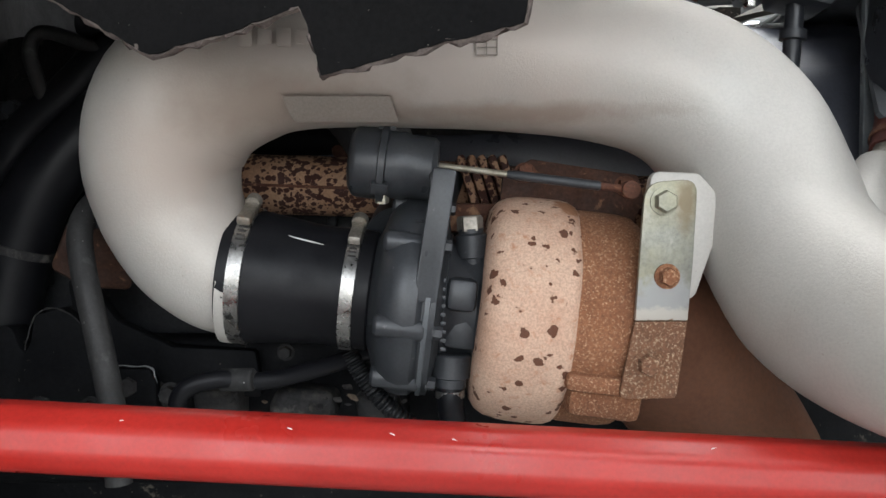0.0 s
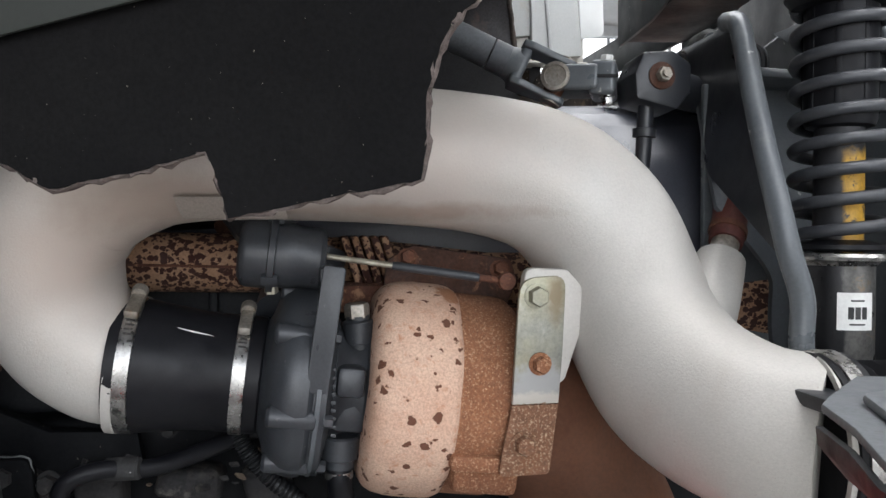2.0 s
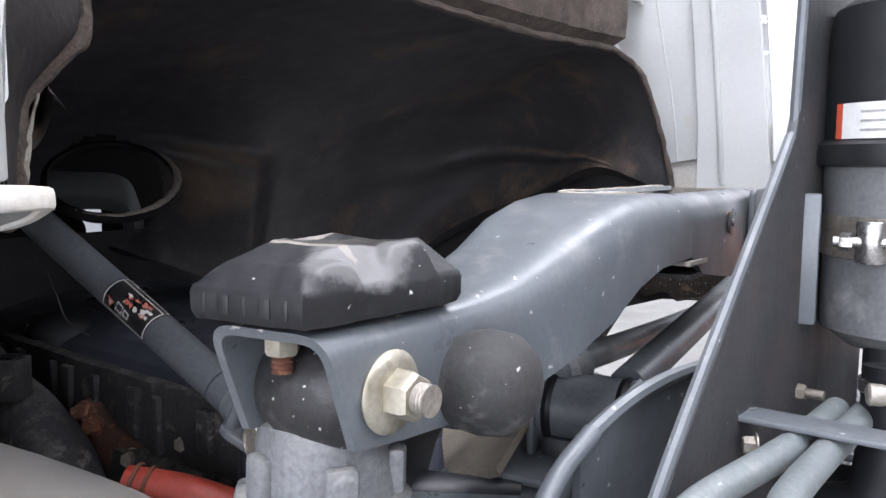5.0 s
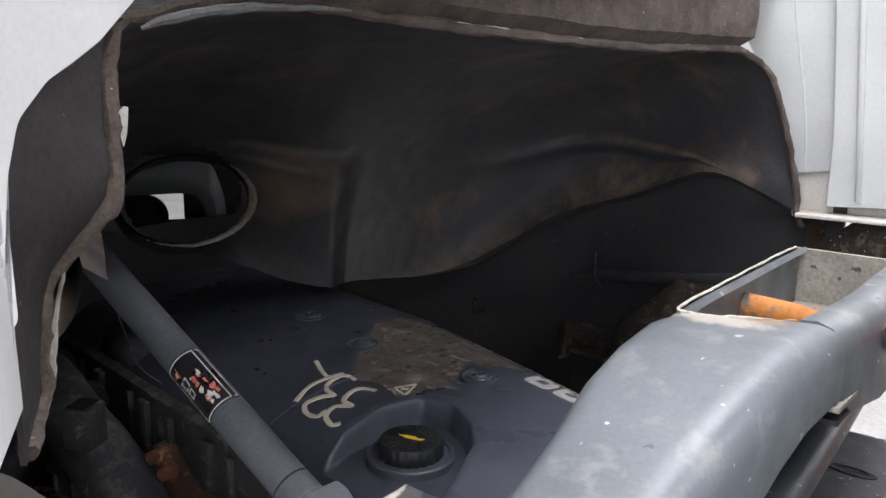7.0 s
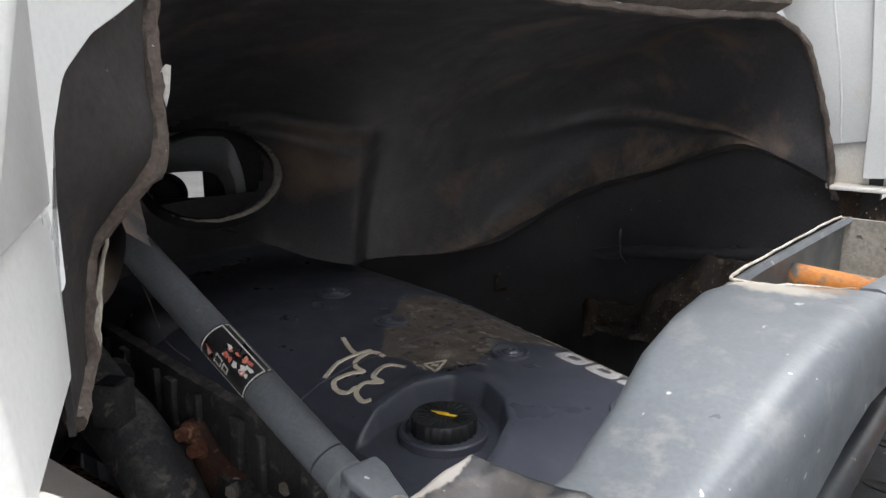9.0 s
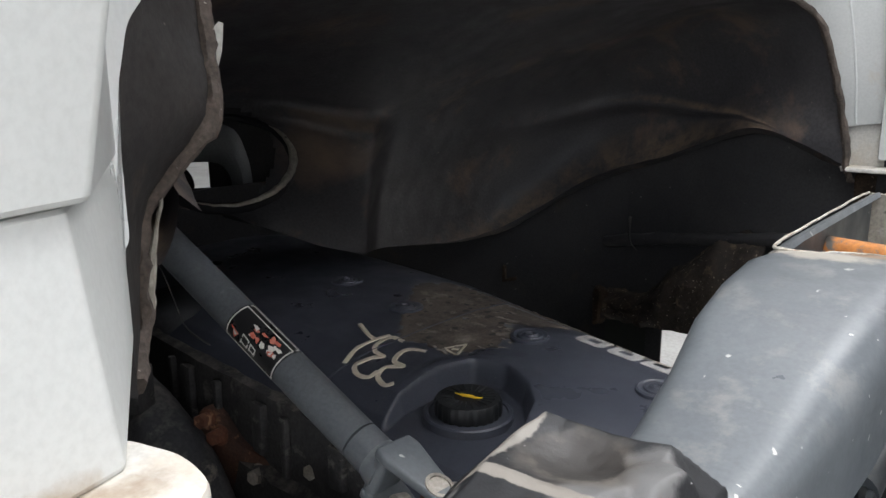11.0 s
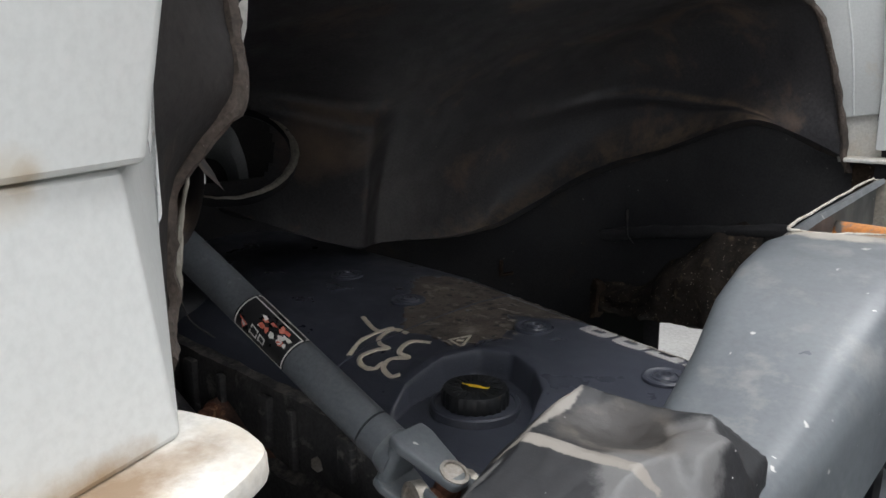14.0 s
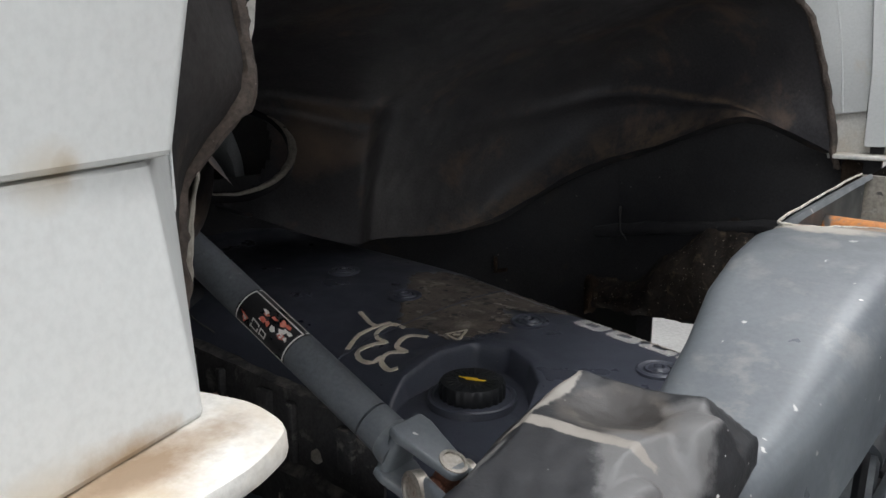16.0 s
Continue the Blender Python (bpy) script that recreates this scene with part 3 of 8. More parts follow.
def clamp(parent, o, axis, r, width, screw_dir, label="stainless worm-drive hose clamp", name="hose_clamp"):
    """A hose clamp: its band, the slotted housing and the screw head."""
    m = frame_at(o, axis, screw_dir)
    band = part(name, bm_ring(r, width, 0.0016, m), STEEL, parent, label)
    h = m @ pose(r + 0.004, 0.004, 0, 0, 0, 0)
    part("screw_housing", bm_box((0.009, 0.036, width * 0.95), 0.0025, h), STEEL_DIRTY, band)
    for i in range(4):
        part("band_slot", bm_box((0.0012, 0.0016, width * 0.55), 0.0, m @ pose(0, 0, 0, 0, 0, 18 + i * 4.2) @ pose(r + 0.0016, 0, 0)), GRIME, band)
    part("screw_head", bm_join(bm_lathe([(0.0070, 0), (0.0078, 0.002), (0.0078, 0.010), (0.006, 0.0115), (0.0, 0.0115)], 16, m @ pose(r + 0.0070, -0.011, 0, 90, 0, 0))), STEEL_DIRTY, band)
    return band


# ---- hall ----
HX0, HX1, HY0, HY1, HZ = -15.0, 24.0, -9.0, 22.0, 7.0
solo("floor", bm_box((HX1 - HX0 + 0.6, HY1 - HY0 + 0.6, 0.2), 0, pose((HX0 + HX1) / 2, (HY0 + HY1) / 2, -0.1)), CONCRETE, "smooth grey concrete workshop floor", "floor", kind="structure")
solo("ceiling", bm_box((HX1 - HX0 + 0.6, HY1 - HY0 + 0.6, 0.2), 0, pose((HX0 + HX1) / 2, (HY0 + HY1) / 2, HZ + 0.1)), CEILING, "pale sheet-metal ceiling of the hall", "ceiling", kind="structure")


def hall_wall(name, a, b, gate=None):
    """A wall from a to b with a grey base and horizontal cladding ribs; gate: (from, to, height) along it, or (from, to, sill, head) for a window band."""
    a, b = Vector(a), Vector(b)
    d = (b - a).normalized()
    length = (b - a).length
    base = frame_at((*a, 0), (0, 0, 1), (*d, 0))
    spans = [(0, length, 0, HZ)] if not gate else [(0, gate[0], 0, HZ), (gate[1], length, 0, HZ), (gate[0], gate[1], 0, gate[2]), (gate[0], gate[1], gate[3], HZ)] if len(gate) > 3 else [(0, gate[0], 0, HZ), (gate[1], length, 0, HZ), (gate[0], gate[1], gate[2], HZ)]
    bm = bm_join(*[bm_box((s1 - s0, 0.2, z1 - z0), 0, base @ pose((s0 + s1) / 2, 0.1, (z0 + z1) / 2)) for s0, s1, z0, z1 in spans])
    wall = solo(name, bm, WALL, "white sheet-clad hall wall with a grey base", "wall", kind="structure")
    ribs = []
    for s0, s1, z0, z1 in spans:
        z = max(z0, 1.9)
        while z < z1 - 0.1:
            ribs.append(bm_box((s1 - s0 - 0.01, 0.03, 0.05), 0, base @ pose((s0 + s1) / 2, -0.014, z)))
            z += 0.30
    part("cladding_rib", bm_join(*ribs), WALL, wall)
    low = [bm_box((s1 - s0 - 0.01, 0.03, 1.4), 0, base @ pose((s0 + s1) / 2, -0.014, 0.7)) for s0, s1, z0, z1 in spans if z0 == 0]
    part("wall_base", bm_join(*low), WALL_GREY, wall)
    return wall


hall_wall("wall_north", (HX1, HY1), (HX0, HY1), gate=(2.0, 21.0, 4.9, 6.7))
# Window band and glowing white panel, assumed for the bright background up here.
window = thing("window_1", "assumed daylight window band high in the hall wall", "window", (12.5, HY1, 4.9), kind="structure")
part("window_frame", bm_join(*[bm_box((0.06, 0.10, 1.8), 0, pose(3.0 + 1.9 * i + 0.03, HY1 + 0.1, 5.8)) for i in range(11)]), WALL_GREY, window)
solo("backdrop", bm_box((21.0, 0.05, 3.2), 0, pose(12.5, HY1 + 1.2, 6.2)), DAY_WHITE, "glowing white panel outside the assumed hall window", "sky", kind="structure")
part("window_sill", bm_box((19.0, 0.16, 0.04), 0, pose(12.5, HY1 + 0.06, 4.922)), WALL, window)
hall_wall("wall_south", (HX0, HY0), (HX1, HY0), gate=(7.5, 24.5, 6.0))
hall_wall("wall_west", (HX0, HY1), (HX0, HY0))
hall_wall("wall_east", (HX1, HY0), (HX1, HY1))


def strip_light(x, y, z=HZ):
    ob = thing("strip_light", "white hanging strip light with a glowing tube", "ceiling light", (x, y, z), group="hall strip lights")
    part("housing", bm_box((2.4, 0.16, 0.08), 0.01, pose(x, y, z - 0.04)), WALL, ob)
    for dx in (-0.9, 0.9):
        part("suspension", bm_tube([(x + dx, y, z - 0.01), (x + dx, y, HZ - 0.001)], 0.006, 6, 1), WALL_GREY, ob)
    part("tube", bm_tube([(x - 1.15, y, z - 0.10), (x + 1.15, y, z - 0.10)], 0.028, 10, 1), TUBE_LIGHT, ob)
    return ob


for y, z in ((17.0, 4.55), (21.0, 4.47)):
    for x in (-1.9, 1.5, 4.9):
        strip_light(x, y, z)


# ---- intake pipe ----
def build_intake_pipe():
    ob = thing("intake_pipe", "bare cast-aluminium intake pipe curving over the turbocharger", "pipe", (-0.205, 0.79, 1.145))
    pts = [(-0.198, 0.79, 1.1460), (-0.222, 0.79, 1.1545), (-0.249, 0.788, 1.180), (-0.267, 0.785, 1.218), (-0.270, 0.775, 1.267), (-0.245, 0.765, 1.316), (-0.188, 0.760, 1.345), (-0.118, 0.755, 1.355), (0.04, 0.752, 1.353),
           (0.155, 0.750, 1.343), (0.224, 0.748, 1.322), (0.271, 0.742, 1.279), (0.294, 0.727, 1.226), (0.303, 0.702, 1.180), (0.318, 0.650, 1.135), (0.350, 0.585, 1.110), (0.392, 0.545, 1.105)]
    rad = [0.0605, 0.0625, 0.066, 0.070, 0.076, 0.079, 0.072, 0.0675, 0.0675, 0.070, 0.074, 0.077, 0.076, 0.075, 0.076, 0.073, 0.070]
    part("pipe_body", roughen(bm_tube(pts, rad, 40, 7), 0.0006, 25), ALU, ob, sharp=60)
    u = V(0.990, 0, -0.14)
    part("end_bead", bm_ring(0.0615, 0.012, 0.004, frame_at(V(-0.203, 0.79, 1.1446), u)), ALU, ob)
    part("outlet_bead", bm_ring(0.069, 0.010, 0.004, frame_at(V(0.386, 0.549, 1.105), V(0.97, -0.2, 0))), ALU, ob)
    stub = part("stub_branch", bm_tube([(0.340, 0.690, 1.165), (0.366, 0.698, 1.197), (0.388, 0.715, 1.228), (0.400, 0.727, 1.246)], [0.042, 0.033, 0.0275, 0.0250], 24, 5), ALU, ob)
    part("stub_spigot", bm_tube([(0.398, 0.725, 1.243), (0.418, 0.745, 1.272)], 0.0145, 20, 1), STEEL_DIRTY, stub)
    # casting marks on the front of the straight run
    m = frame_at((0.037, 0.6825, 1.354), (0, -1, 0), (1, 0, 0))
    for i in range(3):
        part("date_grid_line", bm_box((0.0009, 0.026, 0.0016), 0, m @ pose((i - 1) * 0.009, 0, 0)), ALU_DARKER, ob, "raised casting grid line")
    for j in range(5):
        part("date_grid_line", bm_box((0.019, 0.0009, 0.0014), 0, m @ pose(0, (j - 2) * 0.0065, 0)), ALU_DARKER, ob, "raised casting grid line")
    bars = [bm_box((0.0028, 0.005 + 0.002 * (i % 3), 0.0014), 0.0003, m @ pose(-0.036 - i * 0.0046, 0.006, -0.0002)) for i in range(11)]
    part("casting_number", bm_join(*bars), ALU, ob)
    bars = [bm_box((0.012, 0.016 - 0.004 * (i % 2), 0.0016), 0.002, m @ pose(-0.205 + i * 0.0165, 0.002, 0.0004)) for i in range(5)]
    part("casting_badge", bm_join(*bars), ALU, ob)
    # darker rectangle painted for the faint shadow on the pipe
    rows = [[V(x + 0.0012 * j, 0.757 - 0.0715 * math.cos(a), 1.3515 - 0.0712 * math.sin(a)) for x in np.linspace(-0.140, -0.046, 12)] for j, a in enumerate(np.linspace(0.64, 1.06, 6))]
    part("shadow_mark", bm_sheet(rows, 0.0003), ALU_DARKER, ob, "grey rectangle painted as a faint shadow")
    # lug for the stay
    part("lug", bm_plate(rounded([(0.200, 1.133), (0.216, 1.133), (0.232, 1.180), (0.236, 1.222), (0.219, 1.241), (0.178, 1.243), (0.174, 1.215), (0.200, 1.200)], 0.010), 0.014, 0.003, frame_at((0, 0.696, 0), (0, -1, 0), (1, 0, 0))), ALU, ob)
    return ob


build_intake_pipe()

AX = V(0.9927, 0.0, -0.1205)          # turbocharger's shaft
A0 = V(-0.205, 0.79, 1.1475)


def on_axis(s, dy=0.0, dz=0.0):
    return A0 + AX * s + V(0, dy, dz)


def build_boost_hose():
    ob = thing("boost_hose", "black rubber hose with two steel clamps on the turbocharger inlet", "hose", A0)
    m = frame_at(A0, AX)
    part("hose_body", bm_lathe([(0.060, -0.004), (0.0655, -0.004), (0.0660, 0.004), (0.0655, 0.026), (0.0650, 0.030), (0.0630, 0.045), (0.0595, 0.075), (0.0585, 0.095), (0.0592, 0.100), (0.0592, 0.136), (0.057, 0.138), (0.050, 0.138)], 48, m), RUBBER, ob, "smooth black rubber sleeve")
    clamp(ob, on_axis(0.013), AX, 0.0662, 0.014, (0.0, -0.42, 0.90))
    clamp(ob, on_axis(0.117), AX, 0.0596, 0.013, (0.0, -0.42, 0.90))
    sc = [on_axis(0.030 + 0.016 * i, -0.0615 * math.sin(a), 0.0615 * math.cos(a)) for i, a in enumerate((0.60, 0.66, 0.73, 0.78, 0.82))]
    part("scuff", bm_tube([tuple(p) for p in sc], [0.0002, 0.0007, 0.0005, 0.0008, 0.0002], 6, 4), LABEL, ob, "white scuff line")
    return ob


build_boost_hose()


def build_turbocharger():
    ob = thing("turbocharger", "turbocharger with grey compressor and heat-bleached spotted turbine housing", "turbocharger", on_axis(0.22, 0, -0.11))
    m = frame_at(A0, AX, (0, 0, 1))
    comp = part("compressor_housing", bm_lathe([(0.050, 0.128), (0.054, 0.130), (0.056, 0.138), (0.064, 0.142), (0.078, 0.146), (0.090, 0.153), (0.0965, 0.163), (0.0985, 0.173), (0.0975, 0.183), (0.0925, 0.188), (0.0925, 0.190), (0.0955, 0.191), (0.0955, 0.200), (0.088, 0.202), (0.070, 0.206), (0.050, 0.210)], 56, m), ENGINE_GREY, ob)
    for deg in (53, 104, 146, 205, 265, 320, 8):
        a = radians(deg)
        out = m.to_3x3() @ V(math.cos(a), math.sin(a), 0)
        lug = frame_at(m @ V(0.089 * math.cos(a), 0.089 * math.sin(a), 0.150), AX, out)
        part("clamp_lug", bm_lathe([(0.0, -0.004), (0.008, -0.003), (0.0105, 0.0), (0.0105, 0.040), (0.009, 0.042)], 16, lug), ENGINE_GREY, comp)
        part("bolt", bm_bolt(0.011, 0.008, frame_at(m @ V(0.0905 * math.cos(a), 0.0905 * math.sin(a), 0.199), AX)), ENGINE_GREY, comp)
    part("flange_edge", bm_ring(0.0955, 0.005, 0.0012, frame_at(on_axis(0.1925), AX)), FRAME_GREY, comp, "worn bright flange edge")
    bars = []
    for i in range(9):
        bars.append(bm_box((0.0012, 0.0035, 0.0050), 0.0003, frame_at(on_axis(0.2065, -0.0725, 0.024 - 0.0078 * i), AX, (0, -1, 0))))
    part("casting_number", bm_join(*bars), ENGINE_GREY, comp)
    part("brass_plug", bm_hex(0.012, 0.010, frame_at(on_axis(0.148, -0.03, 0.088), (0.0, -0.3, 1))), BRASS, comp, "small brass plug")
    # volute outlet at the back, turning up behind the actuator
    part("volute_outlet", bm_tube([on_axis(0.165, 0.05, 0.05), on_axis(0.17, 0.085, 0.07), on_axis(0.185, 0.10, 0.10), on_axis(0.20, 0.10, 0.14)], [0.042, 0.04, 0.036, 0.034], 24, 5), ENGINE_GREY, comp)
    bear = part("bearing_housing", bm_lathe([(0.064, 0.203), (0.066, 0.208), (0.060, 0.213), (0.055, 0.220), (0.054, 0.230), (0.056, 0.238), (0.064, 0.242), (0.064, 0.250)], 36, m), ENGINE_GREY, ob)
    part("housing_boss", bm_box((0.040, 0.03, 0.028), 0.006, frame_at(on_axis(0.224, -0.050, 0.012), AX, (0, -1, 0))), ENGINE_GREY, bear)
    part("housing_web", bm_box((0.012, 0.04, 0.030), 0.004, frame_at(on_axis(0.224, -0.046, -0.020), AX, (0, -1, 0))), ENGINE_GREY, bear)
    # oil feed on top
    o = on_axis(0.236, -0.025, 0.036)
    oil = part("oil_feed_fitting", bm_lathe([(0.012, 0), (0.012, 0.010), (0.0155, 0.011), (0.0155, 0.032), (0.012, 0.034), (0.012, 0.038)], 20, frame_at(o, (-0.07, -0.05, 1))), ENGINE_GREY, ob)
    part("fitting_nut", bm_hex(0.022, 0.014, frame_at(o + V(-0.003, -0.002, 0.036), (-0.07, -0.05, 1))), STEEL_DIRTY, oil)
    # oil drain below
    d = part("oil_drain", bm_lathe([(0.017, 0), (0.019, -0.002), (0.019, -0.022), (0.015, -0.024), (0.015, -0.032)], 22, frame_at(on_axis(0.215, -0.035, -0.047), (0.05, 0, 1))), ENGINE_GREY, ob)
    part("drain_hose", bm_tube([on_axis(0.213, -0.035, -0.075), on_axis(0.214, -0.038, -0.10), on_axis(0.222, -0.030, -0.125), on_axis(0.245, 0.0, -0.150)], 0.0125, 18, 5), RUBBER, d)
    part("hose_band", bm_ring(0.0130, 0.007, 0.001, frame_at(on_axis(0.213, -0.035, -0.086), (0, 0, 1))), STEEL, d)
    # turbine housing
    part("turbine_housing", roughen(bm_lathe([(0.050, 0.240), (0.080, 0.240), (0.094, 0.2425), (0.1025, 0.2485), (0.1070, 0.257), (0.1095, 0.268), (0.1105, 0.280), (0.1105, 0.306), (0.1095, 0.315), (0.1065, 0.3215), (0.100, 0.326), (0.08, 0.327)], 72, m), 0.0010, 22), TURBINE, ob, "pale pink heat-bleached casting with dark rust spots", sharp=60)
    rear = part("turbine_outlet", roughen(bm_lathe([(0.085, 0.322), (0.1030, 0.322), (0.1040, 0.330), (0.1040, 0.366), (0.1020, 0.378), (0.096, 0.386), (0.06, 0.388)], 48, m), 0.0010, 40), RUST, ob, "orange-brown rusted casting")
    part("outlet_step", roughen(bm_box((0.030, 0.05, 0.066), 0.008, frame_at(on_axis(0.350, -0.070, -0.066), AX)), 0.001, 40), RUST, rear)
    part("outlet_shoulder", roughen(bm_box((0.016, 0.05, 0.076), 0.005, frame_at(on_axis(0.352, -0.082, -0.048), AX)), 0.001, 40), RUST, rear)
    # flaked skin between pale and rusted casting
    part("gasket_flange", roughen(bm_box((0.030, 0.11, 0.17), 0.006, frame_at(on_axis(0.285, 0.09, 0.09), (1, 0, 0))), 0.001, 30), RUST_DARK, ob)
    return ob


build_turbocharger()


def build_actuator():
    c0 = V(-0.086, 0.765, 1.2585)
    ob = thing("wastegate_actuator", "dark grey wastegate actuator can with a thin rod", "actuator", c0)
    m = frame_at(c0, AX, (0, 0, 1))
    part("can", bm_lathe([(0.0, -0.002), (0.026, -0.002), (0.0325, 0.002), (0.0345, 0.006), (0.0345, 0.026), (0.0385, 0.027), (0.0385, 0.033), (0.0325, 0.034), (0.0318, 0.052), (0.0305, 0.054), (0.0305, 0.076), (0.0265, 0.081), (0.012, 0.082)], 44, m), ENGINE_GREY, ob)
    for a in (0.3, 2.3, 4.4):
        part("crimp_tab", bm_box((0.006, 0.012, 0.016), 0.001, m @ pose(0.0365 * math.cos(a), 0.0365 * math.sin(a), 0.030, 0, 0, math.degrees(a))), ENGINE_GREY, ob)
    r0 = c0 + AX * 0.080 + V(0, -0.008, 0.004)
    r1 = V(0.168, 0.715, 1.228)
    d = (r1 - r0)
    rod = part("rod", bm_tube([r0, r0 + d * 0.40], 0.0030, 12, 1), BRASS, ob, "thin brass-coloured rod")
    part("sleeve", bm_tube([r0 + d * 0.38, r0 + d * 0.42, r0 + d * 0.84, r0 + d * 0.86], [0.0038, 0.0044, 0.0044, 0.0030], 14, 1), ENGINE_GREY, rod)
    part("threaded_end", bm_tube([r0 + d * 0.85, r1], 0.0034, 12, 1), RUST_DARK, rod)
    part("rod_eye", bm_lathe([(0.0080, -0.005), (0.0088, -0.003), (0.0088, 0.003), (0.0080, 0.005)], 20, frame_at(r1, (0, -1, 0))), RUST_DARK, rod)
    part("stay", bm_plate(rounded([(-0.0105, -0.118), (0.0105, -0.118), (0.0125, 0.0), (-0.0085, 0.0)], 0.004), 0.006, 0.0015, frame_at((0.0, 0.700, 1.246), (0, -1, 0), (0.991, 0, -0.135))), ENGINE_GREY, ob, "flat dark steel stay")
    part("stay_foot", bm_box((0.016, 0.07, 0.016), 0.003, pose(-0.004, 0.738, 1.236)), ENGINE_GREY, ob)
    return ob


build_actuator()


def build_stay_bracket():
    ob = thing("stay_bracket", "yellow zinc-plated stay, its lower half rusted, with bolts", "bracket", (0.18, 0.675, 1.05))
    m = frame_at((0, 0.684, 0), (0, -1, 0), (1, 0, 0))
    up = [(0.164, 1.115), (0.209, 1.115), (0.213, 1.165), (0.2165, 1.236), (0.172, 1.233), (0.1695, 1.20)]
    part("upper_plate", bm_plate(rounded(up, [0, 0, 0.004, 0.012, 0.018, 0.01]), 0.006, 0.0012, m), ZINC, ob)
    lo = [(0.150, 1.048), (0.200, 1.048), (0.209, 1.1145), (0.164, 1.1145)]
    part("lower_plate", roughen(bm_plate(rounded(lo, [0.006, 0.006, 0, 0]), 0.006, 0.0012, m), 0.0006, 60), ZINC_RUSTY, ob, "rust-pitted lower plate")
    nb = (0, -1, 0)
    part("bolt", bm_bolt(0.0165, 0.010, frame_at((0.1875, 0.6775, 1.2165), nb), 1.25), ZINC, ob, "dull flanged bolt head")
    part("bolt", bm_bolt(0.0140, 0.010, frame_at((0.1905, 0.6775, 1.153), nb), 1.35), RUST, ob, "rusted bolt head")
    part("bolt", bm_bolt(0.0165, 0.010, frame_at((0.1745, 0.6775, 1.078), nb), 1.3), ZINC_RUSTY, ob, "rusted bolt head")
    part("spacer", bm_box((0.034, 0.05, 0.05), 0.004, pose(0.18, 0.71, 1.075)), RUST, ob)
    return ob


build_stay_bracket()


# ---- engine side ----
def build_engine():
    ob = thing("engine_block", "grimy dark engine block and cylinder head with bolts and ribs", "engine", (0.0, 1.2, 0.7))
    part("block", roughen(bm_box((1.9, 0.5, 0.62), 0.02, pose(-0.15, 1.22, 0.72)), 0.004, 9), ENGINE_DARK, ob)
    head = part("cylinder_head", roughen(bm_box((1.75, 0.42, 0.30), 0.015, pose(-0.15, 1.20, 1.20)), 0.003, 12), HEAD_GREY, ob)
    for i in range(15):
        x = -0.62 + 0.088 * i
        part("head_bolt", bm_bolt(0.017, 0.011, frame_at((x, 0.993, 1.325 + 0.012 * (i % 2)), (0, -1, 0.1))), STEEL_DIRTY if i % 3 == 0 else ENGINE_GREY, head)
        part("rib", bm_box((0.010, 0.03, 0.16), 0.003, pose(x + 0.044, 0.985, 1.20)), HEAD_GREY, head)
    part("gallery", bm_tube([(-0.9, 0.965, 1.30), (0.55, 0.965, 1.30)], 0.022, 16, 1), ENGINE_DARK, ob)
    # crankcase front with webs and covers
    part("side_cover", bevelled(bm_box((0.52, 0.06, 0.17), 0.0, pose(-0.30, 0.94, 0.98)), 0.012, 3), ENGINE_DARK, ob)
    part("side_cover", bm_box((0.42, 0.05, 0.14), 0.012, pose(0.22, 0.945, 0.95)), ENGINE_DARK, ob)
    for i, (x, z) in enumerate(((-0.50, 1.045), (-0.40, 1.05), (-0.29, 1.048), (-0.18, 1.05), (-0.08, 1.045), (0.06, 1.0), (0.17, 1.0), (0.30, 1.0))):
        part("cover_bolt", bm_bolt(0.013, 0.009, frame_at((x, 0.910, z), (0, -1, 0))), GRIME, ob)
    return ob


build_engine()


def build_manifold():
    ob = thing("exhaust_manifold", "cream exhaust manifold covered in dark rust spots", "manifold", (0.1, 0.93, 1.24))
    part("log", roughen(bm_tube([(-0.36, 0.915, 1.247), (-0.23, 0.915, 1.243), (0.0, 0.925, 1.235), (0.25, 0.90, 1.215), (0.42, 0.83, 1.195), (0.55, 0.80, 1.185)], 0.034, 26, 6), 0.001, 30), MANIFOLD, ob, sharp=60)
    part("seam", bm_tube([(-0.34, 0.882, 1.245), (-0.23, 0.8815, 1.241), (0.0, 0.8905, 1.233)], 0.0016, 6, 4), RUST_DARK, ob)
    part("heat_flange", roughen(bm_plate(rounded([(0.055, 1.205), (0.190, 1.195), (0.202, 1.222), (0.195, 1.246), (0.088, 1.262), (0.060, 1.246)], 0.006), 0.008, 0.002, frame_at((0, 0.808, 0), (0, -1, 0), (1, 0, 0))), 0.0008, 50), RUST_DEEP, ob, "dark rusted flange plate")
    for x in (0.09, 0.19):
        part("flange_bolt", bm_bolt(0.014, 0.009, frame_at((x - 0.008, 0.799, 1.248 if x < 0.1 else 1.235), (0, -1, 0.25))), RUST_DARK, ob)
    for i in range(5):
        part("fin", bm_plate(rounded([(-0.0042, -0.034), (0.0042, -0.034), (0.0042, 0.026), (-0.0042, 0.026)], 0.004), 0.05, 0.002, frame_at((0.026 + 0.0112 * i, 0.905, 1.246), (0, -1, 0), (0.95, 0, 0.3))), MANIFOLD, ob)
    part("downpipe", roughen(bm_tube([(0.16, 0.80, 1.12), (0.22, 0.82, 1.08), (0.27, 0.84, 1.02), (0.33, 0.85, 0.93), (0.36, 0.85, 0.80)], [0.085, 0.085, 0.083, 0.08, 0.08], 28, 6), 0.001, 20), RUST_BROWN, ob, "smooth brown rusted downpipe")
    return ob


build_manifold()

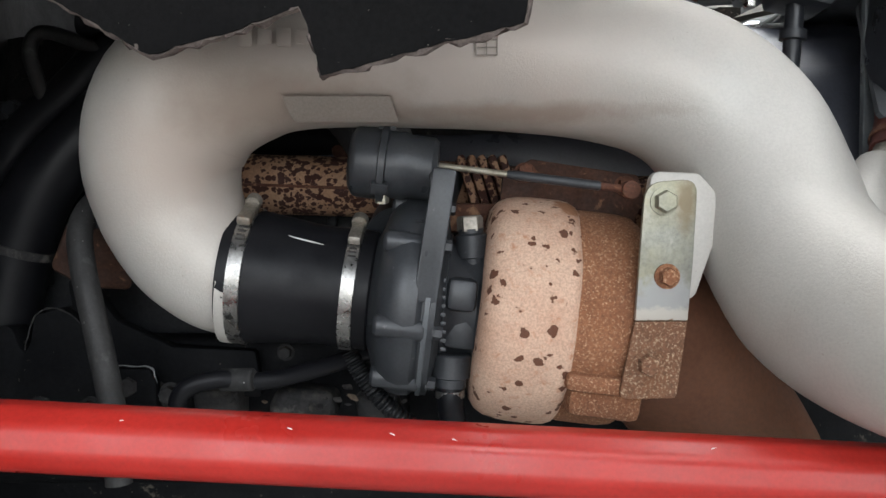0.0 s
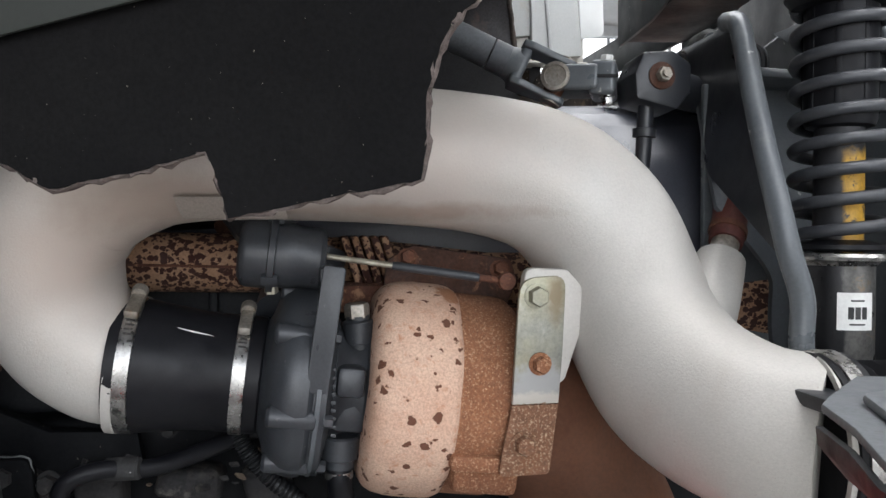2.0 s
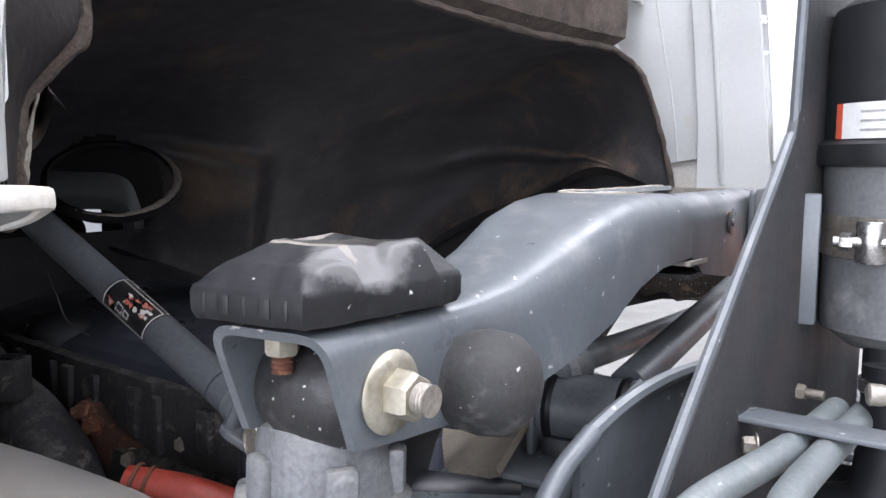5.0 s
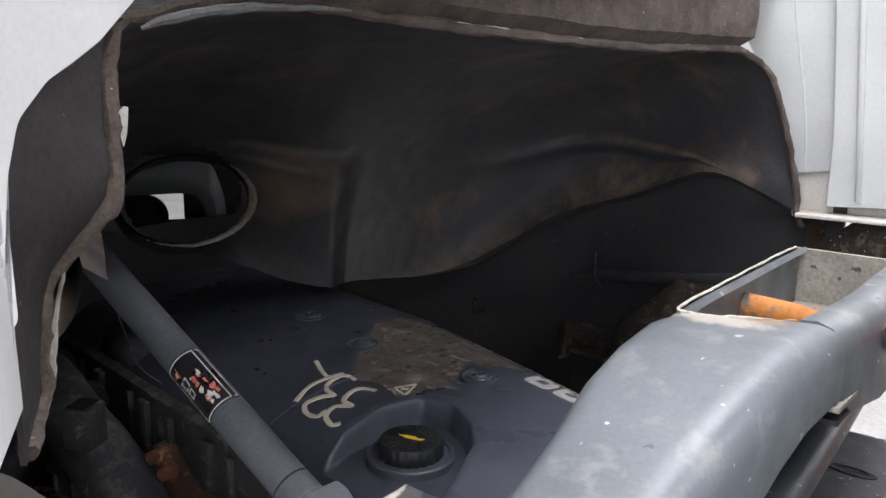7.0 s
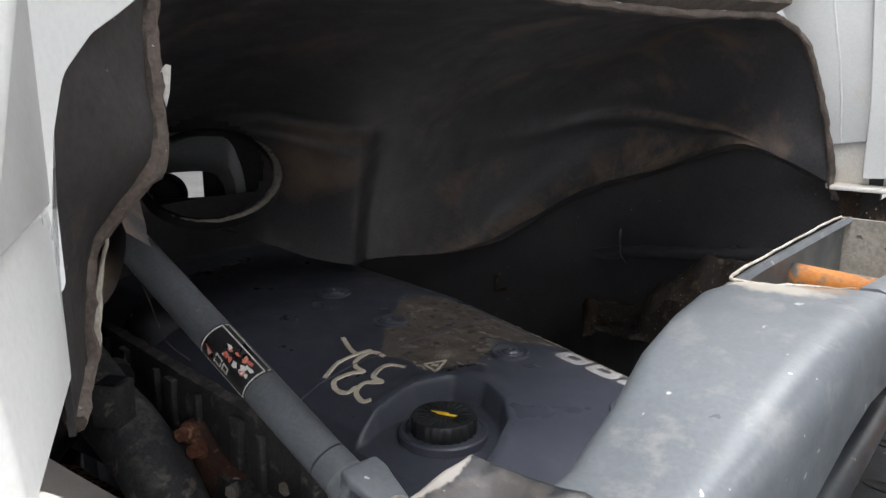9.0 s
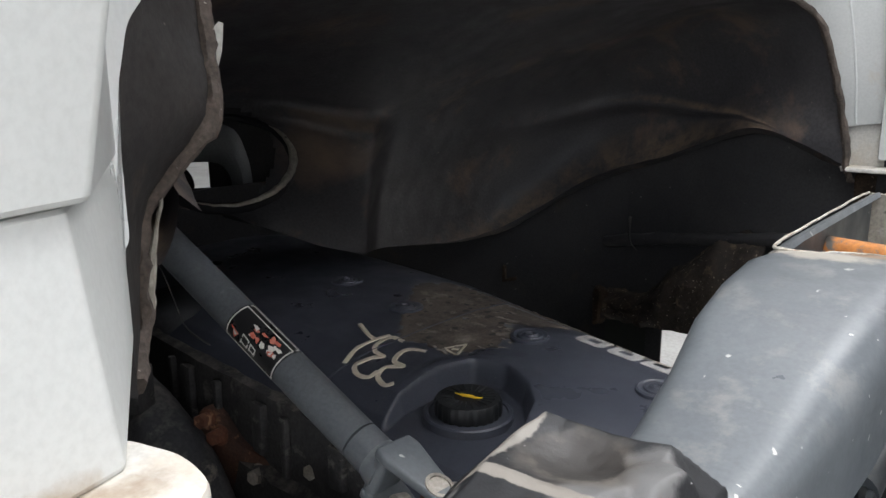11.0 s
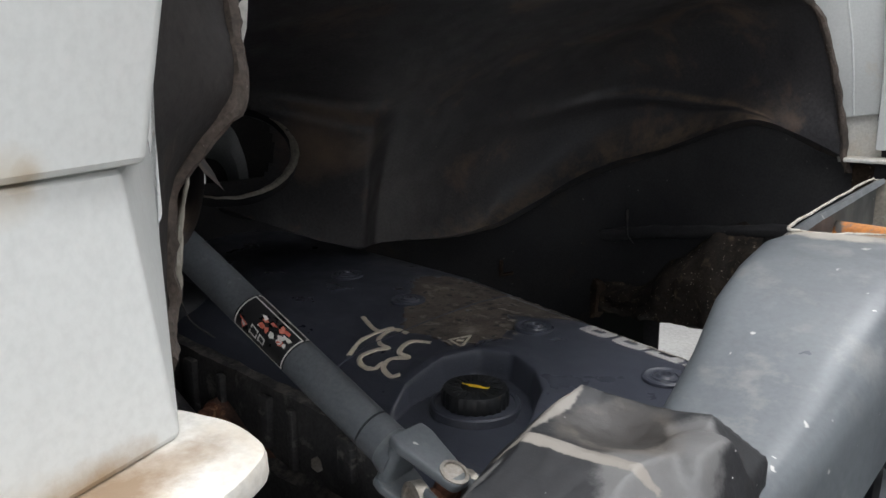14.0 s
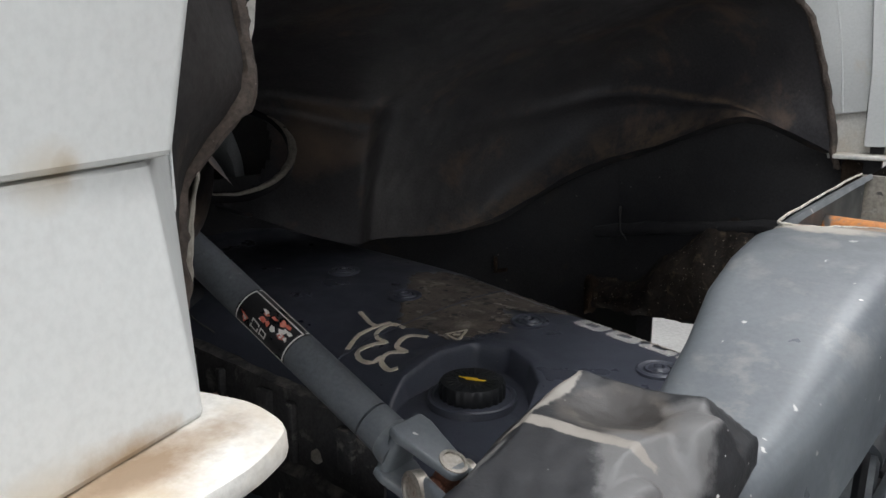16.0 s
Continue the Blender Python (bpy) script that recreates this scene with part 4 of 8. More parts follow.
rail = thing("red_rail", "glossy red painted steel rail below the turbocharger", "rail", (0, 0.602, 1.06))
rail_at = frame_at((-1.25, 0.602, 1.082), (0.9988, 0, -0.0505), (0, 0, 1))
part("rail_body", bm_plate(rounded([(0.027, -0.02), (0.027, 0.008), (0.016, 0.0235), (-0.004, 0.0275), (-0.018, 0.022), (-0.0245, 0.008), (-0.0245, -0.02)], 0.016, 8), 1.9, 0, rail_at), RED_PAINT, rail)
rng = random.Random(12)
for i in range(7):
    s = 0.95 + 0.55 * rng.random()
    chip = [(0.0, -0.0003), (rng.uniform(0.002, 0.006), 0.0), (rng.uniform(0.002, 0.005), 0.0005), (0.001, 0.0006)]
    part("paint_chip", bm_plate(chip, 0.0004, 0, rail_at @ frame_at((0.0225 - 0.012 * rng.random() ** 2, 0.0182, s), (0.55, 0.83, 0), (0, 0, 1)) @ pose(0, 0, 0.0016, 0, 0, rng.uniform(-25, 25))), LABEL, rail, "pale chip in the paint")


# ---- lines and brackets beside the engine, low down ----
def build_low_lines():
    solo("coolant_pipe", bm_tube([(-0.345, 0.93, 1.235), (-0.362, 0.86, 1.228), (-0.366, 0.81, 1.20), (-0.358, 0.79, 1.16), (-0.335, 0.77, 1.09), (-0.315, 0.755, 1.02), (-0.308, 0.75, 0.95)], [0.0125] * 7, 18, 6), RUBBER_DUSTY, "dusty dark coolant pipe beside the engine", "pipe")
    h = thing("breather_hose", "black rubber breather hose under the turbocharger", "hose", (-0.17, 0.80, 1.04))
    part("hose_body", bm_tube([(-0.03, 0.88, 1.075), (-0.099, 0.85, 1.053), (-0.173, 0.80, 1.040), (-0.225, 0.785, 1.043), (-0.258, 0.78, 1.030), (-0.266, 0.79, 0.99)], 0.0092, 18, 6), RUBBER, h)
    part("elbow_joint", bm_lathe([(0.0095, -0.018), (0.0115, -0.016), (0.0115, 0.016), (0.0095, 0.018)], 20, frame_at((-0.205, 0.79, 1.042), (1, -0.2, 0.05))), RUBBER_DUSTY, h)
    duct = thing("hanging_duct", "thick black rubber duct beside the engine", "duct", (-0.45, 0.9, 1.28))
    part("duct_body", bm_tube([(-0.521, 0.92, 0.95), (-0.508, 0.92, 1.09), (-0.490, 0.92, 1.169), (-0.458, 0.92, 1.243), (-0.398, 0.93, 1.315), (-0.33, 0.96, 1.38)], [0.040, 0.040, 0.039, 0.038, 0.036, 0.034], 22, 6), RUBBER, duct)
    part("upper_duct", bm_tube([(-0.62, 0.95, 1.19), (-0.526, 0.95, 1.262), (-0.492, 0.95, 1.305), (-0.444, 0.95, 1.348), (-0.397, 0.95, 1.395), (-0.34, 0.96, 1.45)], 0.026, 20, 6), RUBBER, duct)
    part("duct_band", bm_ring(0.0392, 0.010, 0.0014, frame_at((-0.490, 0.92, 1.169), (0.25, 0.0, 0.75))), GRIME, duct)
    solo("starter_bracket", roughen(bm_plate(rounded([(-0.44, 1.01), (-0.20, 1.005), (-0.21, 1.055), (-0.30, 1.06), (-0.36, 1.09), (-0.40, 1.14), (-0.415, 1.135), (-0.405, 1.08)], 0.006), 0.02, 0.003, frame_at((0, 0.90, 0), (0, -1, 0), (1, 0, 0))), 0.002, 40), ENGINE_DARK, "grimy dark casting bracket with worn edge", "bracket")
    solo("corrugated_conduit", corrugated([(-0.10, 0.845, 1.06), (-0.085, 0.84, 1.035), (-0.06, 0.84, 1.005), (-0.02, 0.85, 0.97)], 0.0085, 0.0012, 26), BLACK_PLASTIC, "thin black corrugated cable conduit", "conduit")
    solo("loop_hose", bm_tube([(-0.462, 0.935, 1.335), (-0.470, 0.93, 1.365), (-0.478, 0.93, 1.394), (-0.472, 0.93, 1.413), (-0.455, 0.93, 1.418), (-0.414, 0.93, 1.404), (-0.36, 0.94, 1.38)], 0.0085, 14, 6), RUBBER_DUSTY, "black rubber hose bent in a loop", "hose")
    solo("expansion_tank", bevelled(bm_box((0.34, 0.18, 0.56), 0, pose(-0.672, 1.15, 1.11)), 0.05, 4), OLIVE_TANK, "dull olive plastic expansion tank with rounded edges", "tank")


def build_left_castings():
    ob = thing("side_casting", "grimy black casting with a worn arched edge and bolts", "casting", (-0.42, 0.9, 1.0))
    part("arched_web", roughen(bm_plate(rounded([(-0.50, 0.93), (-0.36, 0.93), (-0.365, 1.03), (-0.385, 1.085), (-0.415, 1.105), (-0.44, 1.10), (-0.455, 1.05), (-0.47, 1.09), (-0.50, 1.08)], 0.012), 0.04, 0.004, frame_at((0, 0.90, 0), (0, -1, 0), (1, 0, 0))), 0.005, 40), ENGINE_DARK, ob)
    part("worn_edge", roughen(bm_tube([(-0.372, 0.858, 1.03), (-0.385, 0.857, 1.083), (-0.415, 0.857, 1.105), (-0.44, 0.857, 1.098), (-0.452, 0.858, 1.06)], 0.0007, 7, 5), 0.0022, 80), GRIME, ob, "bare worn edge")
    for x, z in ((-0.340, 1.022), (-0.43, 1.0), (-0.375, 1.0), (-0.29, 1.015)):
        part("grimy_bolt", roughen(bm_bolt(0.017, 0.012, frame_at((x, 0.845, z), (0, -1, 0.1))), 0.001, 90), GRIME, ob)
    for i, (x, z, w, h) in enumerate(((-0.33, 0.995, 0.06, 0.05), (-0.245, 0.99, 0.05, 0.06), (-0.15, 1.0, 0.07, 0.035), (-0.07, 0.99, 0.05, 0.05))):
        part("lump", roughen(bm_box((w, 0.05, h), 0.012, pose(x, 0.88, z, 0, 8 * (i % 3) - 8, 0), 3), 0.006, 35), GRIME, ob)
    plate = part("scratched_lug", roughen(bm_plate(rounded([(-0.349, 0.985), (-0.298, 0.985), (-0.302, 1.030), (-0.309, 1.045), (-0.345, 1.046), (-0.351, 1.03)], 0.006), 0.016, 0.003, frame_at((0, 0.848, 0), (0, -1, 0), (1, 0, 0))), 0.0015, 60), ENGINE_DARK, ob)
    part("bare_edge", roughen(bm_tube([(-0.300, 0.838, 0.99), (-0.3035, 0.838, 1.03), (-0.310, 0.838, 1.0455), (-0.345, 0.838, 1.0465)], [0.0010, 0.0014, 0.0010, 0.0006], 7, 5), 0.0020, 120), CAST_GREY, plate)
    part("scraped_bolt", roughen(bm_bolt(0.018, 0.011, frame_at((-0.331, 0.839, 1.026), (0, -1, 0.05))), 0.0015, 110), GRIME, plate)
    rng = random.Random(21)
    for i in range(20):
        c = V(rng.uniform(-0.28, 0.02), rng.uniform(0.835, 0.865), rng.uniform(1.000, 1.040))
        w = rng.uniform(0.004, 0.013)
        bm = bm_plate(rounded([(-w, -0.3 * w), (0, -0.6 * w), (w, 0.1 * w), (0.2 * w, 0.5 * w)], 0.3 * w), 0.0015, 0, Matrix.Translation(c) @ pose(0, 0, 0, rng.uniform(20, 75), rng.uniform(-30, 30), rng.uniform(-60, 60)))
        part("debris_flake", roughen(bm, 0.003, 90), GRIME if i % 3 else MUD, ob)
    solo("rust_shield", roughen(bm_plate(rounded([(-0.455, 1.150), (-0.42, 1.125), (-0.372, 1.122), (-0.366, 1.150), (-0.39, 1.190), (-0.44, 1.198)], 0.008), 0.02, 0.004, frame_at((0, 1.02, 0), (0.3, -1, 0), (1, 0.3, 0))), 0.004, 50), RUST_DEEP, "brown rusted shield beside the engine", "shield")


def corrugated(pts, r, depth, rings):
    path = smooth_path(pts, 40)
    k = len(path)
    sel = [path[int(i * (k - 1) / (rings * 4))] for i in range(rings * 4 + 1)]
    rad = [r + depth * (1, 0.4, -1, 0.4)[i % 4] for i in range(rings * 4 + 1)]
    return bm_tube(sel, rad, 20, 1)


build_low_lines()
build_left_castings()


# ---- flap and panel hanging from the cab ----
def build_flap():
    ob = thing("mud_flap", "black rubber flap with a ragged cut edge hanging from the cab", "flap", (0.0, 0.465, 1.7))
    d = V(0.9602, -0.2794, 0)          # along the sheet
    base = V(0, 0.4646, 0)
    m = frame_at(base, d.cross(V(0, 0, 1)), d)   # local x along, local y up
    k = 1 / 0.9602
    edge = [(-0.75, 1.60), (-0.45, 1.455), (-0.279, 1.358), (-0.188, 1.307), (-0.130, 1.318), (-0.0865, 1.330), (-0.081, 1.318), (-0.0725, 1.2875), (-0.010, 1.300), (0.046, 1.311), (0.050, 1.335), (0.049, 1.358), (0.058, 1.393),
            (0.072, 1.414), (0.090, 1.430), (0.127, 1.449), (0.175, 1.461), (0.258, 1.4745), (0.2645, 1.480), (0.258, 1.55), (0.254, 1.600), (0.2525, 1.636)]
    # fine uneven points along the cut
    rng = random.Random(5)
    fine = []
    for (x0, z0), (x1, z1) in zip(edge, edge[1:]):
        n = max(1, int(math.hypot(x1 - x0, z1 - z0) / 0.006))
        for i in range(n):
            t = i / n
            w = 0.0009 if 0 < i else 0.0
            fine.append(((x0 + (x1 - x0) * t + rng.uniform(-w, w)) * k, z0 + (z1 - z0) * t + rng.uniform(-w, w)))
    fine.append((edge[-1][0] * k, edge[-1][1]))
    out = fine + [(-0.75 * k, 1.636)]
    part("sheet", bm_plate(out, 0.006, 0, m @ Matrix.Translation((0, 0, -0.003))), FLAP, ob)
    part("cut_edge", roughen(bm_tube([tuple(m @ V(x, z, 0.0)) for x, z in fine[20:]], 0.0023, 7, 1), 0.0034, 240), FLAP_EDGE, ob, "frayed brown cut edge")
    # smooth grey panel overlapping the sheet
    pan = [(-0.75 * k, 1.33), (-0.30 * k, 1.385), (-0.06 * k, 1.437), (0.184 * k, 1.4905), (0.188 * k, 1.496), (0.1655 * k, 1.60), (0.158 * k, 1.634), (-0.75 * k, 1.634)]
    part("grey_panel", bm_plate(pan, 0.004, 0.0012, m @ Matrix.Translation((0, 0, 0.010))), GREY_PANEL, ob, "smooth grey plastic panel with a folded edge")
    return ob


build_flap()


# ---- cab sill and corner post ----
def build_cab_corner():
    ob = thing("cab_corner", "white painted cab corner with a muddy flanged foot", "cab panel", (0.36, 0.46, 1.66))
    # post: seen from behind, two stacked pressings with a seam
    post = [(0.400, 0.516), (0.304, 0.586), (0.20, 0.60), (-0.9, 0.64), (-0.9, 0.30), (0.30, 0.27), (0.395, 0.33), (0.411, 0.44)]
    radii = [0.006, 0.004, 0.02, 0, 0, 0.05, 0.04, 0.05]
    bm = bm_plate(rounded(post, radii, 5), 0.080, 0.002, pose(0, 0, 1.684))
    for v in bm.verts:
        if v.co.x > 0.36:
            k = (v.co.z - 1.684) / 0.080
            k *= max(0.0, min(1.0, (v.co.y - 0.38) / 0.10))
            v.co.x, v.co.y = v.co.x - 0.010 * k, v.co.y - 0.004 * k
    part("lower_post", bm, POST_WHITE, ob, sharp=20)
    post2 = [(x - 0.006 if x > 0.39 else x, y + 0.001 if y > 0.45 else y - 0.004) for x, y in post]
    bm = bm_plate(rounded(post2, radii, 5), 0.70, 0.002, pose(0, 0, 1.7645))
    for v in bm.verts:
        if v.co.x > 0.36:
            k = (v.co.z - 1.7645) * max(0.0, min(1.0, (v.co.y - 0.40) / 0.10))
            v.co.x, v.co.y = v.co.x + 0.10 * k, v.co.y + 0.16 * k
    part("upper_post", bm, POST_WHITE, ob, sharp=20)
    foot = [(0.360, 0.517), (0.381, 0.528), (0.394, 0.5305), (0.404, 0.5315), (0.415, 0.530), (0.425, 0.526), (0.4315, 0.517), (0.4345, 0.500), (0.435, 0.455), (0.434, 0.41), (0.426, 0.355), (0.405, 0.31), (0.36, 0.275), (0.30, 0.25), (0.0, 0.262), (-0.9, 0.28), (-0.9, 0.60), (0.0, 0.545), (0.20, 0.524)]
    foot = [p for p in smooth_path([(x, y, 0) for x, y in foot + foot[:1]], 4)]

    def under(x, y):
        """Height of the foot's lower edge: level near the end, hanging lower along the inner lip."""
        lip = float(np.interp(x, (0.10, 0.247, 0.304, 0.35, 0.393, 0.422, 0.436), (1.647, 1.650, 1.653, 1.658, 1.665, 1.674, 1.6755)))
        k = max(0.0, min(1.0, (y - 0.34) / 0.15))
        return 1.672 + 0.004 * max(0.0, min(1.0, (x - 0.36) / 0.07)) + (lip - 1.672 - 0.004 * max(0.0, min(1.0, (x - 0.36) / 0.07))) * k

    def foot_ring(inset, z):
        """The outline moved inwards, at a height that may follow the lower edge."""
        ring = []
        for p in foot:
            d = V(min(p[0], 0.36) - p[0], 0.41 - p[1], 0)
            q = Vector((p[0], p[1], 0)) + d.normalized() * min(inset, d.length * 0.98)
            ring.append(V(q.x, q.y, z(under(p[0], p[1]))))
        return ring

    flange = [foot_ring(0.12, lambda u: 1.684), foot_ring(0.05, lambda u: 1.684), foot_ring(0.0022, lambda u: 1.684), foot_ring(0.0006, lambda u: 1.6833), foot_ring(0, lambda u: 1.6815), foot_ring(0, lambda u: u + 0.0025), foot_ring(0.0006, lambda u: u + 0.0008), foot_ring(0.0022, lambda u: u), foot_ring(0.0062, lambda u: u), foot_ring(0.0076, lambda u: u + 0.0012)]
    part("foot_flange", roughen(bm_sheet(flange), 0.0010, 45), WHITE_MUDDY, ob, "rounded white foot flange smeared with mud")
    pan = [foot_ring(d, lambda u, h=h: min(1.6825, u + h)) for d, h in ((0.0076, 0.0012), (0.010, 0.0040), (0.018, 0.0085), (0.035, 0.0130), (0.070, 0.0160), (0.12, 0.0170))]
    part("inner_pan", roughen(bm_sheet(pan), 0.0008, 30), FOOT_PAN, ob, "dirty recessed underside with shade in its grey")
    part("stiffening_rib", roughen(bm_tube([(0.405, 0.396, 1.674), (0.370, 0.420, 1.670), (0.335, 0.443, 1.665), (0.294, 0.472, 1.660), (0.262, 0.498, 1.655), (0.238, 0.516, 1.650)], [0.005, 0.005, 0.0045, 0.004, 0.0045, 0.006], 14, 6), 0.0012, 50), WHITE_MUDDY, ob, "pale stiffening rib")
    # crust of dried mud along the inner lip
    crust = [[V(x, 0.462 + 0.056 * k, 1.656 - 0.007 * math.sin(math.pi * min(1, k * 1.2)) * (0.6 + noise.noise(V(x * 25, k * 2, 3))) - 0.006 * k + 0.003 * noise.noise(V(x * 70, k * 6, 1))) for x in np.linspace(-0.14, 0.300, 90)] for k in np.linspace(0, 1, 16)]
    part("mud_crust", roughen(roughen(bm_sheet(crust, 0.003), 0.005, 70), 0.0025, 200), MUD, ob, "flaking crust of brown mud")
    # muddy tray edge and dirt hanging under the foot
    tray = frame_at((0, 0.524, 0), (0, -1, 0), (1, 0, 0))
    part("muddy_tray", roughen(bm_plate([(0.06, 1.655), (0.207, 1.657), (0.312, 1.651), (0.302, 1.640), (0.267, 1.630), (0.227, 1.621), (0.160, 1.605), (0.06, 1.580)], 0.012, 0.002, tray), 0.002, 40), UNDERSIDE, ob, "brown mud-stained tray edge")
    part("tray_edge", roughen(bm_tube([(0.06, 0.511, 1.580), (0.160, 0.511, 1.605), (0.227, 0.511, 1.621), (0.267, 0.511, 1.630), (0.301, 0.511, 1.640)], [0.0042, 0.0040, 0.0034, 0.0026, 0.0015], 8, 4), 0.0010, 60), UNDERSIDE, ob, "pale bent edge")
    part("tray_crack", bm_tube([(0.14, 0.5105, 1.609), (0.20, 0.5105, 1.622), (0.245, 0.5105, 1.631), (0.28, 0.5105, 1.640)], [0.0004, 0.0012, 0.0012, 0.0003], 6, 4), MUD_DARK, ob)
    part("tray_side", roughen(bm_tube([(0.128, 0.510, 1.656), (0.127, 0.509, 1.62), (0.125, 0.509, 1.58), (0.123, 0.510, 1.53)], [0.003, 0.0045, 0.004, 0.003], 8, 5), 0.0020, 70), UNDERSIDE, ob, "pale upright edge of the tray")
    part("hanging_scrap", roughen(roughen(bm_sheet([[V(0.226 + 0.016 * k + 0.004 * math.sin(9 * k) + (j - 0.5) * w * 0.8, 0.506 - 0.010 * k, 1.650 - 0.048 * k) for j in (0, 0.35, 0.7, 1.0)] for k, w in ((0, 0.010), (0.2, 0.020), (0.4, 0.026), (0.6, 0.022), (0.78, 0.026), (0.86, 0.014), (0.95, 0.012), (1, 0.018))], 0.002), 0.004, 60), 0.003, 160), MUD, ob, "torn scrap")
    rng = random.Random(6)
    fibres = []
    for i in range(90):
        x = 0.10 + 0.19 * rng.random()
        p = V(x, 0.47 + 0.03 * rng.random(), 1.640 + 0.01 * rng.random())
        q = p + V(rng.uniform(-0.012, 0.012), rng.uniform(-0.008, 0.0), rng.uniform(-0.012, 0.012))
        fibres.append(bm_tube([p, (p + q) / 2 + V(rng.uniform(-0.003, 0.003), 0, 0), q], [0.0010, 0.0006, 0.0003], 5, 3))
    part("matted_fibre", bm_join(*fibres), MUD, ob, "matted dry fibres")
    return ob


build_cab_corner()


# ---- black liner arch under the cab ----
RIM = [(0.297, 0.588, 1.658), (0.284, 0.599, 1.663), (0.2695, 0.613, 1.672), (0.267, 0.618, 1.700), (0.267, 0.627, 1.737), (0.283, 0.654, 1.776), (0.269, 0.665, 1.812), (0.249, 0.681, 1.850), (0.238, 0.705, 1.868), (0.236, 0.80, 1.886),
       (0.25, 0.92, 1.882), (0.27, 1.08, 1.876), (0.30, 1.25, 1.871), (0.335, 1.42, 1.872), (0.365, 1.545, 1.872), (0.390, 1.605, 1.845), (0.412, 1.640, 1.775), (0.430, 1.665, 1.690), (0.436, 1.676, 1.640), (0.442, 1.68, 1.618)]
RING_C, RING_N, RING_R = V(-0.210, 1.081, 1.671), V(0.44, -0.36, 0.82).normalized(), 0.086
RING_D = V(-0.80, 0.60, -0.15).normalized()


def build_liner():
    ob = thing("engine_tunnel", "black moulded engine tunnel liner under the cab with a dusty rim", "cab liner", (0.3, 1.15, 1.9))
    # plan of the wall at its foot, from the near post round the front to the far post: x, y, z of the foot
    plan = [(0.270, 0.64, 1.735), (0.05, 0.76, 1.775), (-0.20, 0.87, 1.72), (-0.40, 0.98, 1.64), (-0.45, 1.15, 1.58), (-0.40, 1.33, 1.52), (-0.300, 1.42, 1.475), (-0.255, 1.54, 1.455), (-0.175, 1.70, 1.462), (-0.03, 1.765, 1.560), (0.14, 1.745, 1.630), (0.30, 1.68, 1.690), (0.436, 1.676, 1.640)]
    foot = smooth_path(plan, 30)
    n = len(foot)
    top = smooth_path(RIM[3:19], 26)
    top = [Vector(top[int(i * (len(top) - 1) / (n - 1))]) for i in range(n)]

    def step(x, a, b):
        t = max(0.0, min(1.0, (x - a) / (b - a)))
        return t * t * (3 - 2 * t)

    rows = []
    for k in range(73):
        h = k / 72
        f, g = 1 - math.cos(h * math.pi / 2), math.sin(h * math.pi / 2)
        row = []
        for i in range(n):
            a, b = Vector(foot[i]), top[i]
            p = V(a.x + (b.x - a.x) * f, a.y + (b.y - a.y) * f, a.z + (b.z - a.z) * g)
            s = i * 84 / (n - 1)
            # boxed bulge beside the collar
            box = step(s, 31, 36) * (1 - step(s, 43.2, 45.4)) * (1 - step(h, 0.33, 0.43))
            p += V(0.66, -0.74, 0.08) * 0.065 * box
            # shelf above the fold on the far side, and a shallow crease over it
            far = step(s, 47, 54) * (1 - step(s, 70, 79))
            p += V(-0.25, 0.95, 0.0) * far * (0.075 * (1 - math.exp(-h / 0.13)) * (1 - h) - 0.016 * math.exp(-((h - 0.30 - 0.004 * (66 - s)) / 0.035) ** 2))
            row.append(p)
        rows.append(row)
    # the lip under the fold, turned back
    fold = [Vector(p) + V(-0.01, 0.05 if p[1] > 1.3 else 0.02, -0.012) for p in foot]
    bm = bm_sheet([fold] + rows)
    hole = [f for f in bm.faces if (f.calc_center_median() - RING_C).cross(RING_D).length < RING_R * 0.99 and f.calc_center_median().x < -0.1]
    bmesh.ops.delete(bm, geom=hole, context="FACES")
    part("tunnel_shell", roughen(roughen(bm, 0.008, 6), 0.0015, 40), LINER, ob, sharp=60)
    part("dusty_rim", roughen(roughen(bm_tube(RIM, 0.0052, 8, 10), 0.0030, 45), 0.0014, 160), LINER_EDGE, ob, "dusty brown rolled rim")
    part("rim_edge", roughen(bm_tube([(x + 0.0038, y + 0.0030, z) for x, y, z in RIM[2:5]], [0.0006, 0.0020, 0.0008], 7, 10), 0.0018, 120), POCKET, ob, "pale chipped edge")
    # side return between the rim and the cab's corner, and the dirty flange over the arch
    near = smooth_path(RIM[:9], 3)
    part("side_return", bm_sheet([[Vector(p) + (V(0.306, 0.584, p[2]) - Vector(p)) * t for t in (0, 0.3, 0.65, 1.0)] for p in near], 0.003), LINER_BROWN, ob)
    over = smooth_path(RIM[9:15], 8)
    part("arch_flange", roughen(bm_sheet([[Vector(p) + V(0.0, 0, 0.004), Vector(p) + V(0.018, 0, 0.016), Vector(p) + V(0.022, 0, 0.045), Vector(p) + V(0.020, 0, 0.080), Vector(p) + V(-0.02, 0, 0.10)] for p in over], 0.003), 0.0025, 40), LINER_EDGE, ob, "mud-dusted flange over the arch")
    # lower wall beyond the engine
    low = [(-0.75, 1.55), (-0.40, 1.80), (-0.10, 1.87), (0.052, 1.846)]
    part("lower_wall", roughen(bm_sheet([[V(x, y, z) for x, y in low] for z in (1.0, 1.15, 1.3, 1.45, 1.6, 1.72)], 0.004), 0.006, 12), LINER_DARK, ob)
    part("wall_rib", roughen(bm_tube([(0.0, 1.845, 1.44), (0.10, 1.82, 1.462), (0.22, 1.775, 1.485), (0.40, 1.705, 1.52)], 0.012, 10, 6), 0.004, 30), LINER_DARK, ob)
    cols = [(0.01 + 0.0105 * i, 1.846 - 0.0034 * i) for i in range(31)]
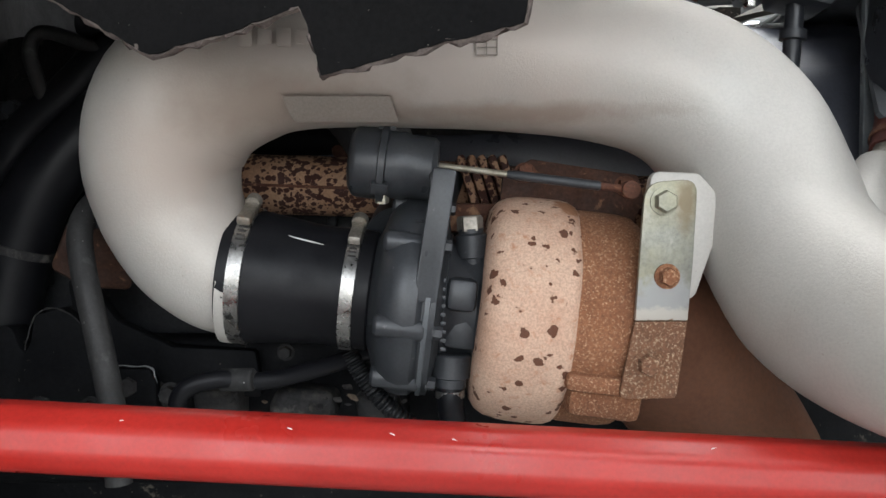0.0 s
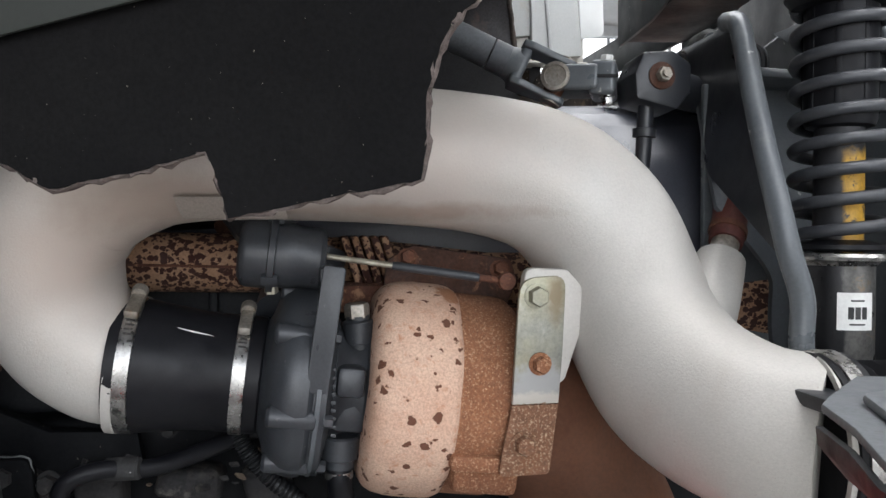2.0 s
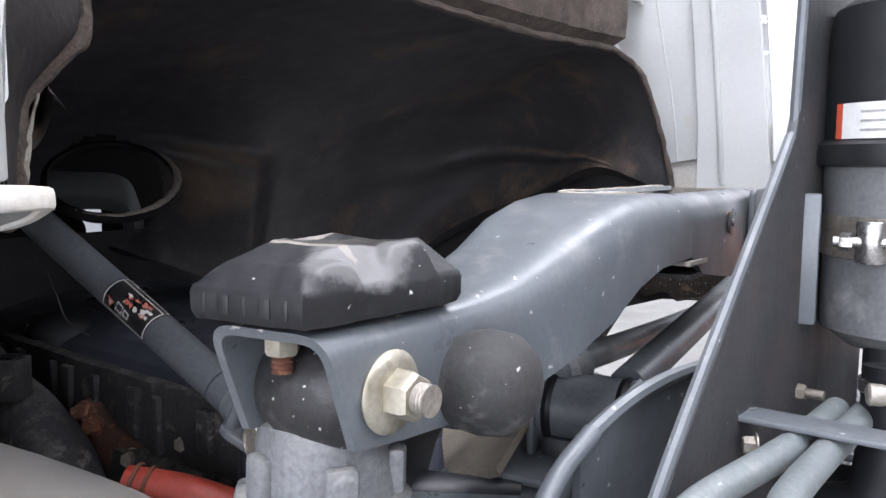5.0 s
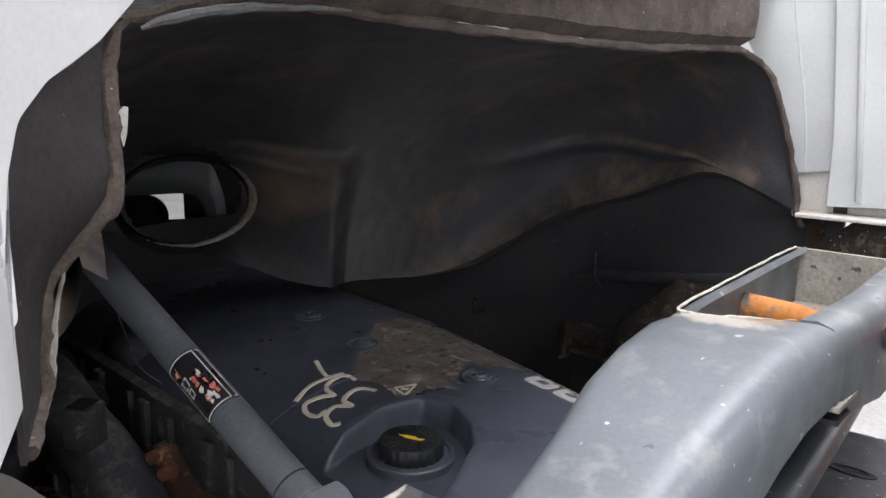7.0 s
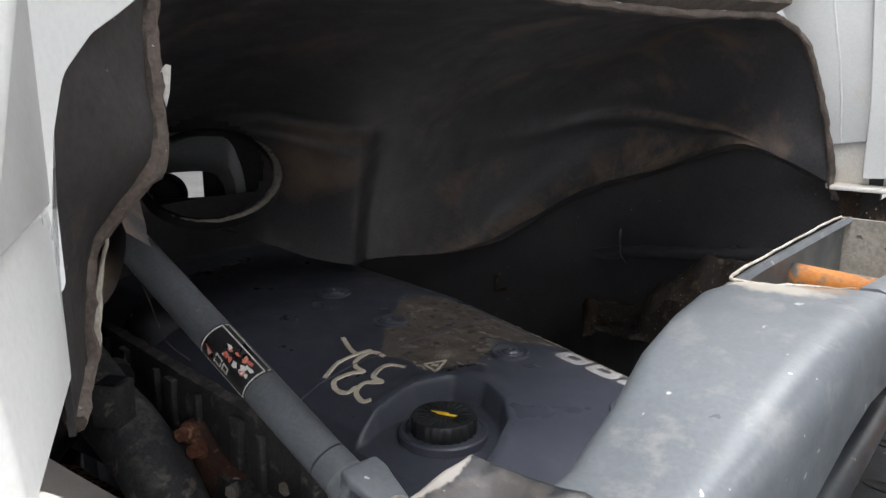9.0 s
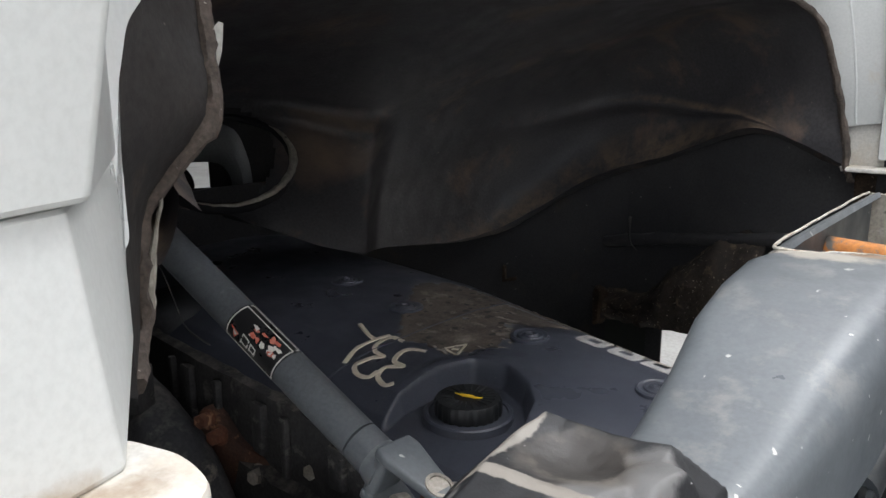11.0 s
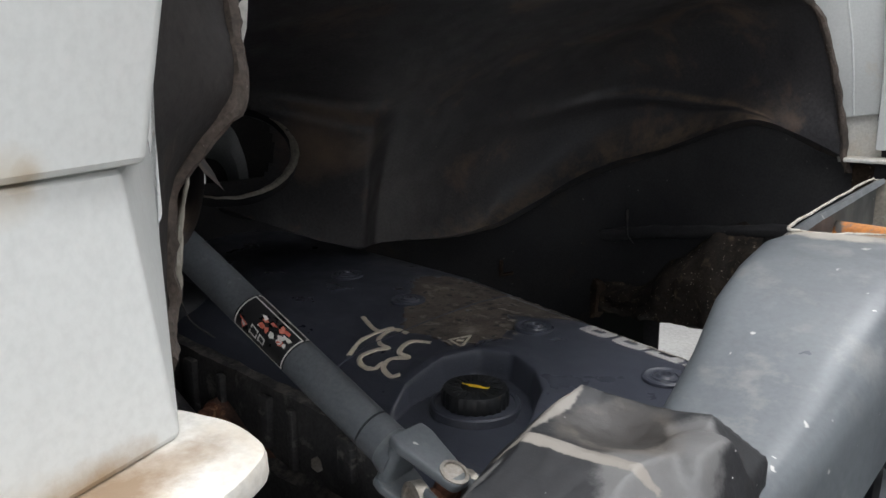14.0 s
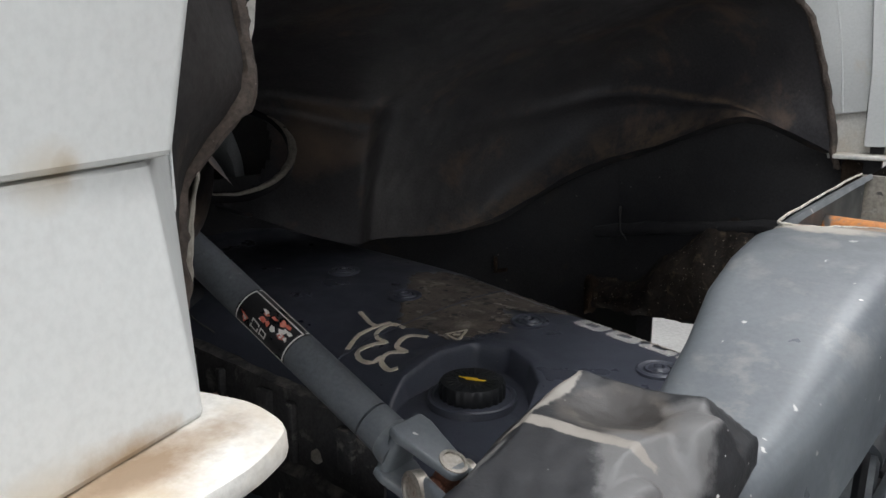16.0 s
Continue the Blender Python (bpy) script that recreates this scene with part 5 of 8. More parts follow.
    ledge = [[V(x, y - d * (0.8 + 0.4 * abs(noise.noise(V(x * 22, k * 0.7, 5)))), 1.301 + 0.11 * (x - 0.01) + (k + (0.7 * noise.noise(V(x * 30, k, 2)) if k > 0.5 else 0)) * (0.010 + 0.030 * min(1, max(0, (x - 0.10) / 0.14)))) for x, y in cols] for k, d in ((0, 0.030), (0.15, 0.060), (0.9, 0.066), (1.8, 0.058), (2.7, 0.060), (3.4, 0.045), (4.2, 0.0))]
    part("muddy_ledge", roughen(roughen(bm_sheet(ledge, 0.005), 0.004, 50), 0.0018, 190), MUD_SPECK, ob, "ledge caked with gritty brown mud")
    part("mud_lump", roughen(roughen(bm_box((0.022, 0.03, 0.072), 0.008, pose(0.012, 1.795, 1.322), 4), 0.008, 60), 0.003, 200), MUD_DARK, ob, "caked lump of mud")
    part("hanging_strip", bm_box((0.030, 0.006, 0.10), 0.001, pose(0.128, 1.79, 1.262)), LINER_DARK, ob)
    part("grey_strip", bm_box((0.090, 0.006, 0.10), 0.001, pose(0.072, 1.80, 1.262)), GREY_PANEL, ob)
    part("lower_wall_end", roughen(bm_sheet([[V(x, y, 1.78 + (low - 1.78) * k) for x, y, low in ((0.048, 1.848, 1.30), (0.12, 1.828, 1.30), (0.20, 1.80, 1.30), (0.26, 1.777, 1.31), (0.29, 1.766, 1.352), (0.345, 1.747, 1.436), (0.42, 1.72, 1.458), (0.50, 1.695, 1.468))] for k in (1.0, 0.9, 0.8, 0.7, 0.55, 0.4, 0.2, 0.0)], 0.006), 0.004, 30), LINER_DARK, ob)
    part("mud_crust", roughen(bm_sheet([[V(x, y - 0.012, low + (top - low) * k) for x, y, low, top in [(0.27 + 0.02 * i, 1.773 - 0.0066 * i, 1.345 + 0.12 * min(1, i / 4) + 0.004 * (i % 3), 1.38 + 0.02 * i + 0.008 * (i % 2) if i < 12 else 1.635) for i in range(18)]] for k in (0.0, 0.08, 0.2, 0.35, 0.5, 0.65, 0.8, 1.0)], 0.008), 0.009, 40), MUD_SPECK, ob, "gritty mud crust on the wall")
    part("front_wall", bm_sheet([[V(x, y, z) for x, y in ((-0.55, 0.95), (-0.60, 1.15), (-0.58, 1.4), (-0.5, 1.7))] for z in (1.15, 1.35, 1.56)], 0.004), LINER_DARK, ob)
    # unseen pan above and wall ahead, added to keep light out of the tunnel
    part("light_block_floor", bm_box((1.45, 1.75, 0.02), 0.002, pose(-0.62, 1.32, 1.99)), LINER_DARK, ob)
    part("light_block_wall", bm_box((0.02, 1.05, 1.68), 0.002, pose(-1.12, 0.98, 1.14)), LINER_DARK, ob)
    # ring collar
    m = frame_at(RING_C, RING_N)
    lip = [(RING_R - 0.005, 0.0), (RING_R - 0.003, 0.004), (RING_R + 0.001, 0.005), (RING_R + 0.004, 0.001), (RING_R + 0.005, -0.008), (RING_R + 0.002, -0.009), (RING_R - 0.005, 0.0)]
    ring = part("collar", roughen(bm_lathe(lip, 64, m), 0.0012, 60), RUBBER, ob)
    side = RING_N.cross(V(0, 0, 1)).normalized()
    arc = [RING_C + RING_N * 0.004 + (side * math.cos(radians(a)) + RING_N.cross(side) * math.sin(radians(a))) * (RING_R + 0.001) for a in range(58, 234, 8)]
    part("collar_lip", roughen(bm_tube(arc, [0.0010 + 0.0042 * max(0.0, math.sin(math.pi * (i / 21) ** 1.6)) for i in range(len(arc))], 8, 2), 0.0016, 90), POCKET, ring, "worn grey collar lip")
    part("hanging_tab", bm_plate([(0, 0), (0.002, -0.010), (0.005, 0.0), (0.007, 0.018), (0.004, 0.019), (0.001, 0.016)], 0.0012, 0, frame_at((0.2705, 0.6695, 1.806), (0.7, -0.72, 0.0), (0.72, 0.70, 0)) @ Matrix.Diagonal((0.75, 0.75, 1, 1))), WHITE_MUDDY, ob)
    part("worn_edge", roughen(bm_tube([(0.2425, 0.7075, 1.8635), (0.2415, 0.728, 1.869), (0.2415, 0.76, 1.8755), (0.243, 0.81, 1.882), (0.255, 0.88, 1.884)], [0.0012, 0.0036, 0.0036, 0.003, 0.001], 8, 6), 0.0016, 60), CAST_GREY, ob, "worn pale edge over the arch")
    part("wall_clip", bm_plate([(0, 0), (0.030, 0.006), (0.030, 0.012), (0.007, 0.007), (0.007, 0.034), (0, 0.036)], 0.012, 0.001, frame_at((-0.225, 1.835, 1.325), (0.3, -1, 0), (0.95, 0.3, 0))), MUD_DARK, ob)
    part("hook", bm_tube([(0.055, 1.83, 1.498), (0.060, 1.815, 1.490), (0.062, 1.81, 1.47), (0.065, 1.81, 1.452), (0.078, 1.81, 1.438)], [0.0025, 0.003, 0.002, 0.002, 0.001], 8, 4), GRIME, ob)
    return ob


build_liner()


def build_cabin_frame():
    """Grey cab metalwork seen through the collar, open behind."""
    ob = thing("cab_crossmember", "dull grey cab crossmember with a rounded opening", "crossmember", (-0.55, 1.35, 1.6))
    m = frame_at((-0.66, 1.42, 1.635), (0.80, -0.60, 0.1), (0.60, 0.80, 0))
    arch = [(-0.30, -0.16), (-0.30, 0.040), (-0.06, 0.039), (0.045, 0.030), (0.077, -0.026), (0.086, -0.094), (0.088, -0.16)]
    inner = [(-0.26, -0.16), (-0.26, -0.038), (-0.09, -0.039), (0.010, -0.039), (0.038, -0.060), (0.045, -0.092), (0.047, -0.16)]
    bm = bm_sheet([[V(p[0] + (q[0] - p[0]) * t, p[1] + (q[1] - p[1]) * t, 0.020 * math.sin(math.pi * t)) for p, q in zip(smooth_path([(*a, 0) for a in arch], 5), smooth_path([(*a, 0) for a in inner], 5))] for t in (0, 0.12, 0.3, 0.5, 0.7, 0.88, 1.0)], 0.004)
    part("pressing", moved(bm, m), PLATE_PALE, ob)
    # Dark masks added below and beside the opening to hold back daylight.
    part("lower_mask", bm_plate([(-0.50, -0.40), (0.30, -0.40), (0.30, -0.086), (-0.50, -0.086)], 0.01, 0, m @ pose(0, 0, 0.03)), LINER_DARK, ob)
    part("blocking_panel", bm_plate([(0.070, -0.20), (0.40, -0.20), (0.40, 0.30), (-0.60, 0.30), (-0.60, 0.032), (0.03, 0.025)], 0.004, 0, m @ pose(0, 0, -0.01)), LINER_DARK, ob)
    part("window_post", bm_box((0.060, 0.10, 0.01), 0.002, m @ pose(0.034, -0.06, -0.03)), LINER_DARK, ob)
    part("window_mask", bm_box((0.26, 0.12, 0.01), 0.002, m @ pose(-0.200, -0.07, -0.03)), LINER_DARK, ob)
    part("duct_mouth", bm_lathe([(0.030, -0.02), (0.044, -0.02), (0.044, 0.01), (0.036, 0.012), (0.030, 0.0)], 28, m @ pose(-0.070, -0.082, -0.012)), RUBBER, ob)
    return ob


build_cabin_frame()


# ---- cab back wall beyond the arch ----
def build_cab_back():
    ob = thing("cab_rear_corner", "white painted cab rear corner with pressed folds", "cab panel", (0.47, 1.8, 1.64))
    back = frame_at((0, 1.700, 0), (0, -1, 0), (1, 0, 0))
    part("recessed_panel", bm_plate([(0.425, 1.632), (0.60, 1.640), (0.60, 1.76), (0.40, 1.76)], 0.004, 0.001, back), WHITE_MUDDY, ob)
    part("rear_pillar", bm_plate(rounded([(0.421, 1.697), (0.472, 1.704), (0.476, 1.76), (0.462, 1.90), (0.42, 2.30), (0.24, 2.30), (0.330, 1.905), (0.354, 1.866), (0.373, 1.838), (0.391, 1.799), (0.401, 1.767), (0.411, 1.726)], [0.004, 0.003, 0, 0, 0, 0, 0.01, 0.02, 0.02, 0.02, 0, 0]), 0.014, 0.003, back), PILLAR_WHITE, ob, "white pillar with brown dirt runs")
    part("pressed_fold", roughen(bm_tube([(0.440, 1.687, 1.702), (0.428, 1.687, 1.80), (0.405, 1.687, 1.92), (0.34, 1.687, 2.28)], 0.0020, 10, 5), 0.0006, 40), PILLAR_WHITE, ob)
    part("outer_pillar", bm_plate(rounded([(0.474, 1.654), (0.590, 1.660), (0.580, 1.76), (0.562, 1.92), (0.525, 2.30), (0.420, 2.30), (0.461, 1.90), (0.473, 1.76)], 0.004), 0.026, 0.004, back), PILLAR_WHITE, ob, sharp=20)
    # Plain white here paints in the light that falls on this side.
    part("outer_skin", bm_plate(rounded([(0.0, 1.700), (0.075, 1.718), (0.072, 1.80), (0.052, 1.95), (0.012, 2.30), (-0.058, 2.30), (-0.020, 1.92), (-0.004, 1.76)], [0.004, 0.02, 0, 0, 0, 0, 0, 0]), 0.006, 0.002, frame_at((0.588, 1.690, 0), (0.45, -0.9, 0), (0.9, 0.45, 0))), WHITE, ob, "rounded outer skin in brighter paint for the side light")
    part("pressed_fold", bm_plate([(0.512, 1.664), (0.520, 1.664), (0.498, 1.92), (0.458, 2.30), (0.448, 2.30), (0.489, 1.92)], 0.006, 0.002, frame_at((0, 1.6745, 0), (0, -1, 0), (1, 0, 0))), PILLAR_WHITE, ob)
    part("lower_flange", bm_box((0.160, 0.040, 0.006), 0.002, pose(0.516, 1.675, 1.640)), WHITE_MUDDY, ob, "dusty lower flange")
    part("flange_tab", bm_plate(rounded([(0.447, 1.575), (0.520, 1.545), (0.512, 1.600), (0.497, 1.626), (0.445, 1.632)], 0.008), 0.006, 0.001, frame_at((0, 1.704, 0), (0, -1, 0), (1, 0, 0))), MUD_DARK, ob, "black tab under the pillar")
    # Unseen wall above the arch, kept to shut out light from overhead.
    part("unseen_upper_wall", bm_box((0.012, 1.15, 0.6), 0.003, pose(0.372, 1.10, 2.26)), WHITE, ob)
    return ob


build_cab_back()


# ---- unseen cab side and wheel arch, added to block the gate's light ----
def build_cab_side():
    ob = thing("unseen_cab_side", "unseen white cab side and black wheel arch that block light", "cab panel", (-1.2, 0.42, 0.4))
    part("blocking_panel", bm_box((1.9, 0.03, 1.10), 0.01, pose(-1.36, 0.415, 1.90)), WHITE, ob)
    part("wheel_arch", bm_box((1.9, 0.05, 1.36), 0.02, pose(-1.37, 0.43, 0.68)), BLACK_PLASTIC, ob)
    return ob


build_cab_side()


# ---- cab suspension strut ----
def build_strut():
    SX, SY = 0.4745, 0.643
    ob = thing("cab_suspension_strut", "cab suspension strut with a black coil spring and worn yellow marking", "strut", (SX, SY, 1.08))

    def at(z):
        return V(SX + (z - 1.5) * 0.020, SY + (z - 1.5) * 0.02, z)

    up = (at(1.6) - at(1.2)).normalized()

    def turned(z, prof, n=36):
        return bm_lathe(prof, n, frame_at(at(z), up))

    # top casting and rubber seat
    cap = part("top_casting", roughen(turned(1.508, [(0.040, -0.004), (0.0465, 0.0), (0.048, 0.006), (0.046, 0.012), (0.038, 0.014), (0.0365, 0.030), (0.0365, 0.040), (0.033, 0.052), (0.024, 0.056), (0.0, 0.057)], 40), 0.0035, 38), CAST_GREY, ob, "rough grey cast top mount")
    for a in range(5):
        part("casting_rib", bm_box((0.010, 0.018, 0.026), 0.004, frame_at(at(1.508), up) @ pose(0.038 * math.cos(a * 1.26 + 0.5), 0.038 * math.sin(a * 1.26 + 0.5), 0.026, 0, 0, math.degrees(a * 1.26 + 0.5))), CAST_GREY, cap)
    part("spring_seat", turned(1.500, [(0.030, -0.016), (0.044, -0.014), (0.047, -0.008), (0.0505, -0.004), (0.0505, 0.002), (0.046, 0.005)]), RUBBER, ob)
    sleeve = part("bump_stop", turned(1.49, [(0.033, 0.0), (0.0325, -0.110), (0.0300, -0.116), (0.024, -0.118)]), RUBBER, ob, "black dust sleeve")
    for a in range(8):
        g = radians(a * 45 + 6)
        part("sleeve_rib", bm_box((0.0010, 0.0060, 0.100), 0.0008, frame_at(at(1.434), up) @ pose(0.0330 * math.cos(g), 0.0330 * math.sin(g), 0, 0, 0, math.degrees(g))), RUBBER, sleeve)
    part("yellow_tube", turned(1.342, [(0.0222, 0.036), (0.0222, -0.086), (0.020, -0.088)]), YELLOW_WORN, ob, "worn yellow painted tube")
    part("lower_seat", turned(1.256, [(0.024, 0.012), (0.037, 0.009), (0.0425, 0.007), (0.0425, 0.003), (0.036, 0.001)]), RUBBER, ob)
    part("seat_ring", turned(1.254, [(0.034, 0.002), (0.0440, 0.001), (0.0455, -0.002), (0.0445, -0.005), (0.037, -0.006), (0.0345, -0.010)]), STEEL, ob, "bright rolled seat ring")
    body = part("damper_tube", turned(1.250, [(0.0325, 0.0), (0.0325, -0.142), (0.030, -0.148), (0.0325, -0.152), (0.0325, -0.182), (0.02, -0.187)]), DAMPER, ob, "stained steel damper tube")
    # paper label with plain print
    rows = []
    for z in (0.0, 0.034):
        rows.append([frame_at(at(1.186), up, (0, -1, 0)) @ V(0.0329 * math.cos(a), 0.0329 * math.sin(a), z) for a in [radians(q) for q in range(-36, 26, 5)]])
    part("paper_label", bm_sheet(rows, 0.0003), LABEL, body, "torn white paper label")
    for k, (a0, w, z, h) in enumerate(((-20, 9, 0.010, 0.011), (-9, 9, 0.010, 0.011), (2, 9, 0.010, 0.011), (-16, 22, 0.026, 0.0015), (-18, 26, 0.0045, 0.0015))):
        rows = [[frame_at(at(1.186), up, (0, -1, 0)) @ V(0.0333 * math.cos(a), 0.0333 * math.sin(a), z + dz) for a in [radians(a0 + q * w / 4) for q in range(5)]] for dz in (0, h)]
        part("print_bar", bm_sheet(rows, 0.0002), STICKER, body)
    # the coil
    turns, z0, z1, r = 8.1, 1.268, 1.488, 0.0400
    pts = []
    for i in range(int(turns * 24) + 1):
        a = 2 * math.pi * (i / 24 + 0.33)
        t = i / (turns * 24)
        pts.append(frame_at(at(z0 + (z1 - z0) * t), up) @ V(r * math.cos(a), r * math.sin(a), 0))
    part("coil_spring", bm_tube(pts, 0.0059, 12, 1), SPRING_GREY, ob, "dark painted coil spring")
    return ob


build_strut()


def channel(outer, thick, turn):
    """Points of an inverted U: outer (half width, top, bottom)."""
    w, t, b = outer
    o = rounded([(-w, b), (-w, t), (w, t), (w, b)], [0, 0.016, turn, 0], 6)
    i = rounded([(-w + thick, b), (-w + thick, t - thick), (w - thick, t - thick), (w - thick, b)], [0, 0.011, turn - thick, 0], 6)
    return o + i[::-1]


def build_cross_beam():
    ob = thing("cab_cross_beam", "grey painted pressed-steel cross beam bridging over the engine", "beam", (0.483, 0.60, 1.54))
    # stations along the beam: centre x, y, half width, top, bottom of the sides
    st = [(0.483, 0.586, 0.0350, 1.619, 1.560), (0.4895, 0.640, 0.0370, 1.619, 1.558), (0.5010, 0.700, 0.0365, 1.620, 1.555), (0.5085, 0.745, 0.0390, 1.625, 1.556), (0.5148, 0.800, 0.0452, 1.640, 1.568), (0.5195, 0.850, 0.0525, 1.657, 1.585),
          (0.5240, 0.895, 0.0550, 1.667, 1.604), (0.5285, 0.940, 0.0565, 1.671, 1.614), (0.5375, 0.985, 0.0575, 1.671, 1.617), (0.542, 1.03, 0.0585, 1.671, 1.600), (0.552, 1.10, 0.0610, 1.671, 1.590), (0.562, 1.20, 0.0610, 1.671, 1.588), (0.570, 1.27, 0.061, 1.671, 1.588)]
    # closed pressing up to the pocket, then two open side walls
    bm = bmesh.new()
    rings = []
    for x, y, w, t, b in st[:9]:
        rings.append([bm.verts.new((x + px, y + (0.02 * px / w if y > 0.97 else 0) + (0.40 * (t - pz) if y < 0.6 else 0), pz)) for px, pz in channel((w, t, b), 0.005, 0.016 + 0.012 * max(0.0, min(1.0, (y - 0.70) / 0.12)))])
    k = len(rings[0])
    for a, b in zip(rings, rings[1:]):
        for j in range(k):
            bm.faces.new((a[j], a[(j + 1) % k], b[(j + 1) % k], b[j]))
    bm.faces.new(rings[0])
    bm.faces.new(rings[-1][::-1])
    bmesh.ops.recalc_face_normals(bm, faces=bm.faces)
    bmesh.ops.triangulate(bm, faces=[f for f in bm.faces if len(f.verts) > 4])
    part("pressing", bm, FRAME_GREY, ob, sharp=45)
    for name, side in (("pocket_wall_inner", -1), ("pocket_wall_outer", 1)):
        rows = []
        for x, y, w, t, b in st[8:]:
            y = y + 0.02 * side if y < 1.00 else y
            if side > 0:
                rows.append([V(x + w, y, b), V(x + w, y, t - 0.026), V(x + w - 0.003, y, t - 0.012), V(x + w - 0.010, y, t - 0.004), V(x + w - 0.020, y, t), V(x + w - 0.031, y, t - 0.001), V(x + w - 0.034, y, t - 0.008), V(x + w - 0.034, y, t - 0.030)])
            else:
                rows.append([V(x - w, y, b), V(x - w, y, t - 0.010), V(x - w + 0.003, y, t - 0.003), V(x - w + 0.010, y, t)])
        part(name, bm_sheet(rows, 0.005), FRAME_GREY, ob)
    part("closing_plate", bm_box((0.112, 0.26, 0.004), 0, pose(0.556, 1.135, 1.600, 0, 0, -7)), LINER_DARK, ob)
    part("pocket_floor", bm_box((0.115, 0.27, 0.004), 0, pose(0.556, 1.135, 1.612, 0, 0, -7)), POCKET, ob, "dusty beige pocket floor")
    part("pocket_end", bm_box((0.120, 0.005, 0.066), 0, pose(0.570, 1.268, 1.636, 0, 0, -4)), POCKET, ob)
    rim = [(0.5105, 1.265, 1.6708), (0.5025, 1.20, 1.6708), (0.4925, 1.10, 1.6708), (0.4845, 1.00, 1.6708), (0.4870, 0.972, 1.6712), (0.505, 0.974, 1.6712), (0.530, 0.982, 1.6712), (0.550, 0.990, 1.6712), (0.562, 0.996, 1.6712)]
    part("worn_pocket_rim", roughen(bm_tube(rim, [0.0010, 0.0012, 0.0010, 0.0012, 0.0014, 0.0006, 0.0008, 0.0004, 0.0003], 8, 6), 0.0012, 110), ZINC_PALE, ob, "bare rust-flecked rim of the pocket")
    part("cross_rod", bm_tube([(0.488, 1.125, 1.640), (0.612, 1.095, 1.640)], 0.0125, 20, 1), ORANGE_ROD, ob, "orange and grey painted cross rod")
    # far end with its raised open pocket and the orange rod
    part("far_arm", bm_plate(rounded([(1.16, 1.60), (1.52, 1.60), (1.80, 1.62), (1.80, 1.672), (1.30, 1.672), (1.16, 1.671)], 0.01), 0.006, 0.001, frame_at((0.620, 0, 0), (1, 0, 0.0), (0, 1, 0))), FRAME_GREY, ob)
    part("hole_plug", bm_lathe([(0.010, 0), (0.011, 0.0015), (0.008, 0.002), (0.004, 0.002), (0.004, 0.0035), (0, 0.0035)], 18, frame_at((0.6125, 1.097, 1.642), (1, -0.09, 0.0))), FRAME_GREY, ob)
    # bolts of the front end
    vb = part("vertical_bolt", bm_bolt(0.0155, 0.011, frame_at((0.478, 0.606, 1.6155), (0, 0, -1)), 1.2), BRASS, ob, "yellow zinc hex bolt")
    part("bolt_thread", corrugated([(0.478, 0.606, 1.606), (0.478, 0.606, 1.603), (0.478, 0.606, 1.599), (0.478, 0.606, 1.594)], 0.0052, 0.0005, 5), RUST_DARK, vb)
    nx = V(1, -0.16, 0).normalized()
    o = V(0.5245, 0.629, 1.585)
    nut = part("flange_nut", bm_join(bm_lathe([(0.0205, 0), (0.0210, 0.0015), (0.0190, 0.0035), (0.0135, 0.0050)], 32, frame_at(o, nx)), bm_hex(0.0215, 0.0150, frame_at(o + nx * 0.003, nx))), BRASS, ob, "large yellow zinc flange nut")
    part("bolt_thread", corrugated([o + nx * 0.016, o + nx * 0.019, o + nx * 0.022, o + nx * 0.026], 0.0074, 0.0005, 6), STEEL_DIRTY, nut)
    part("bolt_head", bm_bolt(0.019, 0.009, frame_at((0.4470, 0.634, 1.585), (-1, 0, 0))), BRASS, ob)
    return ob


build_cross_beam()


def build_bushing():
    ob = thing("strut_bushing", "black rubber bushing inside the cross beam's end", "bushing", (0.482, 0.632, 1.57))
    part("rubber_body", bm_lathe([(0.016, -0.0295), (0.024, -0.028), (0.0255, -0.022), (0.0285, -0.018), (0.0295, 0.0), (0.0285, 0.018), (0.0255, 0.022), (0.024, 0.028), (0.016, 0.0295)], 32, frame_at((0.484, 0.634, 1.580), (1, 0, 0))), CHIPPED_RUBBER, ob)
    part("neck", bm_lathe([(0.022, 0), (0.020, 0.012), (0.022, 0.02)], 24, frame_at((0.478, 0.640, 1.548), (0, 0, 1))), CHIPPED_RUBBER, ob)
    return ob


build_bushing()


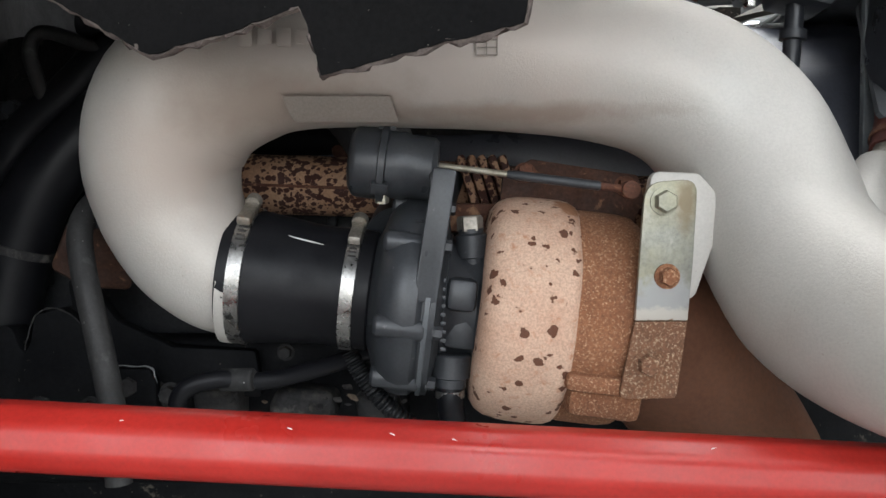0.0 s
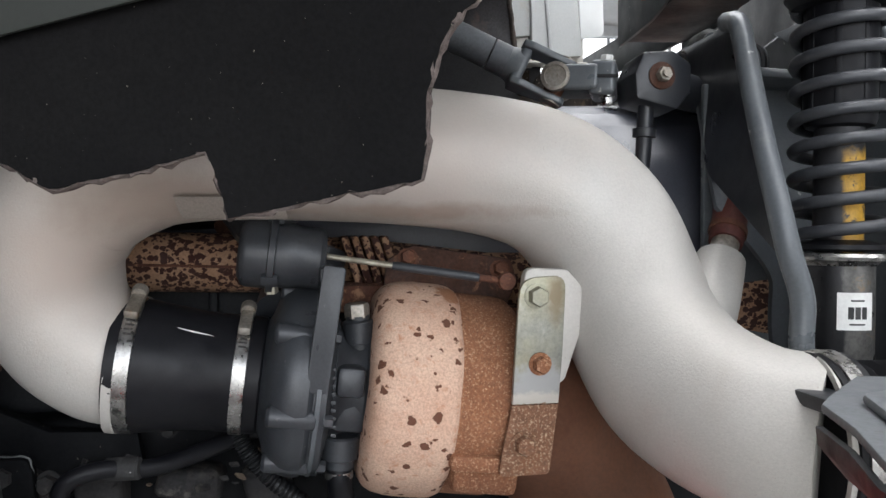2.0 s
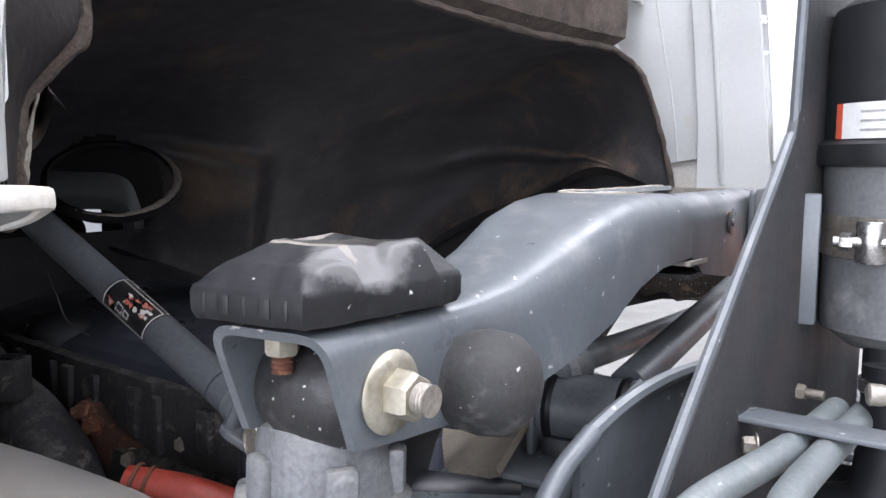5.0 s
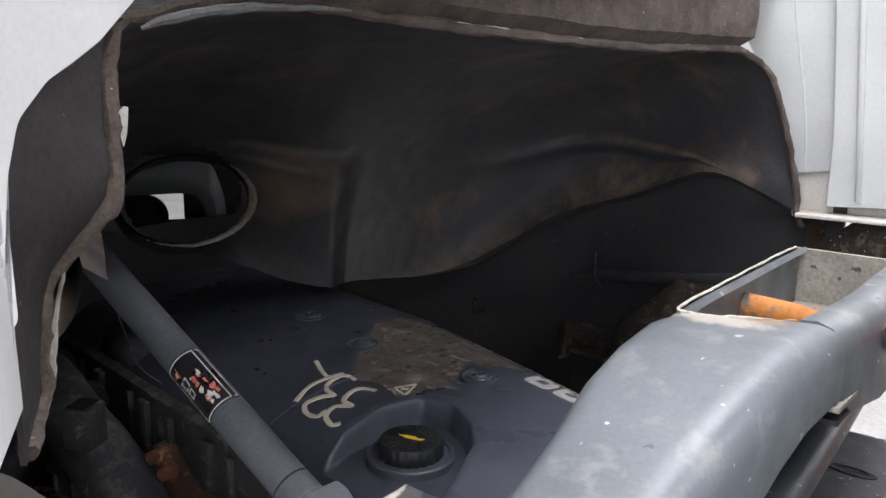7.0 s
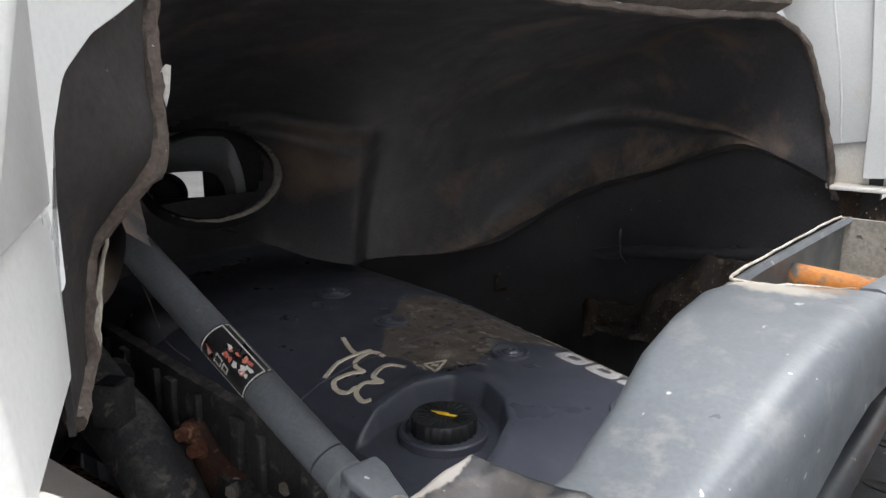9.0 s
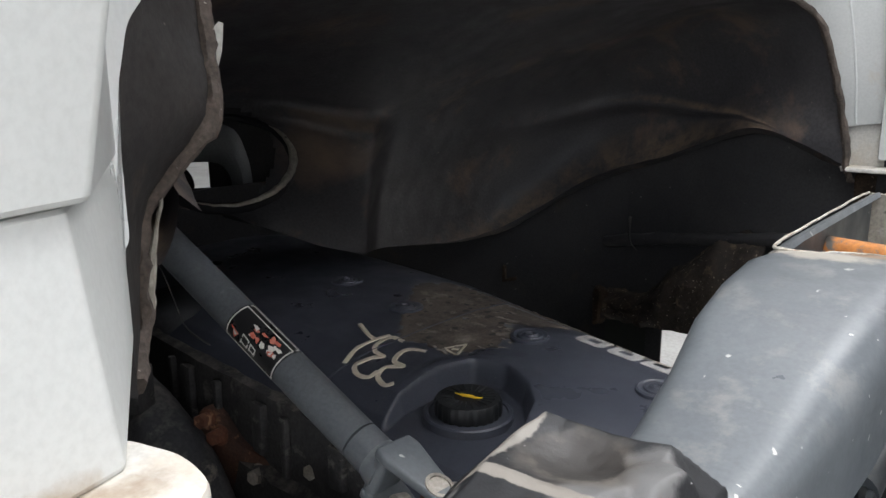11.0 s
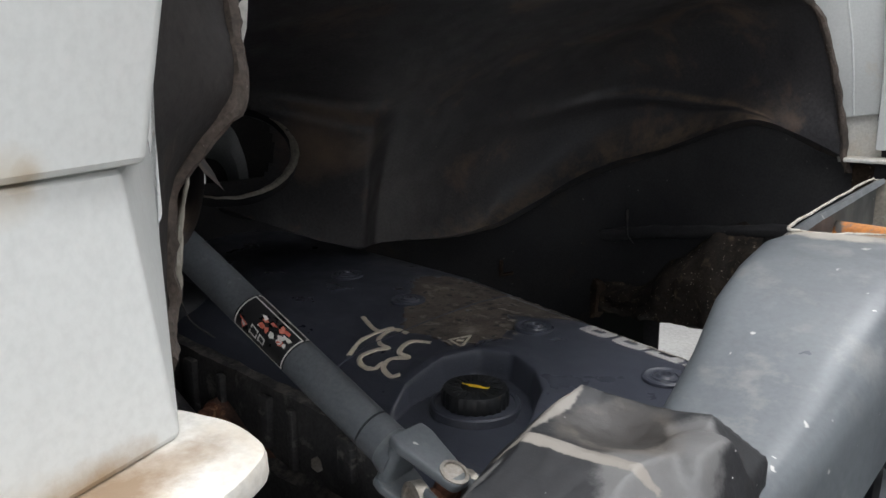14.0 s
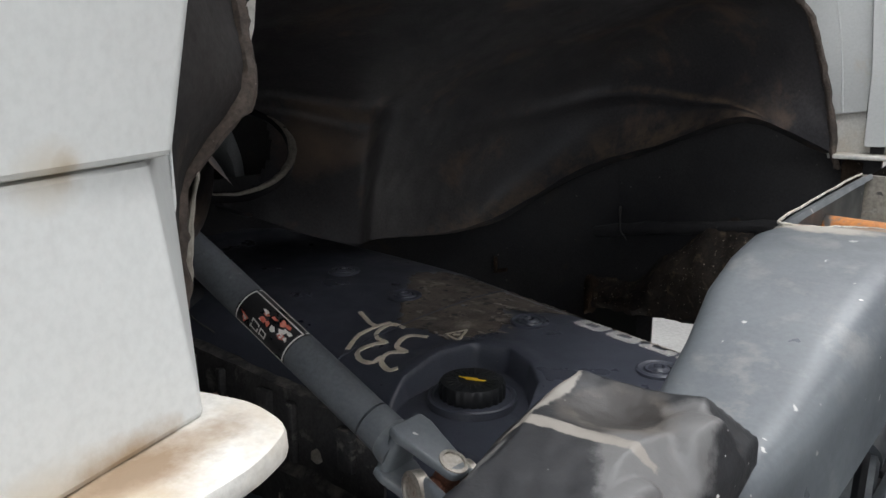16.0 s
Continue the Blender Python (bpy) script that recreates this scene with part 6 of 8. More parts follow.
def build_stop_block():
    """The rubber rest block on the beam's end."""
    ob = thing("rubber_rest_block", "worn black rubber rest block with a sloping top", "rubber block", (0.483, 0.645, 1.622))
    c = V(0.4840, 0.640, 1.622)

    def soft(x, a, b):
        t = max(0.0, min(1.0, (x - a) / (b - a)))
        return t * t * (3 - 2 * t)

    def left(v):
        return -0.0370 - 0.006 * soft(v, -0.05, 0.0)

    def right(v):
        return 0.0270 + 0.0210 * max(0.0, min(1.0, (v + 0.060) / 0.085))

    def height(u, v):
        """The block's top: a sloping nose, a sharp ridge, a dished seat behind it and two worn bosses."""
        nose = 0.0245 + 0.0085 * soft(v, -0.060, -0.022)
        seat = 0.0345 - 0.0085 * math.exp(-((u - 0.002) / 0.024) ** 2 - ((v - 0.014) / 0.022) ** 2)
        h = nose if v < -0.020 else seat
        h = min(h, 0.0165 + 1.05 * (u - left(v)), 0.0165 + 1.5 * (0.048 - v), 0.0165 + 0.9 * (right(v) - u), 0.0165 + 0.85 * (v + 0.060))
        for bu, bv, r, top in ((0.0205, -0.0360, 0.0150, 0.0285), (0.0320, 0.0120, 0.0150, 0.0345)):
            q = math.hypot((u - bu) / r, (v - bv) / (r * 1.05))
            h = max(h, min(top - 0.004 * q ** 2 - 0.028 * max(0.0, q - 0.75) ** 1.5, 0.0165 + 2.4 * (right(v) - u), 0.0165 + 2.4 * (v + 0.060)))
        return h

    ts, vs = np.linspace(0, 1, 56), np.linspace(-0.060, 0.048, 56)

    def top_at(t, v, f=1.0, z=None):
        u = left(v) + (right(v) - left(v)) * t
        return c + V(u * f, v * f, height(u, v) if z is None else z)

    bm = bm_sheet([[top_at(t, v) for v in vs] for t in ts])
    rim = [(t, vs[0]) for t in ts] + [(1, v) for v in vs[1:]] + [(t, vs[-1]) for t in ts[-2::-1]] + [(0, v) for v in vs[-2:0:-1]]
    rim.append(rim[0])
    bm = bm_join(bm, bm_sheet([[top_at(t, v, f, z) for t, v in rim] for f, z in ((1, None), (1.02, 0.0135), (1.02, 0.004), (0.985, 0.0))]))
    bmesh.ops.remove_doubles(bm, verts=bm.verts, dist=1e-5)
    bmesh.ops.recalc_face_normals(bm, faces=bm.faces)
    part("block_body", roughen(roughen(bm, 0.0008, 45), 0.0004, 140), REST_RUBBER, ob, sharp=50)
    for i in range(5):
        part("moulded_mark", bm_box((0.003 + 0.004 * (i % 2), 0.0010, 0.009), 0.0003, Matrix.Translation(c + V(-0.030 + 0.012 * i, -0.0612, 0.0085))), BLACK_PLASTIC, ob)
    return ob


build_stop_block()
buffer_axis = frame_at((0.529, 0.694, 1.577), (0.98, -0.15, 0.05))
rubber_buffer = thing("rubber_buffer", "domed black rubber buffer on the beam's side", "buffer", (0.529, 0.694, 1.577))
part("dome", bm_lathe([(0.010, 0.0), (0.027, 0.004), (0.029, 0.020), (0.027, 0.034), (0.018, 0.044), (0.006, 0.048), (0, 0.048)], 32, buffer_axis), RUBBER_DUSTY, rubber_buffer)
part("seat_plate", bm_lathe([(0.010, -0.008), (0.024, -0.008), (0.028, -0.004), (0.028, 0.003), (0.02, 0.004)], 32, buffer_axis), FRAME_DARK, rubber_buffer)


def build_support_bracket():
    """Pressed steel bracket round the strut: web behind, flanges left and right."""
    ob = thing("strut_support", "grey painted pressed-steel support behind the strut", "bracket", (0.48, 0.72, 1.0))
    left = [(0.424, 0.760, 1.500), (0.414, 0.720, 1.488), (0.410, 0.700, 1.455), (0.406, 0.680, 1.415), (0.399, 0.645, 1.350), (0.393, 0.615, 1.300), (0.398, 0.604, 1.255), (0.410, 0.603, 1.215), (0.409, 0.602, 1.170), (0.420, 0.600, 1.120), (0.425, 0.600, 1.06)]
    right = [(0.582, 0.775, 1.530), (0.573, 0.735, 1.512), (0.568, 0.700, 1.480), (0.564, 0.675, 1.430), (0.558, 0.652, 1.360), (0.553, 0.640, 1.310), (0.545, 0.630, 1.270), (0.535, 0.625, 1.225), (0.530, 0.620, 1.180), (0.530, 0.620, 1.120), (0.53, 0.62, 1.06)]
    L, Rr = smooth_path(left, 4), smooth_path(right, 4)
    # Left flange in dark paint stands for its face turned from the light.
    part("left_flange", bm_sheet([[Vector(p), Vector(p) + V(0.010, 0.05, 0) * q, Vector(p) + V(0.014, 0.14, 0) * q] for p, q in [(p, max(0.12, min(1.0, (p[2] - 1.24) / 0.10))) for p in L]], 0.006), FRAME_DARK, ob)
    part("left_edge", bm_tube([tuple(p) for p in L], 0.0110, 12, 1), FRAME_GREY, ob)
    part("right_flange", bm_sheet([[Vector(p), Vector(p) + V(-0.004, 0.05, 0), Vector(p) + V(-0.006, 0.14, 0)] for p in Rr], 0.006), FRAME_GREY, ob)
    part("right_edge", bm_tube([tuple(p) for p in Rr], [0.0065] * 10 + [0.0065 + 0.0085 * min(1.0, i / 10) for i in range(len(Rr) - 10)], 16, 1), FRAME_GREY, ob)
    wing = smooth_path([(0.578, 0.765, 1.526), (0.590, 0.815, 1.538), (0.602, 0.88, 1.541), (0.618, 0.97, 1.535), (0.645, 1.12, 1.522)], 4)
    part("rear_wing", bm_sheet([[Vector(p), V(p[0], p[1], 1.47), V(p[0], p[1], 1.40)] for p in wing], 0.006), FRAME_GREY, ob)
    part("wing_edge", bm_tube([tuple(p) for p in wing], 0.0055, 8, 1), FRAME_GREY, ob)
    web = []
    for a, b in zip(L, Rr):
        a, b = Vector(a) + V(0.014, 0.14, 0), Vector(b) + V(-0.006, 0.14, 0)
        a = a + (b - a) * 0.45 * max(0.0, min(1.0, (1.30 - a.z) / 0.08))
        web.append([a + (b - a) * (i / 6) for i in range(7)])
    part("web", bm_sheet(web[11:], 0.006), FRAME_GREY, ob)
    part("flange_bolt", bm_bolt(0.015, 0.010, frame_at((0.540, 0.640, 1.331), (-0.95, -0.3, 0))), STEEL, ob)
    return ob


build_support_bracket()


# ---- coolant pipes right of the strut ----
def build_pipes():
    p = thing("riser_pipe", "slim grey-green painted steel riser pipe with a bent top", "pipe", (0.553, 0.596, 1.25), group="riser pipes")
    part("tube", bm_tube([(0.552, 0.596, 1.245), (0.566, 0.598, 1.345), (0.579, 0.599, 1.450), (0.585, 0.602, 1.478), (0.600, 0.616, 1.494), (0.632, 0.652, 1.498), (0.672, 0.695, 1.499), (0.692, 0.735, 1.505), (0.694, 0.776, 1.510), (0.710, 0.858, 1.512), (0.733, 0.962, 1.514)], 0.0098, 18, 5), GALV, p)
    clamp(p, (0.5525, 0.596, 1.252), (0.1, 0, 1), 0.0115, 0.008, (0.3, -1, 0))
    p = thing("riser_pipe", "slim grey-green painted steel riser pipe with a bent top", "pipe", (0.604, 0.611, 1.29), group="riser pipes")
    part("tube", bm_tube([(0.603, 0.610, 1.285), (0.6035, 0.613, 1.38), (0.604, 0.618, 1.452), (0.607, 0.628, 1.478), (0.620, 0.655, 1.492), (0.640, 0.70, 1.500), (0.651, 0.753, 1.508), (0.688, 0.858, 1.512), (0.713, 0.958, 1.514)], 0.0098, 18, 5), GALV, p)
    clamp(p, (0.603, 0.610, 1.285), (0, 0, 1), 0.0115, 0.008, (0.8, -1, 0))
    solo("pipe_clip", bm_join(bm_plate(rounded([(-0.052, -0.013), (0.050, -0.013), (0.050, 0.015), (-0.052, 0.010)], 0.005), 0.0025, 0.0008, frame_at((0.592, 0.5985, 1.322), (0.10, -1, 0), (1, 0.1, 0))),
         bm_bolt(0.011, 0.007, frame_at((0.5895, 0.5945, 1.320), (0.1, -1, 0))), bm_plate(rounded([(-0.02, -0.012), (0.02, -0.012), (0.02, 0.012), (-0.02, 0.012)], 0.004), 0.003, 0.0008, frame_at((0.572, 0.594, 1.322), (0.10, -1, 0), (1, 0.1, 0)))), GALV, "zinc clip plate holding the riser pipes", "clip")
    hose = thing("drain_hose", "black rubber hose clamped on the riser pipe", "hose", (0.55, 0.6, 1.2), group="riser hoses")
    part("hose_body", bm_tube([(0.5525, 0.596, 1.256), (0.548, 0.597, 1.22), (0.540, 0.605, 1.16), (0.520, 0.62, 1.09)], 0.0135, 18, 5), RUBBER, hose)
    hose = thing("drain_hose", "black rubber hose clamped on the riser pipe", "hose", (0.60, 0.61, 1.28), group="riser hoses")
    part("hose_body", bm_tube([(0.603, 0.610, 1.292), (0.603, 0.610, 1.265), (0.590, 0.612, 1.235), (0.570, 0.62, 1.20), (0.556, 0.64, 1.12)], 0.0125, 18, 5), RUBBER, hose)


build_pipes()


def build_bellows():
    ob = thing("charge_air_bellows", "black corrugated hose with bright clamps on the intake pipe", "hose", (0.48, 0.53, 1.10))
    part("bellows", corrugated([(0.405, 0.543, 1.105), (0.46, 0.535, 1.104), (0.55, 0.525, 1.102), (0.625, 0.52, 1.10)], 0.063, 0.0042, 13), RUBBER, ob)
    part("cuff", bm_lathe([(0.069, 0), (0.073, 0.001), (0.073, 0.026), (0.066, 0.027)], 40, frame_at((0.380, 0.547, 1.105), (1, -0.12, 0))), RUBBER, ob)
    part("band", bm_ring(0.0735, 0.013, 0.0015, frame_at((0.393, 0.5455, 1.105), (1, -0.12, 0))), STEEL, ob)
    part("cuff", bm_lathe([(0.066, 0), (0.071, 0.001), (0.071, 0.026), (0.06, 0.027)], 40, frame_at((0.615, 0.52, 1.10), (1, -0.05, 0))), RUBBER, ob)
    part("band", bm_ring(0.0715, 0.013, 0.0015, frame_at((0.628, 0.5195, 1.10), (1, -0.05, 0))), STEEL, ob)
    return ob


build_bellows()


# ---- steering ----
def build_steering():
    ob = thing("steering_shaft", "dark grey telescopic steering shaft with a warning sticker", "steering shaft", (0.18, 0.868, 1.48))
    a, b = V(0.187, 0.868, 1.482), V(-0.30, 0.915, 1.715)
    d = (b - a).normalized()
    tube = part("tube", bm_tube([a, b], 0.0185, 28, 1), SHAFT_GREY, ob)
    part("inner_tube", bm_tube([a - d * 0.036, a - d * 0.002], [0.0192, 0.0186], 28, 1), SHAFT_GREY, ob)
    # sticker wrapped on the upper side
    m = frame_at(a, d, (0.15, -0.60, 0.78))

    def wrap(name, s0, s1, a0, a1, r, mat, label=""):
        rows = [[m @ V(r * math.cos(radians(q)), r * math.sin(radians(q)), s) for q in np.linspace(a0, a1, 9)] for s in np.linspace(s0, s1, 4)]
        return part(name, bm_sheet(rows, 0.0002), mat, tube, label)

    wrap("warning_sticker", 0.098, 0.172, -78, 66, 0.0189, STICKER, "black warning sticker with white border and red symbols")
    for s0, s1, a0, a1 in ((0.0995, 0.1008, -75, 38), (0.169, 0.1703, -75, 38), (0.0995, 0.1703, -75, -72), (0.0995, 0.1703, 34, 38), (0.0995, 0.1703, 56, 60), (0.0995, 0.1008, 46, 60), (0.169, 0.1703, 46, 60)):
        wrap("sticker_border", s0, s1, a0, a1, 0.0192, STICKER_LINE)

    def mark(pts, mat, r=0.01925):
        bm = bmesh.new()
        bm.faces.new([bm.verts.new(m @ V(r * math.cos(radians(q)), r * math.sin(radians(q)), s)) for s, q in pts])
        part("sticker_symbol", bm, mat, tube)

    # triangle, outlined panels and a broken figure, each in short strokes
    mark([(0.158, -62), (0.166, -34), (0.153, -40)], STICKER_RED)
    mark([(0.157, -54), (0.162, -40), (0.155, -44)], STICKER_LINE, 0.0194)
    for c, w, h in ((0.138, 0.011, 22), (0.127, 0.009, 16)):
        for q0 in (-58, -58 + h):
            mark([(c, q0), (c + w, q0 + 4), (c + w, q0 + 8), (c, q0 + 4)], STICKER_LINE)
        for s0 in (c, c + w - 0.0016):
            mark([(s0, -58), (s0 + 0.0016, -58), (s0 + 0.0016, -54 + h), (s0, -54 + h)], STICKER_LINE)
    rng = random.Random(4)
    for i in range(16):
        s0, q = 0.106 + 0.038 * rng.random(), -20 + 42 * rng.random()
        k = [(s0 + 0.0040 * math.cos(g + i) * rng.uniform(0.4, 1.3), q + 9 * math.sin(g + i) * rng.uniform(0.4, 1.3)) for g in (0, 1.3, 2.5, 3.8, 5.0)]
        mark(k, STICKER_RED if i % 2 else STICKER_LINE, 0.0193 + 0.00003 * i)
    # universal joint: the shaft's fork, the cross and the clamped lower fork
    e = V(0.43, 0.0, 0.90).normalized()
    uc = V(0.267, 0.857, 1.449)
    q = (uc - a).normalized()
    j = part("upper_fork", roughen(bm_box((0.044, 0.038, 0.014), 0.006, frame_at(a - d * 0.038, d, e), 4), 0.0004, 60), FRAME_GREY, ob)
    part("fork_socket", bm_lathe([(0.0188, 0.008), (0.0200, 0.004), (0.0215, -0.003), (0.0215, -0.008)], 28, frame_at(a - d * 0.030, d)), FRAME_GREY, j)
    reach = (uc - a).length
    for s in (-1, 1):
        out = rounded([(0.032, -0.0190), (0.032, 0.0190), (0.044, 0.0215), (0.058, 0.0185), (reach - 0.003, 0.0138), (reach + 0.0140, 0.0115), (reach + 0.0140, -0.0115), (reach - 0.003, -0.0138), (0.058, -0.0185), (0.044, -0.0215)], [0.004, 0.004, 0.01, 0.012, 0.01, 0.011, 0.011, 0.01, 0.012, 0.01], 5)
        up = (e - q * e.dot(q)).normalized()
        part("fork_ear", bm_plate(out, 0.0085, 0.0022, frame_at(a + up * (s * 0.0225 - 0.00425), up, q), 3), FRAME_GREY, j)
        part("bearing_cap", bm_lathe([(0.0125, 0), (0.0125, 0.0035), (0.0095, 0.004), (0.009, 0.0025), (0, 0.0025)], 22, frame_at(uc + e * s * 0.0245, e * s)), STEEL_DIRTY, j)
    part("cross", bm_join(bm_lathe([(0.010, -0.024), (0.010, 0.024)], 18, frame_at(uc, e)), bm_lathe([(0.010, -0.026), (0.010, 0.026)], 18, frame_at(uc, (0, -1, 0.1)))), RUST_DARK, j)
    v = V(0.338, 0.822, 1.446)
    f = (v - uc).normalized()
    w = V(0.1, -1, 0.06)
    w = (w - f * w.dot(f)).normalized()
    k = part("lower_fork", bm_box((0.040, 0.046, 0.030), 0.006, frame_at(uc + f * 0.052, f, w.cross(f)), 3), FRAME_GREY, ob)
    for s in (-1, 1):
        part("fork_ear", bm_box((0.030, 0.010, 0.056), 0.005, frame_at(uc + f * 0.020 + w * s * 0.0205, f, w.cross(f)), 3), FRAME_GREY, k)
        part("bearing_cap", bm_lathe([(0.0165, -0.006), (0.0165, 0.004), (0.0125, 0.005), (0.012, 0.003), (0, 0.003)], 24, frame_at(uc + w * s * 0.0245, w * s)), STEEL_DIRTY, k)
    part("clamp_slot", bm_box((0.004, 0.001, 0.040), 0.0, frame_at(uc + f * 0.050 + w * 0.0232, f, w.cross(f))), STICKER, k)
    part("pinch_bolt", bm_bolt(0.012, 0.009, frame_at(uc + f * 0.056 + w * 0.010 + V(0, 0, -0.020), (0, -0.1, -1))), STEEL, k)
    part("pinch_bolt", bm_bolt(0.013, 0.006, frame_at(uc + f * 0.056 + w * 0.010 + V(0, 0, 0.020), (0.05, -0.1, 1))), LABEL, k, "pale bolt head")
    return ob


build_steering()


def build_angle_box():
    ob = thing("steering_angle_box", "dark grey steering angle gearbox with a centre nut", "gearbox", (0.357, 0.80, 1.40))
    m = frame_at((0.357, 0.800, 1.443), (0, -1, 0.05), (0.97, 0, -0.10))
    part("housing", bm_plate(rounded([(-0.026, -0.028), (0.022, -0.034), (0.036, -0.012), (0.034, 0.018), (0.012, 0.030), (-0.022, 0.024), (-0.030, 0.0)], 0.006), 0.055, 0.003, m @ pose(0, 0, -0.032)), FRAME_DARK, ob)
    part("centre_nut", bm_join(bm_hex(0.0145, 0.010, m @ pose(0, 0, 0.025)), bm_lathe([(0.0045, 0), (0.0045, 0.005), (0, 0.005)], 14, m @ pose(0, 0, 0.034))), STEEL_DIRTY, ob, "rusty centre nut")
    part("nut_washer", roughen(bm_lathe([(0.0150, 0), (0.0150, 0.002), (0.010, 0.003)], 28, m @ pose(0, 0, 0.023)), 0.0006, 120), RUST_DEEP, ob, "rusted washer")
    part("drop_pin", bm_lathe([(0.009, 0), (0.009, 0.03), (0.013, 0.031), (0.013, 0.040), (0.009, 0.041), (0.008, 0.09)], 18, frame_at((0.350, 0.80, 1.420), (-0.06, 0.0, -1))), FRAME_DARK, ob)
    part("output_tube", bm_tube([(0.375, 0.81, 1.440), (0.42, 0.83, 1.435), (0.50, 0.86, 1.43)], 0.021, 20, 3), FRAME_DARK, ob)
    return ob


build_angle_box()


def build_quarter_panel():
    m = frame_at((0.304, 0.586, 0), (0.934, 0.358, 0), (-0.358, 0.934, 0))
    out = [(-0.010, 1.70), (-0.012, 1.722), (-0.001, 1.728), (-0.001, 1.765), (0.002, 1.794), (0.011, 1.817), (0.032, 1.834), (0.050, 1.842), (0.072, 1.853), (0.096, 1.870), (0.125, 1.890), (0.125, 2.45), (-0.01, 2.45)]
    bm = bm_plate(rounded(out, [0, 0.004, 0.006, 0.01, 0.015, 0.02, 0.02, 0, 0, 0, 0, 0, 0], 3), 0.004, 0.0012, m)
    solo("quarter_panel", bm, WHITE, "white painted cab quarter panel curving over the wheel liner", "cab panel", sharp=20)


build_quarter_panel()


# ---- rocker cover ----
CO, CE1, CE2 = V(0.175, 1.066, 0), V(0.9816, -0.191, 0), V(0.191, 0.9816, 0)
RECESS = [(0.128, 0.88), (0.110, 0.995), (0.102, 1.036), (0.108, 1.103), (0.131, 1.142), (0.175, 1.148), (0.216, 1.120), (0.245, 1.080), (0.259, 1.030), (0.266, 0.98), (0.268, 0.88)]


def inside_by(x, y, poly):
    """Distance inside the outline (negative outside)."""
    best, inside = 9.0, False
    for (x0, y0), (x1, y1) in zip(poly, poly[1:] + poly[:1]):
        dx, dy = x1 - x0, y1 - y0
        t = max(0.0, min(1.0, ((x - x0) * dx + (y - y0) * dy) / (dx * dx + dy * dy)))
        best = min(best, math.hypot(x - x0 - t * dx, y - y0 - t * dy))
        if (y0 > y) != (y1 > y) and x < x0 + (y - y0) / (y1 - y0) * dx:
            inside = not inside
    return best if inside else -best


def cover_far(u):
    """Where the cover's far edge runs: it closes in towards the rear."""
    return min(0.345, max(0.20, 0.270 - 0.23 * u))


def cover_top(v, u):
    v = v if v < 0.1 else 0.1 + (v - 0.1) * 0.238 / (cover_far(u) - 0.1)
    sec = [(-0.165, 1.30), (-0.152, 1.345), (-0.140, 1.368), (-0.120, 1.390), (-0.100, 1.409), (-0.075, 1.427), (-0.045, 1.440), (0.0, 1.449), (0.1, 1.455), (0.2, 1.457), (0.28, 1.452), (0.315, 1.440), (0.332, 1.415), (0.338, 1.36)]
    return float(np.interp(v, [a for a, b in sec], [b for a, b in sec]))


REC_SOFT = rounded(RECESS, 0.02, 4)


def cover_z(x, y):
    p = V(x, y, 0) - CO
    z = cover_top(p.dot(CE2), p.dot(CE1))
    d = inside_by(x, y, REC_SOFT)
    floor_z = 1.4165 + 0.007 * max(0.0, min(1.0, (p.dot(CE2) - 0.005) / 0.055))
    if z > floor_z:
        deep = min(1.0, (z - floor_z) / 0.03)
        lip = 0.0022 * deep * math.exp(-((d + 0.009) / 0.010) ** 2)
        t = max(0.0, min(1.0, (d + 0.001) / 0.0075))
        z = z + lip - (z - floor_z) * t * t * (3 - 2 * t)
    return z


def on_cover(x, y, up=0.0):
    return V(x, y, cover_z(x, y) + up)


